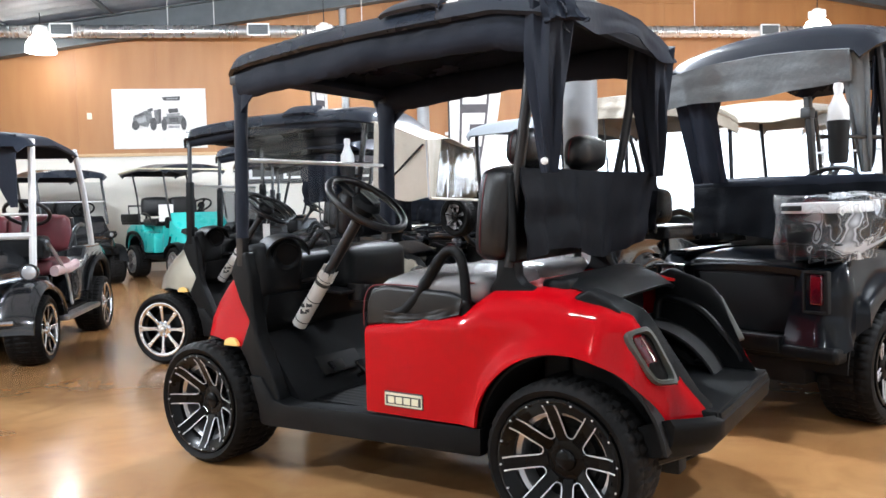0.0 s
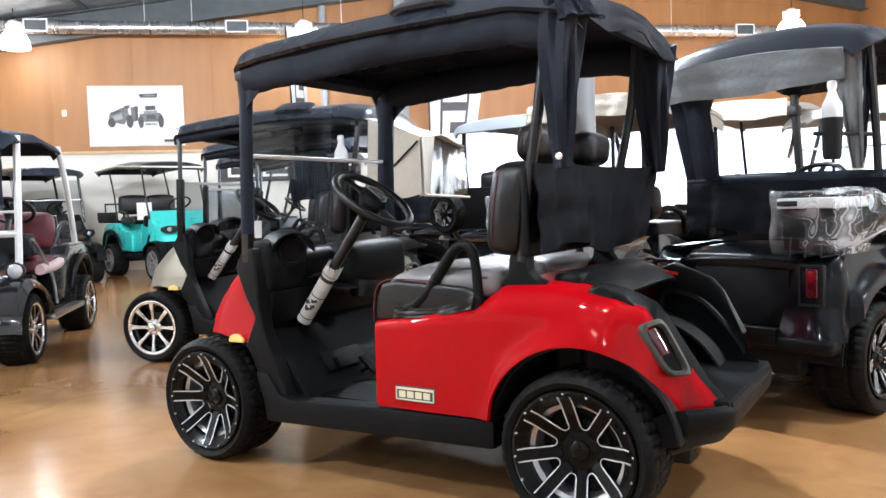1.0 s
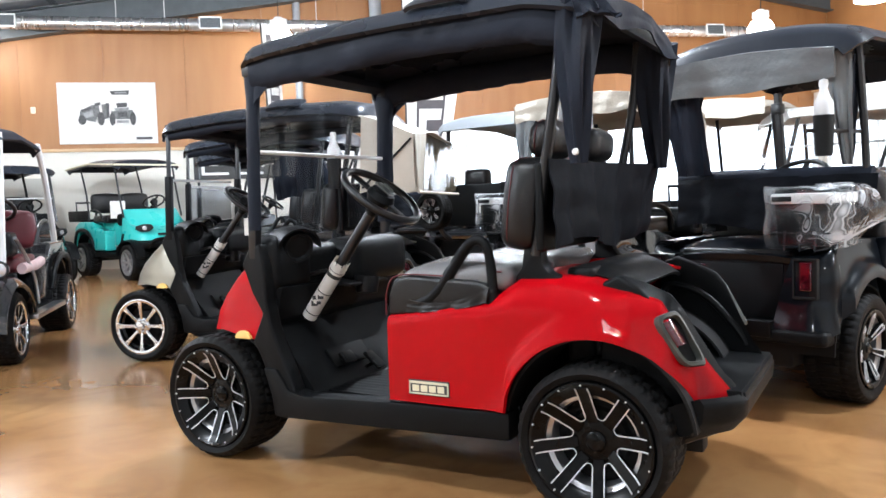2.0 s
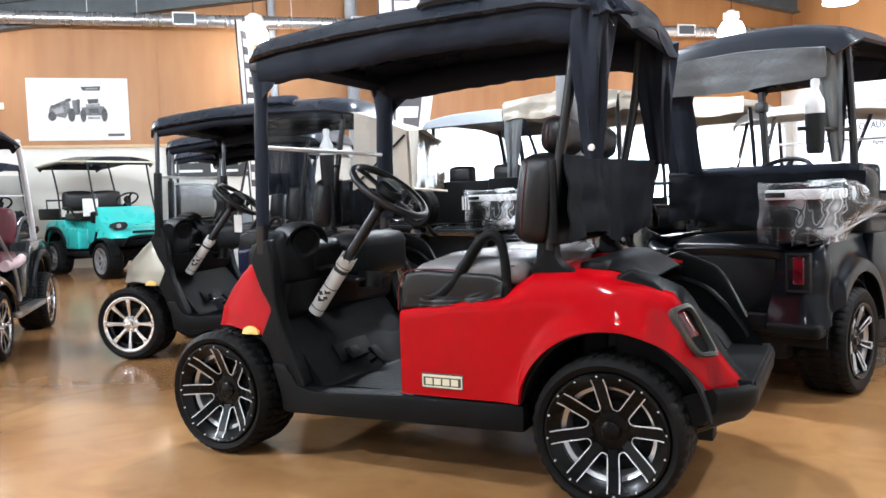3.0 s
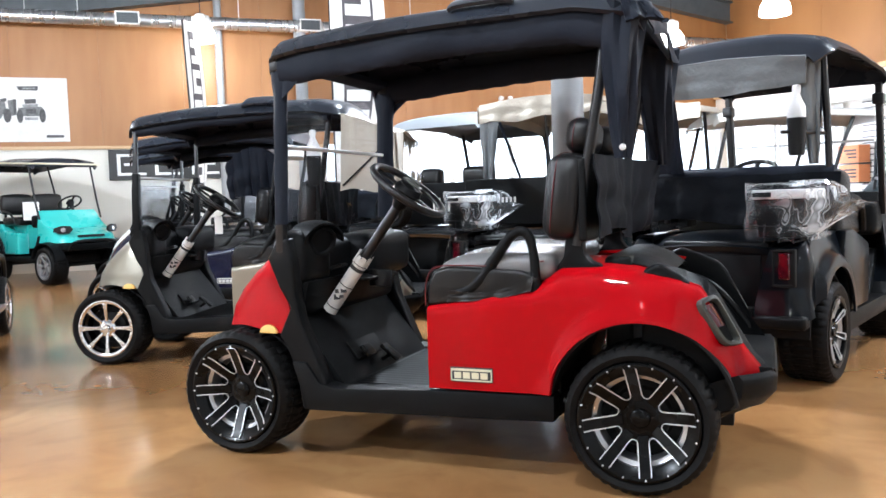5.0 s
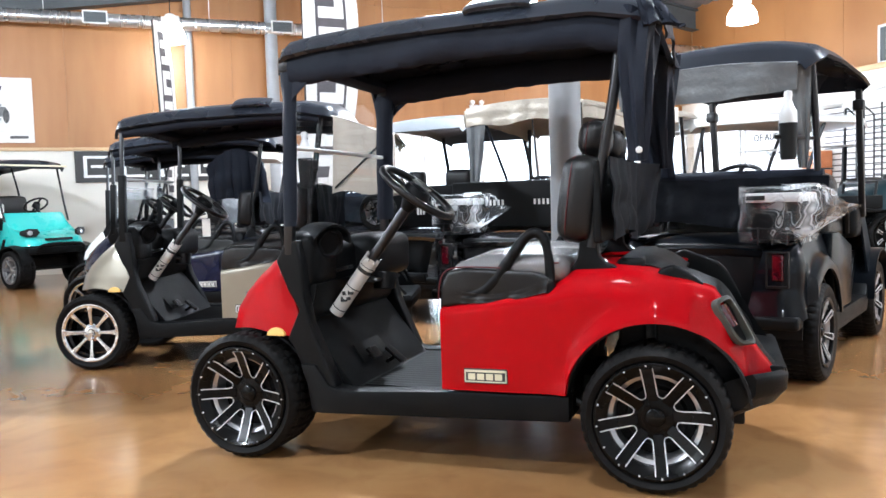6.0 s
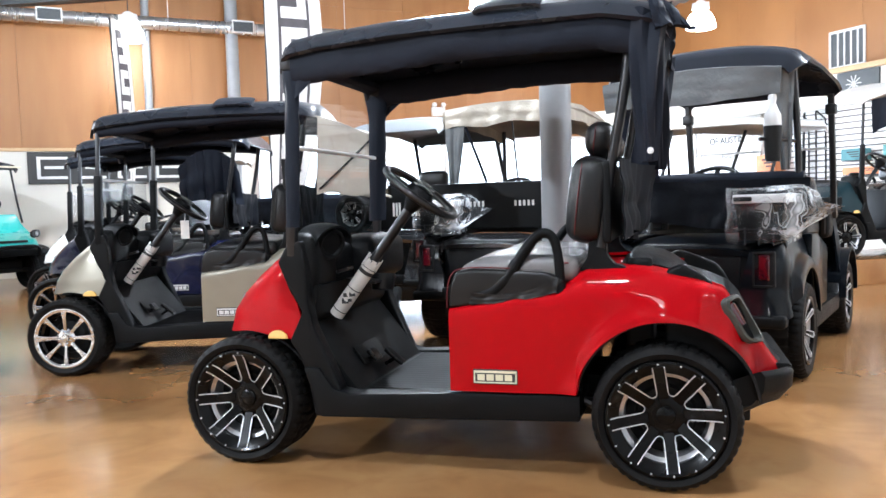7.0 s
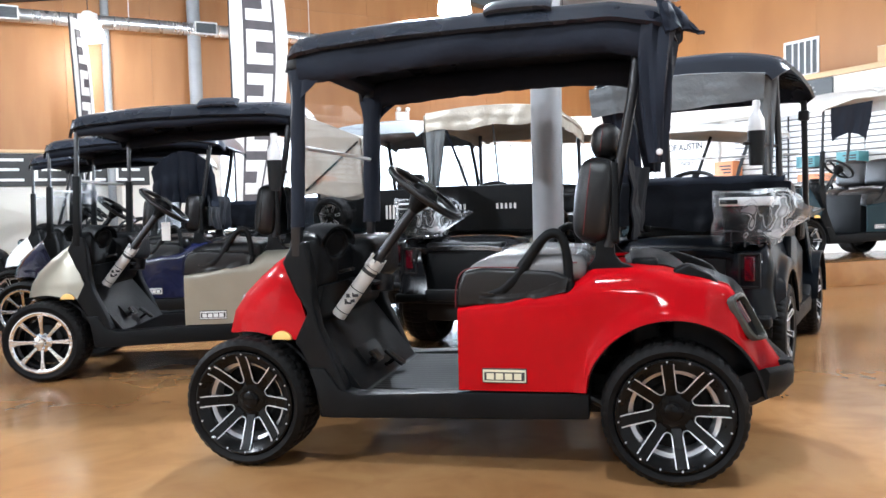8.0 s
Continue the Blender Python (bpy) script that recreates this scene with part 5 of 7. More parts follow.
# ---- the red cart ----
red = rxv("glossy red two-seat golf cart with black canopy and machined wheels", RED, at(0, 0, 0), seat_top=VINYL_GREY)
RZ = [(-1.47, 1.655), (-1.3, 1.68), (-1.0, 1.702), (-0.6, 1.712), (-0.2, 1.715), (0.03, 1.67)]
rolled_enclosure(red, RZ)

# ---- carts in the row ahead ----
LZ = [(-1.47, 1.60), (-1.3, 1.625), (-1.0, 1.655), (-0.6, 1.67), (-0.2, 1.67), (0.03, 1.63)]
silver = rxv("champagne silver golf cart with black roof and chrome eight-spoke wheels", SILVER, at(-2.24, 1.772, 15.6), "chrome", ztab=LZ, tag=True, windshield="folded", r=0.25)
navy = rxv("dark navy golf cart with black roof beside the silver cart", NAVY, at(-3.57, 3.19, 15.6), "chrome", ztab=LZ, windshield="folded", r=0.25)
white = rxv("white golf cart with black roof at the end of the row", WHITE, at(-4.85, 4.55, 15.6), "dark", ztab=LZ, windshield="folded", r=0.25)


def sand_bottle(t, x, y, z):
    """White sand bottle standing in a dark sleeve beside a canopy strut."""
    m = Matrix.Translation((x, y, z)) @ Matrix.Rotation(radians(90), 4, "X")
    b = part("sand_bottle", moved(revolve([(0.0, 0.36), (0.019, 0.355), (0.022, 0.335), (0.017, 0.31), (0.030, 0.275), (0.043, 0.25), (0.045, 0.19), (0.040, 0.10), (0.0, 0.09)], 24), m), FRAME_WHITE, t, "white plastic sand bottle")
    part("sleeve", moved(revolve([(0.0, 0.0), (0.036, 0.0), (0.043, 0.18), (0.047, 0.19), (0.047, 0.17), (0.040, 0.01)], 24), m), DARK, b, "dark bottle sleeve")
    part("bracket", tube([(x + 0.02, y * 0.94, z + 0.12), (x + 0.06, y * 0.86, z + 0.12)], 0.010, 8), STEEL_BLACK, b)


def seat_cloth(t, seed):
    part("seat_back_cloth", hung(lambda u: (-0.155 + 0.015 * math.sin(8 * u + seed), -0.475 + 0.95 * u, 1.18), lambda u: (-0.145 + 0.03 * math.sin(6 * u), -0.46 + 0.92 * u, 0.90 + 0.02 * math.sin(11 * u + seed)), 40, 10, 0.012, 3.0, seed, across=Vector((1, 0, 0))), SEAT_CLOTH, t, "black cloth hanging behind the seat")


def rolls(t, ztab, seed):
    """Rolled enclosure cloth under both roof edges and a dark header at the front."""
    for sgn in (1, -1):
        def roll(u, v):
            x, a = -1.40 + 1.30 * u, 2 * math.pi * v
            rz = 0.034 + 0.005 * math.sin(5 * u + seed) + 0.003 * math.sin(15 * u)
            return Vector((x, -0.485 * sgn + 0.03 * math.cos(a), interp(x, ztab) - 0.03 - rz * 0.7 + rz * math.sin(a)))
        bm = sheet(roll, 40, 12)
        bmesh.ops.remove_doubles(bm, verts=bm.verts, dist=0.0005)
        bmesh.ops.holes_fill(bm, edges=bm.edges)
        part("rolled_side", bm, FABRIC, t, "rolled black enclosure cloth")
    part("front_header", prism([(-1.44, 1.63), (-1.39, 1.63), (-1.39, 1.585), (-1.44, 1.565)], -0.48, 0.48, 0.006), FABRIC, t)


for cart, seed in ((silver, 0.3), (navy, 1.4), (white, 2.2)):
    rolls(cart, LZ, seed)
sand_bottle(silver, -0.19, -0.55, 1.155)
seat_cloth(silver, 0.4)
seat_cloth(navy, 1.3)
part("side_cloth", hung(lambda u: (-0.60 + 0.50 * u, -0.44 + 0.04 * u, 1.30 + 0.24 * math.sin(math.pi * (0.08 + 0.84 * u)) ** 0.7 + 0.04 * u), lambda u: (-0.58 + 0.48 * u, -0.40 + 0.1 * u, 1.10 + 0.03 * math.sin(4 * u)), 40, 16, 0.022, 2.9, 0.8, 0.03), FABRIC, navy, "loose black cloth hanging under the roof")


# ---- other carts ----
def loft_roof(t, x0, x1, half, z_front, z_mid, z_back, material, label, crown=0.07):
    return part("roof", roof_shell(x0, x1, half, [(x0, z_front), ((x0 + x1) / 2, z_mid), (x1, z_back)], crown), material, t, label)


def plain_cart(label, m, paint, wheel_style="plain", r=0.28, lift=0.0, roof=ROOF_BLACK, seat=VINYL, struts=STEEL_BLACK, front="sport", rear="bed", windshield=None, roof_half=0.55, roof_z=1.80, roof_x=(-1.35, 0.55), tubes=0.02, front_strut=None, rear_strut=None, seat_shift=(0.0, 0.0)):
    """A two-seat cart of the squarer kind: rear axle at x = 0, nose towards -x."""
    t = thing("golf_cart", label, "golf cart", m)
    L = lift
    # rear pod with fenders
    pod = [(-0.80, 0.34 + L), (-0.80, 0.66 + L), (-0.40, 0.69 + L), (-0.30, 0.80 + L), (0.20, 0.80 + L), (0.38, 0.72 + L), (0.44, 0.40 + L), (0.36, 0.38 + L), (0.33, 0.50 + L), (0.22, 0.62 + L), (0.0, 0.66 + L), (-0.2, 0.62 + L), (-0.32, 0.50 + L), (-0.36, 0.34 + L)]
    part("rear_body", join(prism(pod, -0.50, -0.33, 0.03, 3), prism(pod, 0.33, 0.50, 0.03, 3), span(-0.78, 0.42, -0.335, 0.335, 0.42 + L, 0.78 + L, 0.02)), paint, t, "painted rear body")
    for sgn in (1, -1):
        fl = tube([(-0.36, -0.505 * sgn, 0.40 + L), (-0.31, -0.52 * sgn, 0.53 + L), (-0.2, -0.53 * sgn, 0.635 + L), (0.0, -0.535 * sgn, 0.675 + L), (0.21, -0.53 * sgn, 0.64 + L), (0.33, -0.52 * sgn, 0.53 + L), (0.39, -0.505 * sgn, 0.40 + L)], 0.028, 10, flat=0.8, curve=5)
        part("fender_flare", fl, PLASTIC, t)
    # floor and sills
    part("floor_pan", prism([(-1.30, 0.24 + L), (-0.36, 0.24 + L), (-0.36, 0.31 + L), (-1.22, 0.31 + L), (-1.40, 0.62 + L), (-1.46, 0.62 + L), (-1.42, 0.36 + L)], -0.50, 0.50, 0.012), PLASTIC, t)
    # nose
    if front == "sport":
        def nose(u, v):
            ang = math.pi * (u - 0.5)
            z = 0.52 + L + (0.40 - 0.20 * abs(math.cos(ang)) ** 0.5) * v
            hw = 0.50 - 0.05 * v
            xf = -1.98 + 0.10 * v + 0.36 * v ** 4
            sa, ca = math.sin(ang), math.cos(ang)
            return Vector((-1.36 + (xf + 1.36) * abs(ca) ** 0.5, hw * math.copysign(abs(sa) ** 0.5, sa), z))
        part("nose_cowl", sheet(nose, 40, 12, -0.015), paint, t, "painted nose with dark grille")
        part("hood", sheet(lambda u, v: (lambda p: Vector((p.x + (-1.33 - p.x) * v, p.y * (1 - 0.06 * v), p.z + (0.985 + L - p.z) * v ** 0.7)))(nose(u, 1.0)), 40, 8, -0.015), paint, t)
        for sgn in (1, -1):
            h = part("headlight", moved(prism([(-0.13, 0.0), (-0.10, 0.055), (0.02, 0.06), (0.12, 0.03), (0.13, -0.02), (0.05, -0.055), (-0.08, -0.05)], -0.02, 0.02, 0.006), Matrix.Translation((-1.885, -0.37 * sgn, 0.70 + L)) @ Matrix.Rotation(radians(90 + 34 * sgn), 4, "Z")), DARK, t)
            part("lens", moved(revolve([(0.0, -0.03), (0.03, -0.026), (0.036, -0.015), (0.036, 0.0)], 16), Matrix.Translation((-1.895, -0.37 * sgn, 0.70 + L)) @ Matrix.Rotation(radians(-90 + 34 * sgn), 4, "Z")), LENS_CLEAR, h)
        part("grille", box((0.03, 0.40, 0.035), (-1.965, 0, 0.605 + L), 0.008), DARK, t)
        part("brush_guard", join(tube([(-1.98, -0.36, 0.40 + L), (-2.05, -0.30, 0.52 + L), (-2.06, 0, 0.54 + L), (-2.05, 0.30, 0.52 + L), (-1.98, 0.36, 0.40 + L)], 0.022, 8, curve=4), span(-2.0, -1.55, -0.46, 0.46, 0.40 + L, 0.50 + L, 0.03)), PLASTIC, t)
    for sgn in (1, -1):
        part("front_fender", sheet(lambda u, v: Vector((-1.665 - 0.36 * math.cos(math.pi * u), (-0.44 - 0.13 * v) * sgn, r + 0.06 + L * 0.5 + 0.25 * math.sin(math.pi * u) - 0.02 * v * v)), 20, 6, 0.015), PLASTIC if front != "vintage" else paint, t)
        part("wheel_arch", sheet(lambda u, v: Vector((-0.34 * math.cos(math.pi * u), (-0.50 + 0.3 * v) * sgn, 0.30 + L * 0.6 + 0.335 * math.sin(math.pi * u))), 18, 2, 0.01), DARK, t)
    # dash
    part("dash", cushion(-1.37, -1.16, -0.46, 0.46, 0.74 + L, 0.92 + L, 0.04, 0.01), PLASTIC, t)
    steering(t, (-0.98, -0.24, 1.10 + L), (-1.34, -0.24, 0.60 + L), 0.165, False)
    # seat
    there = Matrix.Translation((seat_shift[0], 0, seat_shift[1]))
    part("seat_cushion", moved(cushion(-0.82, -0.30, -0.47, 0.47, 0.78 + L, 0.90 + L, 0.04, 0.015), there), seat, t)
    for yc in (-0.235, 0.235):
        part("backrest", moved(cushion(-0.33, -0.20, yc - 0.225, yc + 0.225, 0.95 + L, 1.24 + L, 0.05, 0.02), there), seat, t)
    for sgn in (1, -1):
        part("seat_bracket", tube([(-0.2, -0.36 * sgn, 1.05 + L), (-0.16, -0.37 * sgn, 0.80 + L)], 0.02, 8), STEEL_BLACK, t)
        part("arm_rest", tube([(-0.70, -0.47 * sgn, 0.80 + L), (-0.62, -0.49 * sgn, 0.94 + L), (-0.42, -0.49 * sgn, 0.99 + L), (-0.24, -0.47 * sgn, 0.98 + L)], 0.016, 8, curve=4), STEEL_BLACK, t)
    if rear == "bed":
        part("cargo_bed", join(span(-0.10, 0.72, -0.46, 0.46, 0.80 + L, 0.84 + L, 0.01), span(-0.10, 0.72, -0.47, -0.43, 0.84 + L, 0.98 + L, 0.01), span(-0.10, 0.72, 0.43, 0.47, 0.84 + L, 0.98 + L, 0.01)), PLASTIC, t)
        part("grab_rail", tube([(0.70, -0.32, 0.82 + L), (0.74, -0.32, 1.12 + L), (0.74, 0.32, 1.12 + L), (0.70, 0.32, 0.82 + L)], 0.018, 8), STEEL_BLACK, t)
    # canopy
    zs = roof_z
    loft_roof(t, roof_x[0], roof_x[1], roof_half, zs - 0.05, zs, zs - 0.05, roof, "moulded canopy roof")
    for sgn in (1, -1):
        fore = front_strut or [(-1.43, 0.86 + L), (-1.33, 1.2 + L * 0.5), (roof_x[0] + 0.16, zs - 0.02)]
        part("front_strut", tube([(x, -0.47 * sgn, z) for x, z in fore], tubes, 8, curve=4), struts, t)
        back = rear_strut or [(-0.14, 0.80 + L), (-0.10, 1.25 + L * 0.5), (min(roof_x[1] - 0.1, 0.1), zs - 0.02)]
        part("rear_strut", tube([(x, -0.47 * sgn, z) for x, z in back], tubes, 8, curve=4), struts, t)
    if windshield:
        w = part("windshield", plane_x(-1.42, -0.46, 0.46, 0.92 + L * 0.5, 1.54 + L * 0.5, 0.12), windshield, t)
        part("windshield_bar", moved(box((0.012, 0.92, 0.016)), Matrix.Translation((-1.352, 0, 1.24 + L * 0.5))), FRAME_WHITE, w)
        w.visible_shadow = False
    part("frame", join(span(-1.65, 0.4, -0.3, 0.3, 0.22 + L * 0.7, 0.34 + L, 0.02), tube([(0, -0.45, r), (0, 0.45, r)], 0.045, 10), tube([(-1.665, -0.45, r), (-1.665, 0.45, r)], 0.03, 10)), DARK, t)
    put_wheels(t, wheel_style, [(0, -0.57, 0, 5), (0, 0.57, 0, 30), (-1.665, -0.56, 0, 11), (-1.665, 0.56, 0, 40)], r)
    return t


def sedan_cart(label, m, paint, canopy=True, cloth=FABRIC_GREY):
    """Graphite cart with flared rear fenders, upright tail lamps and a cloth-hung canopy."""
    t = thing("golf_cart", label, "golf cart", m)
    # bag compartment with a lid
    part("rear_body", join(span(-0.35, 0.335, -0.30, 0.30, 0.36, 0.77, 0.03, 3), span(0.33, 0.345, -0.25, 0.25, 0.43, 0.70, 0.006)), PLASTIC, t)
    part("deck_lid", sheet(lambda u, v: Vector((-0.30 + 0.66 * u, -0.44 + 0.88 * v, 0.785 + 0.03 * math.sin(math.pi * min(1, u * 1.1)) - 0.05 * abs(2 * v - 1) ** 3 - 0.04 * u ** 6)), 14, 20, 0.03), paint, t, "smooth dark rear deck")
    for sgn in (1, -1):
        # one shell from the tail round the corner and over the wheel
        def shell(u, v):
            d, rise = u * 1.27, min(1.0, v / 0.85)
            if d < 0.14:
                x, y = 0.425, 0.24 + d + 0.085 * rise ** 1.5 * (1 - d / 0.14)
            elif d < 0.14 + 0.1885:
                a = (d - 0.14) / 0.12
                x, y = 0.305 + 0.12 * math.cos(a), 0.38 + 0.12 * math.sin(a)
            else:
                x, y = 0.305 - (d - 0.3285) * 0.745, 0.50
            low = interp(x, [(0.26, 0.0), (0.33, 0.40), (0.40, 0.375)]) if x > 0.26 else 0.0
            if x < 0.33:
                low = max(low, 0.285 + math.sqrt(max(0.0, 0.335 ** 2 - x * x)) if abs(x) < 0.335 else 0.34)
            top = 0.79 + 0.015 * math.exp(-(x / 0.3) ** 2) - 0.05 * max(0.0, (x - 0.2) / 0.22) ** 2
            z = low + (top - low) * min(1.0, v / 0.85)
            k = max(0.0, (z - 0.62) / (top - 0.62))
            pull = 0.045 * k ** 2 + (0.09 * ((v - 0.85) / 0.15) if v > 0.85 else 0.0)
            # a raised flare round the wheel opening and a foot that swells out above the bumper
            ridge = math.hypot(x, z - 0.285) - 0.335
            out = 0.052 / (1 + math.exp((ridge - 0.075) / 0.010)) if d > 0.34 else 0.0
            out *= min(1.0, max(0.0, (d - 0.34) / 0.04))
            out += 0.04 * max(0.0, (0.54 - z) / 0.16) ** 1.4 if d < 0.30 else 0.0
            c = Vector((0.1 if x > 0.3 else x, 0.2))
            q = Vector((x, y))
            way = (q - c).normalized() if (q - c).length > 0 else Vector((0, 1))
            q += way * (out - pull)
            return Vector((q.x, -q.y * sgn, z))
        part("fender", sheet(shell, 130, 36, -0.014 * sgn), paint, t, "rounded glossy rear fender")
        part("side_panel", (lambda b: b if sgn == 1 else mirrored(b))(prism([(-0.80, 0.34), (-0.36, 0.34), (-0.30, 0.50), (-0.22, 0.66), (-0.25, 0.80), (-0.42, 0.80), (-0.80, 0.70)], -0.52, -0.46, 0.015, 2)), paint, t)
        bez = part("tail_lamp", (lambda b: b if sgn == 1 else mirrored(b))(join(span(0.405, 0.436, -0.446, -0.436, 0.55, 0.735, 0.004), span(0.405, 0.436, -0.342, -0.332, 0.55, 0.735, 0.004), span(0.405, 0.436, -0.442, -0.336, 0.725, 0.738, 0.004), span(0.405, 0.436, -0.442, -0.336, 0.547, 0.560, 0.004), span(0.402, 0.422, -0.440, -0.338, 0.552, 0.733, 0.004))), DARK, t, "upright red tail lamp in a black frame")
        part("lens", (lambda b: b if sgn == 1 else mirrored(b))(span(0.418, 0.433, -0.420, -0.362, 0.585, 0.722, 0.010, 3)), LENS_RED, bez)
        part("reflector", (lambda b: b if sgn == 1 else mirrored(b))(span(0.41, 0.432, -0.318, -0.292, 0.41, 0.465, 0.006)), LENS_RED, t)
        part("side_reflector", (lambda b: b if sgn == 1 else mirrored(b))(span(0.36, 0.41, -0.432, -0.405, 0.42, 0.50, 0.006)), LENS_RED, t)
        part("sill", (lambda b: b if sgn == 1 else mirrored(b))(prism([(-1.34, 0.22), (-0.34, 0.22), (-0.34, 0.33), (-1.30, 0.33), (-1.42, 0.50), (-1.46, 0.42)], -0.52, -0.42, 0.015)), PLASTIC, t)
        part("wheel_arch", sheet(lambda u, v: Vector((-0.34 * math.cos(math.pi * u), (-0.49 + 0.22 * v) * sgn, 0.275 + 0.30 * math.sin(math.pi * u))), 18, 2, 0.01), DARK, t)
        part("front_fender", sheet(lambda u, v: Vector((-1.665 - 0.33 * math.cos(math.pi * u), (-0.40 - 0.165 * v) * sgn, 0.30 + 0.33 * math.sin(math.pi * u))), 20, 4, 0.015), paint, t)
        part("arm_rest", tube([(-0.72, -0.50 * sgn, 0.78), (-0.64, -0.51 * sgn, 0.92), (-0.42, -0.51 * sgn, 0.98), (-0.22, -0.49 * sgn, 0.94)], 0.022, 8, curve=4), PLASTIC, t)
    part("rear_bumper", join(span(0.36, 0.47, -0.50, 0.50, 0.335, 0.405, 0.025, 3), span(0.40, 0.485, -0.25, 0.25, 0.36, 0.44, 0.015)), PLASTIC, t)
    part("floor_pan", prism([(-1.30, 0.22), (-0.34, 0.22), (-0.34, 0.30), (-1.22, 0.30), (-1.42, 0.62), (-1.48, 0.62), (-1.44, 0.36)], -0.43, 0.43, 0.01), PLASTIC, t)
    def nose(u, v):
        ang = math.pi * (u - 0.5)
        sa, ca = math.sin(ang), math.cos(ang)
        return Vector((-1.38 + (-1.95 + 0.15 * v ** 2 + 1.38) * abs(ca) ** 0.55, (0.52 - 0.05 * v) * math.copysign(abs(sa) ** 0.55, sa), 0.48 + 0.40 * v))
    part("nose_cowl", sheet(nose, 40, 12, -0.015), paint, t)
    part("hood", sheet(lambda u, v: (lambda p: Vector((p.x + (-1.38 - p.x) * v, p.y, p.z + 0.05 * v)))(nose(u, 1.0)), 40, 4, -0.015), paint, t)
    part("dash", cushion(-1.46, -1.22, -0.47, 0.47, 0.72, 0.93, 0.04, 0.01), PLASTIC, t)
    steering(t, (-0.98, -0.24, 1.14), (-1.34, -0.24, 0.60), 0.17, False)
    part("seat_cushion", cushion(-0.84, -0.30, -0.48, 0.48, 0.76, 0.88, 0.04, 0.015), VINYL, t)
    part("backrest", cushion(-0.30, -0.10, -0.53, 0.53, 0.90, 1.14, 0.07, 0.02), VINYL, t, "wide rolled black vinyl backrest")
    part("seat_back_cloth", hung(lambda u: (-0.06 + 0.01 * math.sin(7 * u), -0.54 + 1.08 * u, 1.125), lambda u: (-0.02 + 0.02 * math.sin(5 * u), -0.52 + 1.04 * u, 0.86 + 0.02 * math.sin(9 * u)), 48, 14, 0.014, 3.4, 2.2, across=Vector((1, 0, 0))), SEAT_CLOTH, t)
    part("rolled_cloth", tube([(-0.10, -0.55, 1.13), (-0.09, -0.2, 1.135), (-0.10, 0.2, 1.13), (-0.11, 0.50, 1.125)], 0.04, 10, curve=5), FABRIC, t)
    for y in (-0.34, 0.34):
        part("seat_bracket", prism([(-0.16, 0.95), (-0.08, 0.95), (-0.06, 0.84), (0.0, 0.83), (-0.2, 0.83)], y - 0.03, y + 0.03, 0.006), PLASTIC, t)
    if canopy:
        zt = [(-1.28, 1.735), (-1.0, 1.78), (-0.4, 1.80), (0.05, 1.785), (0.22, 1.735)]
        part("roof", roof_shell(-1.28, 0.22, 0.56, zt, 0.085, 0.035), ROOF_BLACK, t, "moulded black canopy roof")
        for sgn in (1, -1):
            part("front_strut", join(moved(box((0.05, 0.04, 0.86), bevel=0.008), Matrix.Translation((-1.30, -0.485 * sgn, 1.28)) @ Matrix.Rotation(radians(9), 4, "Y")), box((0.07, 0.07, 0.07), (-1.235, -0.485 * sgn, 1.60), 0.012)), STEEL_BLACK, t)
            part("rear_strut", tube([(-0.13, -0.47 * sgn, 0.85), (-0.08, -0.47 * sgn, 1.3), (-0.02, -0.46 * sgn, 1.75)], 0.02, 8, curve=4), STEEL_BLACK, t)
        # rear curtain of faded cloth, folded up under the roof edge
        part("rear_curtain", hung(lambda u: (0.232, -0.555 + 1.0 * u, 1.715 + 0.035 * math.sin(math.pi * u)), lambda u: (0.195 - 0.02 * u, -0.55 + 0.98 * u, 1.55 + 0.03 * u + 0.010 * math.sin(8 * u)), 50, 16, 0.010, 1.6, 0.5, 0.02, across=Vector((1, 0, 0))), cloth, t, "faded grey cloth curtain folded under the roof edge")
        for y0, wdt, z1 in ((0.37, 0.13, 1.17), (-0.52, 0.22, 1.15)):
            part("corner_drape", hung(lambda u: (0.20 - 0.03 * u, y0 + wdt * u, 1.74), lambda u: (0.02 - 0.02 * u, y0 + 0.03 + wdt * (0.35 if y0 > 0 else 0.85) * u, z1), 16, 14, 0.012, 1.6, 3.0 + y0, across=Vector((1, 0, 0))), cloth if y0 > 0 else FABRIC, t, "cloth gathered at the rear corner")
            part("inner_drape", hung(lambda u: (0.02 - 0.14 * u, y0 + wdt * 0.6, 1.70), lambda u: (0.0 - 0.05 * u, y0 + 0.04, z1 + 0.02), 12, 12, 0.010, 1.4, 1.0, across=Vector((0, 1, 0))), FABRIC, t)
        w = part("windshield", plane_x(-1.35, -0.45, 0.45, 0.95, 1.69, 0.11), CLEAR, t)
        w.visible_shadow = False
        part("windshield_bar", box((0.012, 0.90, 0.014), (-1.275, 0, 1.34), 0.003), FRAME_WHITE, w)
    part("frame", join(span(-1.6, 0.35, -0.3, 0.3, 0.20, 0.34, 0.02), tube([(0, -0.45, 0.27), (0, 0.45, 0.27)], 0.045, 10)), DARK, t)
    put_wheels(t, "dark", [(0, -0.53, 0, 5), (0, 0.53, 0, 30), (-1.665, -0.53, 0, 11), (-1.665, 0.53, 0, 40)], 0.27, 0.22)
    return t


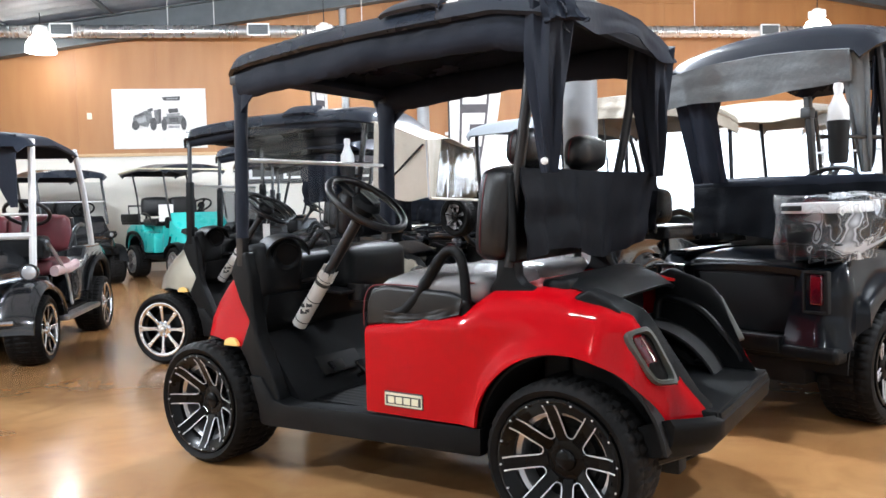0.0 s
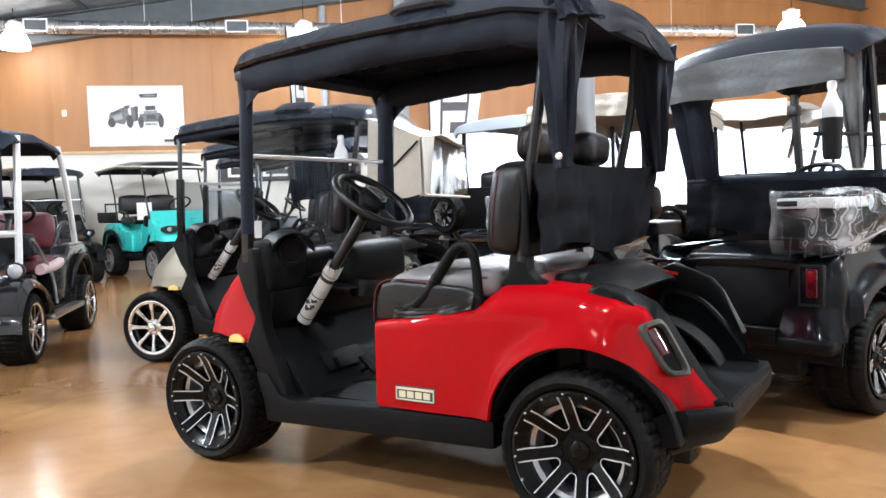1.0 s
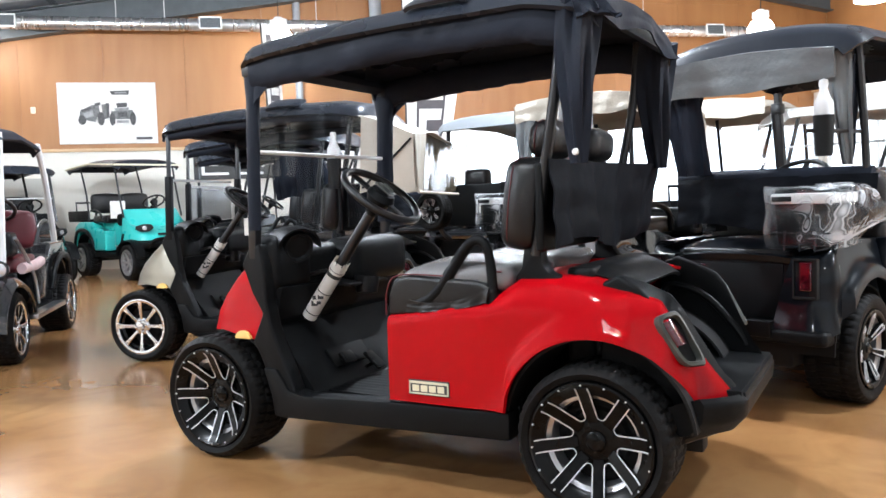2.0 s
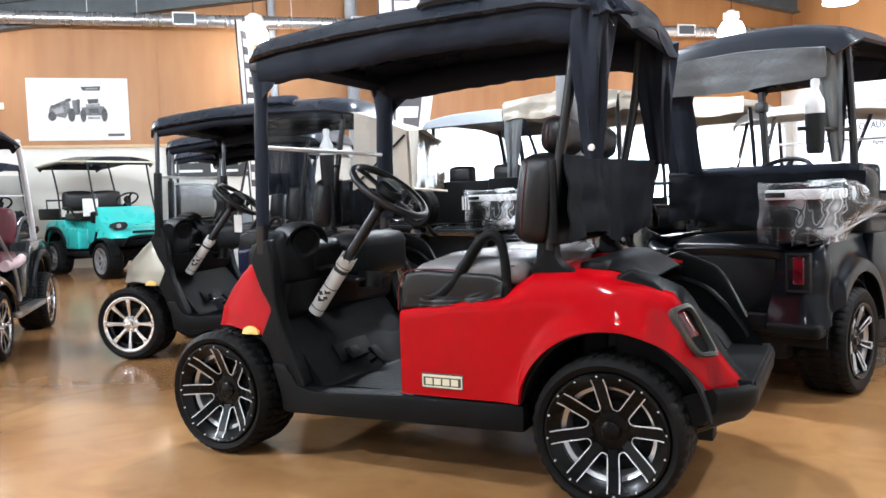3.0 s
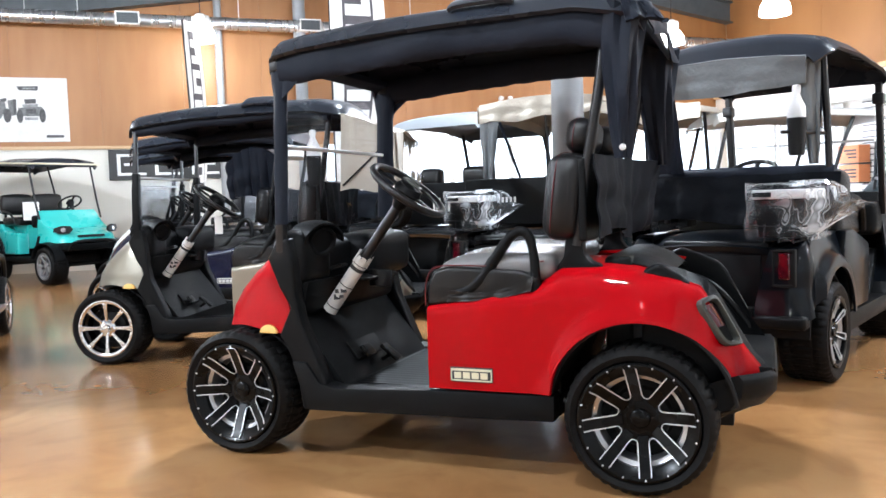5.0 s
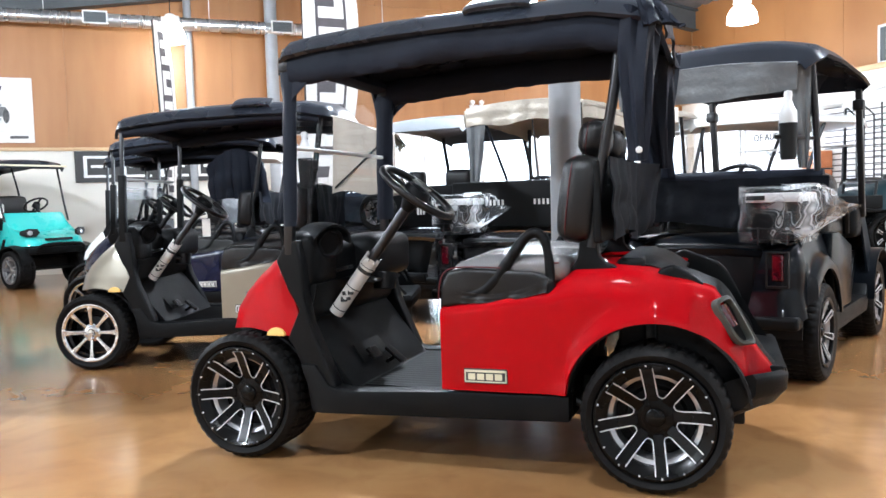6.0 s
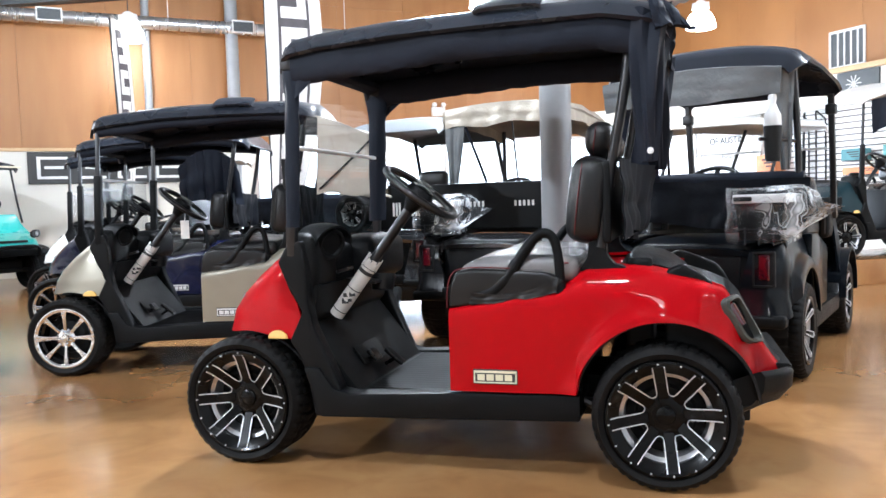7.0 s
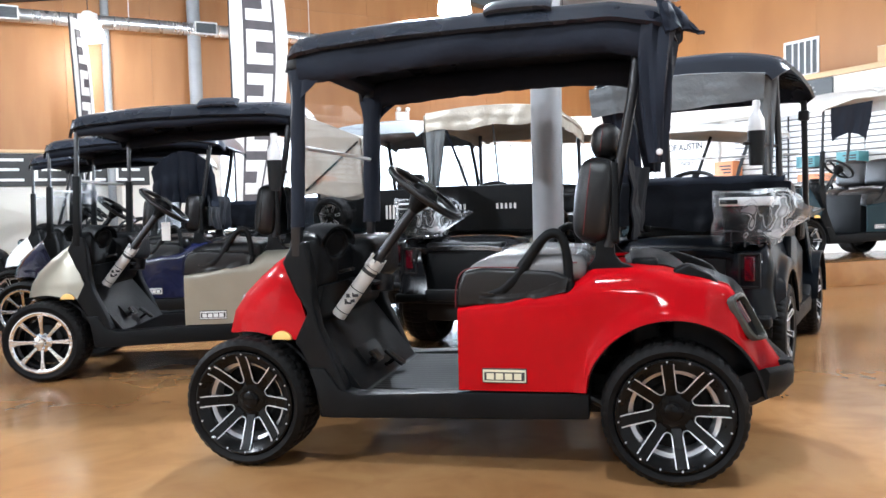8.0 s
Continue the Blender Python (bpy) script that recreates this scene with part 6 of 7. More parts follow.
def wrapped_cooler(m):
    """A small cool box on a wire bracket, still in clear plastic film."""
    t = thing("cool_box", "small dark cool box wrapped in clear crinkled plastic film", "cool box", m)
    b = part("body", prism([(-0.105, 0.0), (0.105, 0.0), (0.125, 0.20), (-0.125, 0.20)], -0.16, 0.16, 0.012, 2), PLASTIC, t)
    l = part("lid", span(-0.134, 0.134, -0.174, 0.174, 0.195, 0.242, 0.010, 2), FRAME_WHITE, t, "pale lid")
    part("grip", span(-0.128, -0.035, -0.180, -0.168, 0.206, 0.230, 0.004), DARK, l)
    part("bracket", join(*[tube([(x, -0.165, 0.07), (x, -0.175, -0.02), (x, 0.165, -0.02), (x, 0.175, 0.07)], 0.005, 6) for x in (-0.07, 0.0, 0.07)], tube([(-0.13, -0.175, 0.06), (0.13, -0.175, 0.06), (0.13, 0.175, 0.06), (-0.13, 0.175, 0.06)], 0.005, 6, True)), STEEL_BLACK, t)
    def film(u, v):
        a = 2 * math.pi * u
        q = Vector((math.copysign(abs(math.cos(a)) ** 0.35, math.cos(a)), math.copysign(abs(math.sin(a)) ** 0.35, math.sin(a)), 0))
        k = 1.0 if v < 0.8 else 1 - ((v - 0.8) / 0.2) ** 1.5
        s = 0.014 * noise.noise(Vector((q.x * 4, q.y * 4, v * 4))) + 0.009 * noise.noise(Vector((q.x * 11, q.y * 11, v * 9)))
        s *= 1 + 0.9 * max(0.0, math.cos(a))
        tail = 0.17 * max(0, math.cos(a)) ** 5 * max(0.0, 1 - abs(v - 0.5) / 0.42) * (1 + 0.8 * noise.noise(Vector((3 * v, 7 * math.sin(a), 2))))
        return Vector(((q.x * (0.162 + s + tail) - 0.012) * k, q.y * (0.187 + s) * k, -0.01 + 0.28 * min(1, v / 0.8) + s))
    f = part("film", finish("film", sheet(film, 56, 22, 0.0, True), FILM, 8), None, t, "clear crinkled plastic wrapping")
    f.visible_shadow = False
    return t


dark_m = at(0.252, 1.575, -107.8)
dark = sedan_cart("graphite grey golf cart with black canopy and faded cloth curtain", dark_m, GREY)
wrapped_cooler(dark_m @ Matrix.Translation((0.27, 0.37, 0.795)) @ Matrix.Rotation(radians(90), 4, "Z") @ Matrix.Scale(1.0, 4))
sand_bottle(dark, 0.24, 0.40, 1.21)
part("bottle_bracket", tube([(-0.06, 0.46, 1.33), (0.08, 0.43, 1.33), (0.21, 0.40, 1.33)], 0.010, 8, curve=3), STEEL_BLACK, dark)
blk_m = at(-1.22, 2.49, -100)
blk = sedan_cart("black golf cart with beige cloth canopy beside the grey column", blk_m, BLACK, canopy=False)


def beige_canopy(t):
    """Short beige cloth roof with a hanging valance, corner drapes and a slotted board behind the seat."""
    zt = [(-1.50, 1.66), (-1.2, 1.72), (-0.6, 1.76), (-0.2, 1.745), (-0.12, 1.73)]
    part("roof", roof_shell(-1.50, -0.12, 0.50, zt, 0.05, 0.03), FABRIC_TAN, t, "sagging beige cloth roof")
    part("rear_valance", hung(lambda u: (-0.125, -0.47 + 0.94 * u, 1.765 + 0.03 * math.sin(math.pi * u)), lambda u: (-0.105, -0.46 + 0.92 * u, 1.615 + 0.03 * u + 0.012 * math.sin(13 * u)), 48, 10, 0.010, 2.6, 0.7, across=Vector((1, 0, 0))), FABRIC_TAN, t, "beige cloth valance")
    for sgn in (1, -1):
        part("side_valance", hung(lambda u: (-1.46 + 1.34 * u, -0.485 * sgn, interp(-1.46 + 1.34 * u, zt) + 0.02), lambda u: (-1.46 + 1.34 * u, -0.49 * sgn, interp(-1.46 + 1.34 * u, zt) - 0.11), 36, 6, 0.008, 4, 0.3 + sgn), FABRIC_TAN, t)
        part("rear_strut", tube([(-0.17, -0.45 * sgn, 0.84), (-0.17, -0.455 * sgn, 1.3), (-0.15, -0.45 * sgn, 1.74)], 0.018, 8, curve=4), STEEL_BLACK, t)
        part("front_strut", tube([(-1.42, -0.46 * sgn, 0.86), (-1.38, -0.465 * sgn, 1.2), (-1.36, -0.46 * sgn, 1.68)], 0.018, 8, curve=4), STEEL_BLACK, t)
    part("corner_drape", hung(lambda u: (-0.12, -0.47 + 0.17 * u, 1.64), lambda u: (-0.10, -0.43 + 0.07 * u, 1.19), 14, 14, 0.012, 1.6, 0.8, across=Vector((1, 0, 0))), FABRIC_GREY, t, "gathered grey cloth at the rear corner")
    part("hanging_strap", tube([(-0.13, -0.30, 1.62), (-0.12, -0.21, 1.40), (-0.12, -0.13, 1.19)], 0.022, 8, flat=0.4, curve=4), FABRIC, t)
    part("thin_post", tube([(-0.14, 0.12, 1.19), (-0.14, 0.08, 1.66)], 0.007, 6), STEEL_BLACK, t)
    brd = part("slotted_board", span(0.030, 0.055, -0.52, 0.52, 0.84, 1.185, 0.012, 3), PLASTIC, t, "black board with white strips for light through its slots")
    # white strips stand in for the brightness seen through the slots
    for y in [-0.235 + 0.034 * k for k in range(5)] + [0.16 + 0.034 * k for k in range(5)]:
        part("backlit_slot", span(0.053, 0.060, y, y + 0.016, 1.005, 1.045), PAPER, brd)


beige_canopy(blk)
wrapped_cooler(blk_m @ Matrix.Translation((0.16, -0.38, 0.82)) @ Matrix.Rotation(radians(90), 4, "Z"))

teal = plain_cart("bright teal lifted golf cart with black roof and knobbly tyres", at(-10.55, 6.06, 165), TEAL, "plain", 0.27, 0.08, roof_z=1.80, tubes=0.015)
part("paper_sheet", span(-0.90, -0.895, 0.20, 0.44, 0.93, 1.20), PAPER, teal, "white sheet of paper on the seat side")
part("roof_edge", tube([(-1.345, -0.535, 1.748), (-1.345, 0.535, 1.748), (-0.4, 0.548, 1.80), (0.545, 0.535, 1.748), (0.545, -0.535, 1.748), (-0.4, -0.548, 1.80)], 0.014, 8, True), CREAM, teal, "pale roof edge trim")
black_left = plain_cart("black lifted golf cart with windshield near the pale wall", at(-11.7, 4.72, 163), BLACK, "plain", 0.27, 0.06, windshield=TINTED, roof_z=1.73)


def vintage_cart(m):
    """Black cart in an old-car manner with maroon seats and silver struts."""
    t = plain_cart("black vintage-style golf cart with maroon seats and silver struts", m, BLACK, "chrome", 0.25, 0.0, roof=FABRIC, seat=MAROON, struts=GREY_STRUT, front="vintage", rear="seat", roof_z=1.66, roof_half=0.50, roof_x=(-1.72, -0.36), tubes=0.026, front_strut=[(-1.64, 0.70), (-1.59, 1.1), (-1.53, 1.64)], rear_strut=[(0.04, 0.70), (-0.06, 1.0), (-0.22, 1.36), (-0.42, 1.63)], seat_shift=(-0.40, -0.17))
    part("hood", sheet(lambda u, v: Vector((-1.95 + 0.62 * u, 0.30 * (0.55 + 0.45 * u) * math.cos(math.pi * v) * 1.3, 0.46 + (0.34 + 0.08 * u) * math.sin(math.pi * v) ** 0.6)), 16, 20, 0.015), BLACK, t)
    part("radiator", join(box((0.04, 0.40, 0.36), (-1.95, 0, 0.60), 0.015), *[box((0.02, 0.012, 0.30), (-1.975, -0.15 + 0.05 * k, 0.60)) for k in range(7)]), CHROME, t)
    for sgn in (1, -1):
        part("front_mudguard", sheet(lambda u, v: Vector((-1.665 - 0.36 * math.cos(math.pi * (0.02 + 0.98 * u)) * (1.0 if u < 0.6 else 1 + (u - 0.6) * 0.6), (-0.33 - 0.245 * v) * sgn, 0.20 + 0.40 * math.sin(math.pi * min(1, 0.05 + 0.9 * u)) * (1 - 0.12 * (2 * v - 1) ** 4))), 26, 10, 0.015), BLACK, t, "rounded glossy black mudguard")
        h = part("headlight", moved(revolve([(0.0, 0.12), (0.05, 0.10), (0.078, 0.03), (0.082, -0.02), (0.074, -0.028)], 24), Matrix.Translation((-1.72, -0.47 * sgn, 0.67)) @ Matrix.Rotation(radians(-90), 4, "Z") @ Matrix.Scale(0.78, 4)), BLACK, t)
        part("lens", moved(revolve([(0.0, -0.045), (0.05, -0.036), (0.075, -0.02)], 24), Matrix.Translation((-1.72, -0.47 * sgn, 0.67)) @ Matrix.Rotation(radians(-90), 4, "Z") @ Matrix.Scale(0.78, 4)), LENS_CLEAR, h)
        part("side_board", span(-1.32, -0.36, -0.56 * sgn - 0.05, -0.56 * sgn + 0.05, 0.26, 0.30, 0.01), ALU, t)
        part("side_trim", tube([(-1.40, -0.50 * sgn, 0.88), (-1.15, -0.51 * sgn, 0.72), (-0.95, -0.51 * sgn, 0.56), (-0.86, -0.51 * sgn, 0.34)], 0.014, 8, curve=5), ALU, t)
    part("front_bumper", join(tube([(-2.12, -0.48, 0.36), (-2.16, 0, 0.36), (-2.12, 0.48, 0.36)], 0.035, 10, flat=0.6, curve=5)), CHROME, t)
    part("windshield_frame", join(tube([(-1.61, -0.47, 0.93), (-1.61, 0.47, 0.93)], 0.026, 8), tube([(-1.59, -0.47, 1.09), (-1.59, 0.47, 1.09)], 0.010, 8)), GREY_STRUT, t)
    part("cushion_edge", tube([(-1.22, -0.49, 0.64), (-0.80, -0.49, 0.64), (-0.62, -0.49, 0.66)], 0.035, 10, flat=1.2), PINK_TRIM, t)
    part("hanging_cloth", hung(lambda u: (-1.68 + 0.05 * u, -0.42 + 0.34 * u, 1.66), lambda u: (-1.63 + 0.03 * u, -0.39 + 0.06 * u, 1.14), 14, 12, 0.012, 1.5, 0.3), FABRIC, t, "loose black cloth hanging from the roof")
    return t


vintage = vintage_cart(at(-6.10, 1.29, 133.4))


def bag_cover(m):
    """Tan cloth cover that hangs behind a cart roof over its bag well, with a clear rear window."""
    t = thing("bag_cover", "tan cloth bag cover with clear window behind the silver cart", "cart cover", m)
    def edge_top(u):
        return 1.61 - 0.13 * u
    for sgn in (1, -1):
        part("side_panel", hung(lambda u: (0.0 + 0.34 * u, (-0.54 - 0.01 * u) * sgn, edge_top(u)), lambda u: (-0.02 + 0.37 * u, (-0.56 - 0.01 * u) * sgn, 1.115 + 0.015 * math.sin(7 * u)), 16, 14, 0.006, 1.2, 0.6 * sgn), FABRIC_TAN, t, "tan cloth side")
        part("strap", tube([(0.33, -0.568 * sgn, 1.45), (0.17, -0.572 * sgn, 1.30), (0.0, -0.57 * sgn, 1.15)], 0.007, 6), DARK, t)
    part("top_panel", sheet(lambda u, v: Vector((-0.02 + 0.37 * u, -0.545 + 1.09 * v, edge_top(u) + 0.03 * (1 - (2 * v - 1) ** 2) + 0.01 * math.sin(9 * v + 4 * u))), 10, 20, 0.004), FABRIC_TAN, t)
    part("rear_panel", hung(lambda u: (0.345, -0.55 + 0.28 * u, 1.48 + 0.02 * u), lambda u: (0.36, -0.56 + 0.10 * u, 1.115), 14, 12, 0.006, 1.0, 0.4, across=Vector((1, 0, 0))), FABRIC_TAN, t)
    c = part("clear_window", hung(lambda u: (0.348, -0.28 + 0.82 * u, 1.50 - 0.05 * u), lambda u: (0.363, -0.46 + 1.0 * u, 1.115), 30, 14, 0.004, 2.0, 1.3, across=Vector((1, 0, 0))), TAN_FILM, t, "crinkled clear plastic window")
    c.visible_shadow = False
    part("hem", tube([(0.37, -0.57, 1.115), (0.37, 0.55, 1.10)], 0.010, 6), FABRIC_TAN, t)
    return t


bag_cover(at(-2.24, 1.772, 15.6))

# next carts of the rear row
third_m = at(-2.32, 3.50, -100)
third = sedan_cart("black golf cart with grey roof behind the silver cart", third_m, BLACK, canopy=False)
part("roof", roof_shell(-1.35, 0.10, 0.52, [(-1.35, 1.70), (-0.9, 1.76), (-0.3, 1.775), (0.10, 1.72)], 0.06, 0.04), ROOF_GREY, third, "moulded grey canopy roof")
for sgn in (1, -1):
    part("front_strut", tube([(-1.42, -0.47 * sgn, 0.88), (-1.34, -0.48 * sgn, 1.3), (-1.18, -0.46 * sgn, 1.72)], 0.020, 8, curve=4), STEEL_BLACK, third)
    part("rear_strut", tube([(-0.13, -0.47 * sgn, 0.84), (-0.08, -0.48 * sgn, 1.4), (-0.02, -0.44 * sgn, 1.73)], 0.020, 8, curve=4), STEEL_BLACK, third)
board = part("slotted_board", span(0.17, 0.195, -0.52, 0.52, 0.82, 1.19, 0.012, 3), PLASTIC, third, "black board with tall white strips for light through slots")
# light from behind the board, put on as pale strips
for y in [0.175 + 0.034 * k for k in range(4)] + [0.02 + 0.03 * k for k in range(3)]:
    part("backlit_slot", span(0.193, 0.200, y, y + 0.017, 0.935, 1.055), PAPER, board)
for y in (-0.40, 0.10):
    part("headrest", cushion(-0.30, -0.18, y, y + 0.25, 1.17, 1.33, 0.04, 0.01), VINYL, third)
spare = wheel_set("dark", 0.27, 0.16)
spare_wheel = part("spare_wheel", spare["wheel"], None, third, "spare wheel on the tail", Matrix.Translation((0.66, -0.12, 0.97)) @ Matrix.Rotation(radians(90), 4, "Z") @ Matrix.Scale(0.62, 4))
for k in ("tyre", "barrel", "drum", "trim"):
    part(k, spare[k], None, spare_wheel)
for a in spare["turns"]:
    part("spoke", spare["spoke"], None, spare_wheel, "", Matrix.Rotation(-a, 4, "Y"))
part("spare_arm", tube([(0.40, -0.12, 0.72), (0.52, -0.12, 0.80), (0.56, -0.12, 0.97)], 0.022, 8, curve=3), STEEL_BLACK, third)
fourth = sedan_cart("black golf cart without a roof behind the navy cart", at(-3.45, 4.55, -100), BLACK, canopy=False)
fifth = sedan_cart("black golf cart without a roof near the shop window", at(-4.6, 5.65, -100), BLACK, canopy=False)
far_beige = plain_cart("black golf cart with beige cloth roof near the shop window", at(-0.62, 5.55, -98), BLACK, "plain", 0.27, roof=FABRIC_TAN, roof_z=1.90, roof_x=(-1.3, 0.62), roof_half=0.56)
part("rear_valance", hung(lambda u: (0.62, -0.55 + 1.10 * u, 1.90), lambda u: (0.63, -0.55 + 1.10 * u, 1.74 + 0.012 * math.sin(15 * u)), 40, 6, 0.010, 3, 0.2, across=Vector((1, 0, 0))), FABRIC_TAN, far_beige, "beige cloth valance")

white_right = rxv("dark green golf cart with white roof beside the slat wall", DEEP_GREEN, at(3.11, 7.69, 30, 0.28), "dark", ztab=[(-1.47, 1.78), (-1.0, 1.92), (-0.5, 1.97), (0.03, 1.87)], windshield=None, r=0.25, roof_mat=ROOF_WHITE, badge=True)
part("hanging_cloth", hung(lambda u: (-1.28 + 0.62 * u, -0.46, 1.78 + 0.10 * u), lambda u: (-1.22 + 0.50 * u, -0.42, 1.40 + 0.10 * math.sin(3 * u)), 20, 12, 0.014, 2.0, 0.6), FABRIC, white_right, "loose black cloth hanging under the roof")
solo("display_platform", span(-2.05, 0.6, -0.7, 0.7, 0.0, 0.28, 0.01), FLOOR, "low tan display platform under the dark green cart", "platform", at(3.11, 7.69, 30))
white_mid = plain_cart("dark green golf cart with white roof beyond the graphite cart", at(1.0, 6.35, 22), DEEP_GREEN, "plain", 0.27, roof=ROOF_WHITE, roof_z=1.82, windshield=CLEAR)
back_black = plain_cart("black golf cart with cream roof by the pale wall", at(-6.2, 6.6, 24), BLACK, "plain", 0.27, roof=ROOF_WHITE, roof_z=1.78)


# ---- things on the walls ----
def on_wall(u0, u1, z0, z1, d0=0.0, d1=0.02):
    return span(u0, u1, WALL_V - 0.014 - d1, WALL_V - 0.014 - d0, z0, z1, 0.003, 1)


post = thing("poster", "white poster with grey picture of two buggies", "poster", ROOM)
part("board", on_wall(-4.59, -3.14, 2.10, 3.05), PAPER, post)


def flat_shape(pts, d):
    """A flat printed patch on the poster, given in u and z."""
    return prism(pts, WALL_V - 0.0395 - d, WALL_V - 0.0365 - d)


def print_patch(pts, d):
    """A patch of the printed picture; pts in hundredths of the poster's width and height from its upper left corner."""
    return flat_shape([(-4.59 + 0.0145 * x, 3.05 - 0.0095 * y) for x, y in pts], d)


def print_tyre(x, y, a, b, d):
    return moved(revolve([(0.0, 0.0), (1.0, 0.0), (1.0, 0.003), (0.0, 0.003)], 20), Matrix.Translation((-4.59 + 0.0145 * x, WALL_V - 0.0395 - d, 3.05 - 0.0095 * y)) @ Matrix.Diagonal((0.0145 * a, 1, 0.0095 * b, 1)))


POSTER_MID = mat("mid_grey_print", (0.20, 0.20, 0.20), (0.10, 0.10, 0.10), 0.7, scale=22)
body_bits = [print_patch([(22, 46), (34, 37), (41, 35), (42, 48), (37, 64), (27, 61), (21, 58)], 0.0), print_patch([(53, 47), (75, 45), (78, 54), (74, 60), (54, 60)], 0.0), print_patch([(44, 36), (51, 34), (52, 58), (45, 60)], 0.0)]
for bit in body_bits:
    part("printed_body", bit, POSTER_MID, post)
dark_bits = [print_tyre(24, 61, 4.0, 7.5, 0.004), print_tyre(43, 59, 3.6, 11, 0.004), print_tyre(54.5, 60, 2.9, 10.5, 0.004), print_tyre(75.5, 59, 3.0, 11, 0.004),
             print_patch([(23, 44), (33, 40), (34, 43), (24, 48)], 0.004), print_patch([(37, 34), (43, 32), (43, 37), (38, 38)], 0.004), print_patch([(49, 34), (52, 34), (51, 57), (49, 57)], 0.004),
             print_patch([(59, 34), (70, 33), (70, 40), (60, 41)], 0.004), print_patch([(60, 49), (70, 49), (69, 56), (62, 56)], 0.004), print_patch([(53, 14), (73, 13), (72, 20), (55, 20)], 0.004)]
for bit in dark_bits:
    part("printed_patch", bit, INK_GREY, post)
pale_bits = [print_patch([(25, 50), (35, 45), (36, 55), (27, 58)], 0.006), print_patch([(57, 42), (72, 41), (71, 46), (58, 47)], 0.006), print_patch([(58, 16), (70, 15.5), (70, 17.5), (58, 18)], 0.006), print_patch([(59, 62), (71, 62), (71, 66), (59, 66)], 0.006)]
for bit in pale_bits:
    part("pale_patch", bit, POSTER_GREY, post)
part("caption", span(-3.46, -3.22, WALL_V - 0.039, WALL_V - 0.0355, 2.16, 2.20), INK_GREY, post)

logo = thing("wall_sign", "long black sign with plain white outlined blocks", "sign", ROOM)
part("board", on_wall(-2.62, -0.35, 1.50, 1.97, 0.0, 0.03), INK, logo)
for k in range(4):
    a = -2.50 + 0.55 * k
    for x0, x1, z0, z1 in ((a, a + 0.42, 1.86, 1.90), (a, a + 0.42, 1.57, 1.61), (a, a + 0.05, 1.61, 1.86), (a + 0.1, a + 0.36, 1.72, 1.76)):
        part("block", span(x0, x1, WALL_V - 0.048, WALL_V - 0.0435, z0, z1), FRAME_WHITE, logo)


def feather_flag(u, v, z0, z1, w, lean, label, spin=0.0):
    """A tall feather banner on a curved pole, plain blocks for its marks."""
    t = thing("feather_flag", label, "flag", ROOM @ Matrix.Translation((u, v, 0)) @ Matrix.Rotation(radians(spin), 4, "Z"))
    h = z1 - z0
    def cloth(a, b):
        z = z0 + h * b
        k = math.sin(math.pi * min(1, 0.15 + 0.5 * b)) if b < 0.9 else math.sin(math.pi * 0.6) * (1 - ((b - 0.9) / 0.1) ** 2 * 0.6)
        return Vector((lean * (z - z0) + w * (a - 0.0) * k, 0.015 * math.sin(5 * b + 3 * a), z))
    c = part("cloth", sheet(cloth, 10, 40, 0.003), PAPER, t, "white cloth with dark band")
    def band(a, b):
        p = cloth(0.22 + 0.56 * a, 0.04 + 0.9 * b)
        return p - Vector((0, 0.006, 0))
    part("band", sheet(band, 6, 40, 0.002), FLAG_GREY, c)
    bl = []
    for k in range(5):
        b0 = 0.08 + 0.17 * k
        bl.append(sheet(lambda a, b: cloth(0.27 + 0.46 * a, b0 + 0.045 * b) - Vector((0, 0.011, 0)), 3, 3, 0.002))
        bl.append(sheet(lambda a, b: cloth(0.27 + 0.46 * a, b0 + 0.09 + 0.045 * b) - Vector((0, 0.011, 0)), 3, 3, 0.002))
        bl.append(sheet(lambda a, b: cloth((0.27 if k % 2 else 0.57) + 0.16 * a, b0 + 0.135 * b) - Vector((0, 0.012, 0)), 3, 3, 0.002))
    for b in bl:
        part("block", b, PAPER, c)
    part("pole", tube([(lean * (0 - z0), 0.01, 0.0), (lean * 0.4 * h, 0.01, z0 + 0.4 * h), (lean * h, 0.01, z1)], 0.014, 8), STEEL_BLACK, t)
    part("foot", span(-0.25 - lean * z0, 0.25 - lean * z0, -0.2, 0.2, 0.0, 0.02, 0.005), STEEL_BLACK, t)


feather_flag(-1.36, 9.6, 1.2, 3.75, 0.30, -0.05, "narrow white feather flag with dark blocks", 38)
feather_flag(0.60, 9.1, 1.0, 4.7, 0.85, 0.0, "tall white feather flag with dark band and blocks", 0)
solo("wall_stanchion", tube([(0.35, WALL_V - 0.35, 0), (0.35, WALL_V - 0.35, 4.9)], 0.10, 16), COLUMN_GREY, "galvanised grey wall column beside the flags", "column", ROOM, kind="structure")

# side wall: grille, picture, shelf goods and slat-board stock
def on_side(v0, v1, z0, z1, d0=0.03, d1=0.05, bevel=0.003):
    return span(WALL_U - d1, WALL_U - d0, v0, v1, z0, z1, bevel, 1)


gr = thing("air_grille", "white slatted return air grille on the plywood", "grille", ROOM)
part("frame", join(on_side(5.68, 6.32, 3.50, 3.54), on_side(5.68, 6.32, 2.95, 2.99), on_side(5.68, 5.72, 2.95, 3.54), on_side(6.28, 6.32, 2.95, 3.54)), FRAME_WHITE, gr)
part("backing", on_side(5.70, 6.30, 2.97, 3.52, 0.028, 0.034, 0.001), BEAM, gr)
for k in range(4):
    part("slat", on_side(5.80 + 0.115 * k, 5.83 + 0.115 * k, 2.98, 3.51, 0.032, 0.046), FRAME_WHITE, gr)
pic = thing("framed_picture", "dark picture with a pale wheel on the fascia", "picture", ROOM)
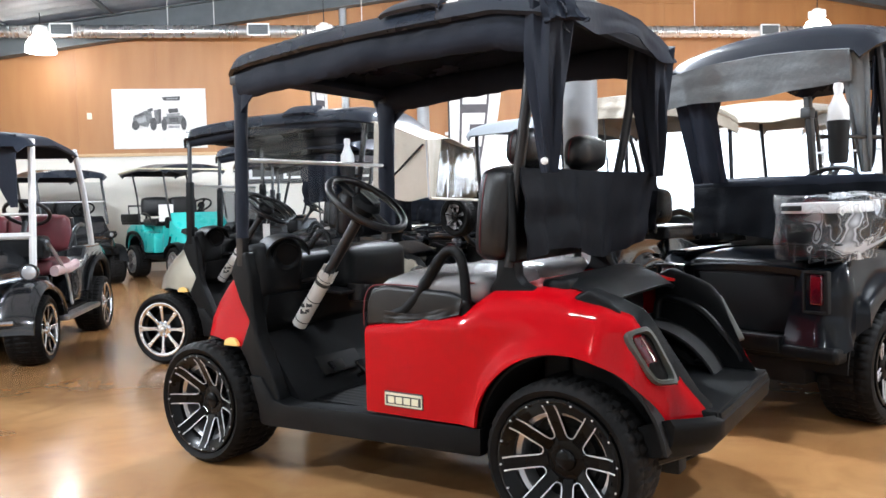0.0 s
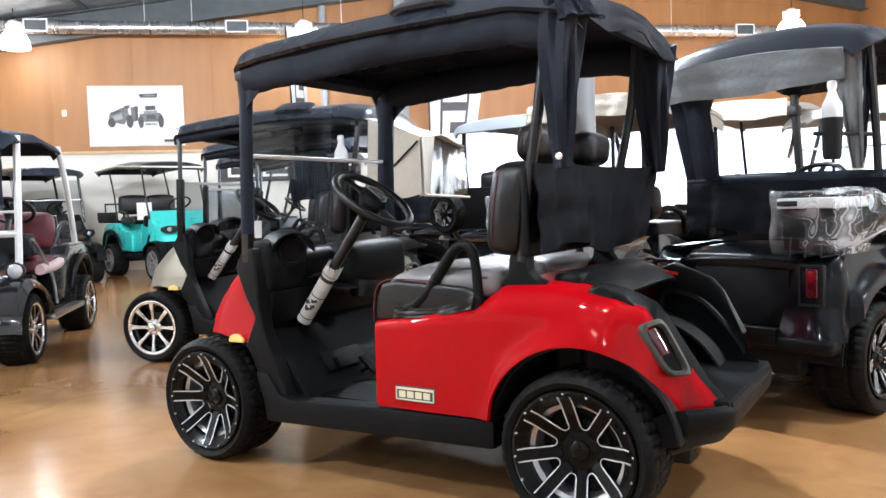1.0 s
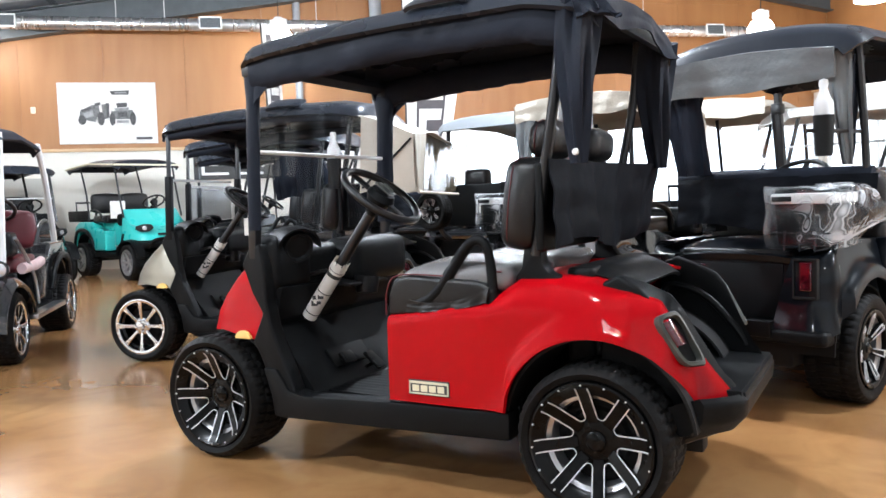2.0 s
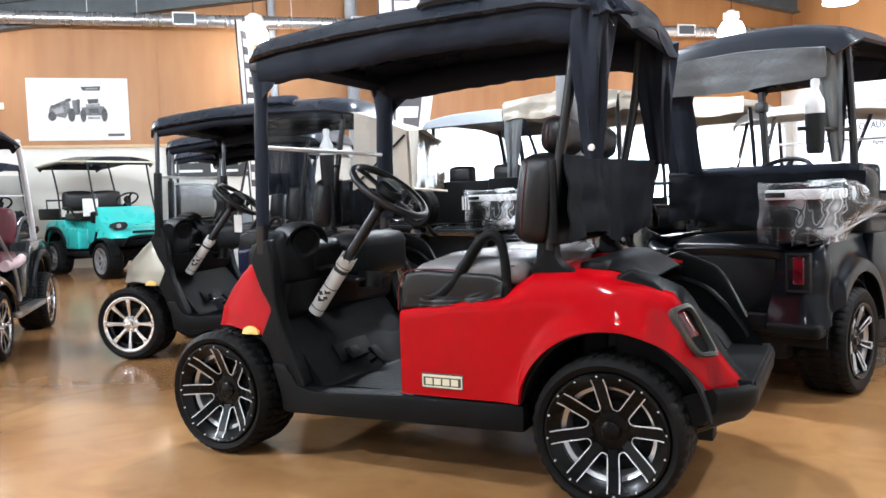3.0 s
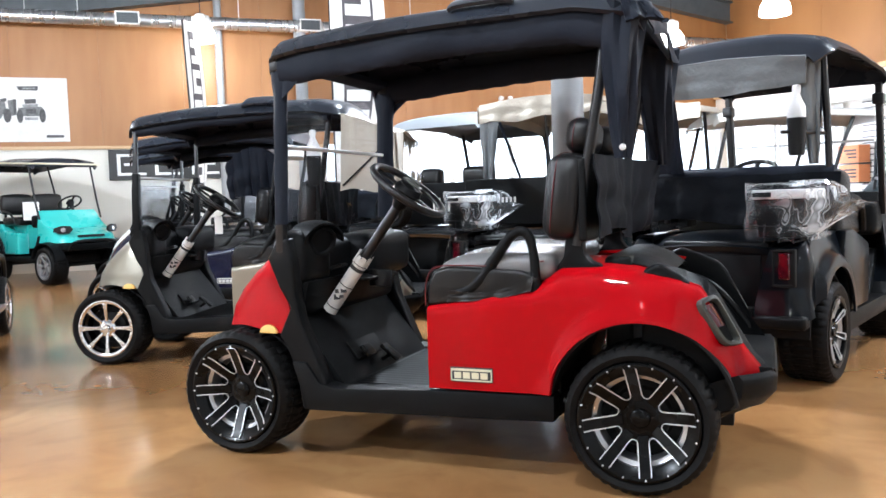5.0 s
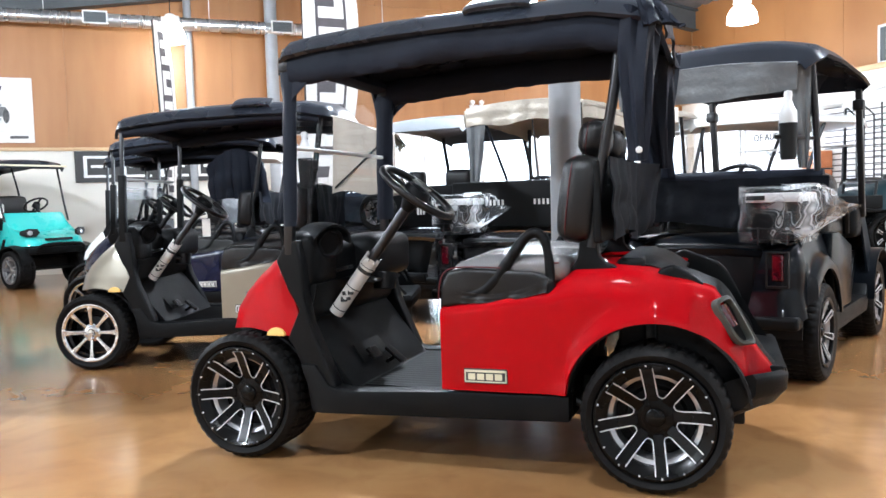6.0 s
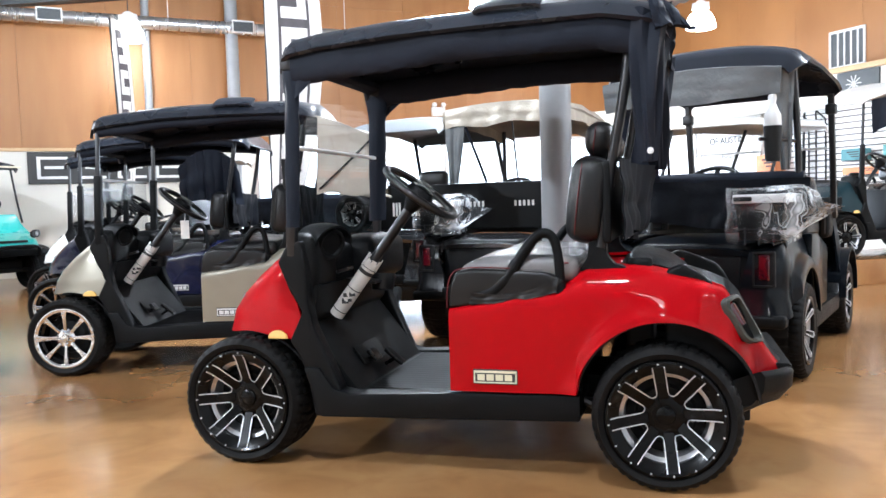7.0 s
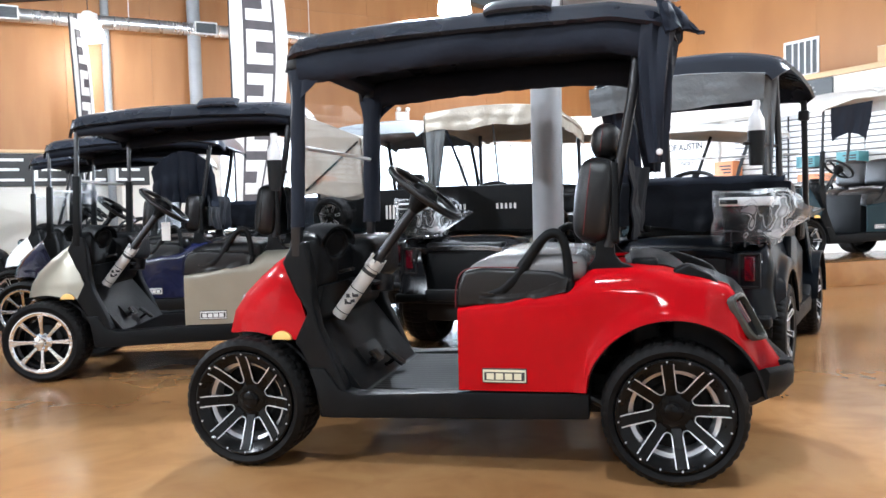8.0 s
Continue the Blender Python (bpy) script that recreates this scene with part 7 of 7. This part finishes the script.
part("board", span(WALL_U - 0.33, WALL_U - 0.30, 5.25, 5.95, 2.46, 2.83, 0.004), BEAM, pic)
part("star", join(*[moved(box((0.006, 0.26, 0.012)), Matrix.Translation((WALL_U - 0.335, 5.66, 2.64)) @ Matrix.Rotation(radians(36 * k), 4, "X")) for k in range(5)]), FRAME_WHITE, pic)
for k, (v, w, h) in enumerate(((4.55, 0.55, 0.22), (3.75, 0.7, 0.30), (2.7, 0.5, 0.18))):
    c = thing("carton", "plain tan carton lying on the ledge", "box", ROOM, "cartons on the ledge")
    part("body", span(WALL_U - 0.32, WALL_U - 0.06, v - w, v, LEDGE + 0.04, LEDGE + 0.04 + h, 0.008), WOOD_TRIM, c)
    part("flap", span(WALL_U - 0.325, WALL_U - 0.20, v - w - 0.004, v + 0.004, LEDGE + 0.04 + h, LEDGE + 0.045 + h, 0.002), CREAM, c)
stock = [(7.15, 7.56, 1.42, 1.70, ORANGE_BOX, "orange"), (7.15, 7.56, 1.11, 1.39, ORANGE_BOX, "orange"), (5.57, 5.90, 1.51, 1.68, BLUE_BOX, "dull teal"), (4.85, 5.21, 1.50, 1.70, BLUE_BOX, "dull teal"), (4.89, 5.88, 1.29, 1.40, ORANGE_BOX, "flat orange"), (3.4, 4.2, 1.3, 1.6, BLUE_BOX, "dull teal")]
for v0, v1, z0, z1, mm, word in stock:
    c = thing("carton", word + " boxed accessory displayed on the slat board", "box", ROOM, "boxes on the slat board")
    part("body", span(WALL_U - 0.30, WALL_U - 0.06, v0, v1, z0, z1, 0.006), mm, c)
    part("label_bars", join(*[span(WALL_U - 0.303, WALL_U - 0.299, v0 + 0.1 * (v1 - v0), v0 + (0.5 + 0.1 * k) * (v1 - v0), z0 + (0.25 + 0.2 * k) * (z1 - z0), z0 + (0.35 + 0.2 * k) * (z1 - z0)) for k in range(3)]), INK, c)
    part("shelf_arm", span(WALL_U - 0.30, WALL_U - 0.015, v0, v1, z0 - 0.02, z0 - 0.004, 0.003), STEEL_BLACK, c)
for v in (6.30, 6.62, 4.45):
    rk = thing("wall_rack", "black steel ladder-shaped parts rack on the slat board", "rack", ROOM, "racks on the slat board")
    for dv in (-0.07, 0.07):
        part("upright", tube([(WALL_U - 0.06, v + dv, 0.9), (WALL_U - 0.06, v + dv, 2.2), (WALL_U - 0.20, v + dv * 2.6, 2.38)], 0.014, 6), STEEL_BLACK, rk)
    for k in range(9):
        part("rung", tube([(WALL_U - 0.06, v - 0.07, 1.0 + 0.14 * k), (WALL_U - 0.06, v + 0.07, 1.0 + 0.14 * k)], 0.007, 6), STEEL_BLACK, rk)


def lettering(text, size, m, parent, material):
    """Raised letters in the built-in font, as a mesh."""
    cu = bpy.data.curves.new("letters", "FONT")
    cu.body, cu.size, cu.extrude, cu.align_x, cu.offset = text, size, 0.002, "CENTER", 0.018 * size
    ob = bpy.data.objects.new("letters", cu)
    me = bpy.data.meshes.new_from_object(ob)
    bpy.data.objects.remove(ob)
    me.materials.append(material)
    out = new("letters", me)
    out.parent, out.matrix_basis = parent, m
    return out


sg = thing("window_sign", "white sign lettered OF AUSTIN in grey capitals", "sign", ROOM)
part("board", on_side(7.85, 9.05, 1.60, 2.20, 0.064, 0.072), PAPER, sg)
FACE = Matrix.Rotation(radians(-90), 4, "Z") @ Matrix.Rotation(radians(90), 4, "X")
lettering("OF AUSTIN", 0.17, Matrix.Translation((WALL_U - 0.0735, 8.46, 1.98)) @ FACE, sg, INK)
lettering("• Parts •", 0.12, Matrix.Translation((WALL_U - 0.0735, 8.46, 1.70)) @ FACE, sg, INK)
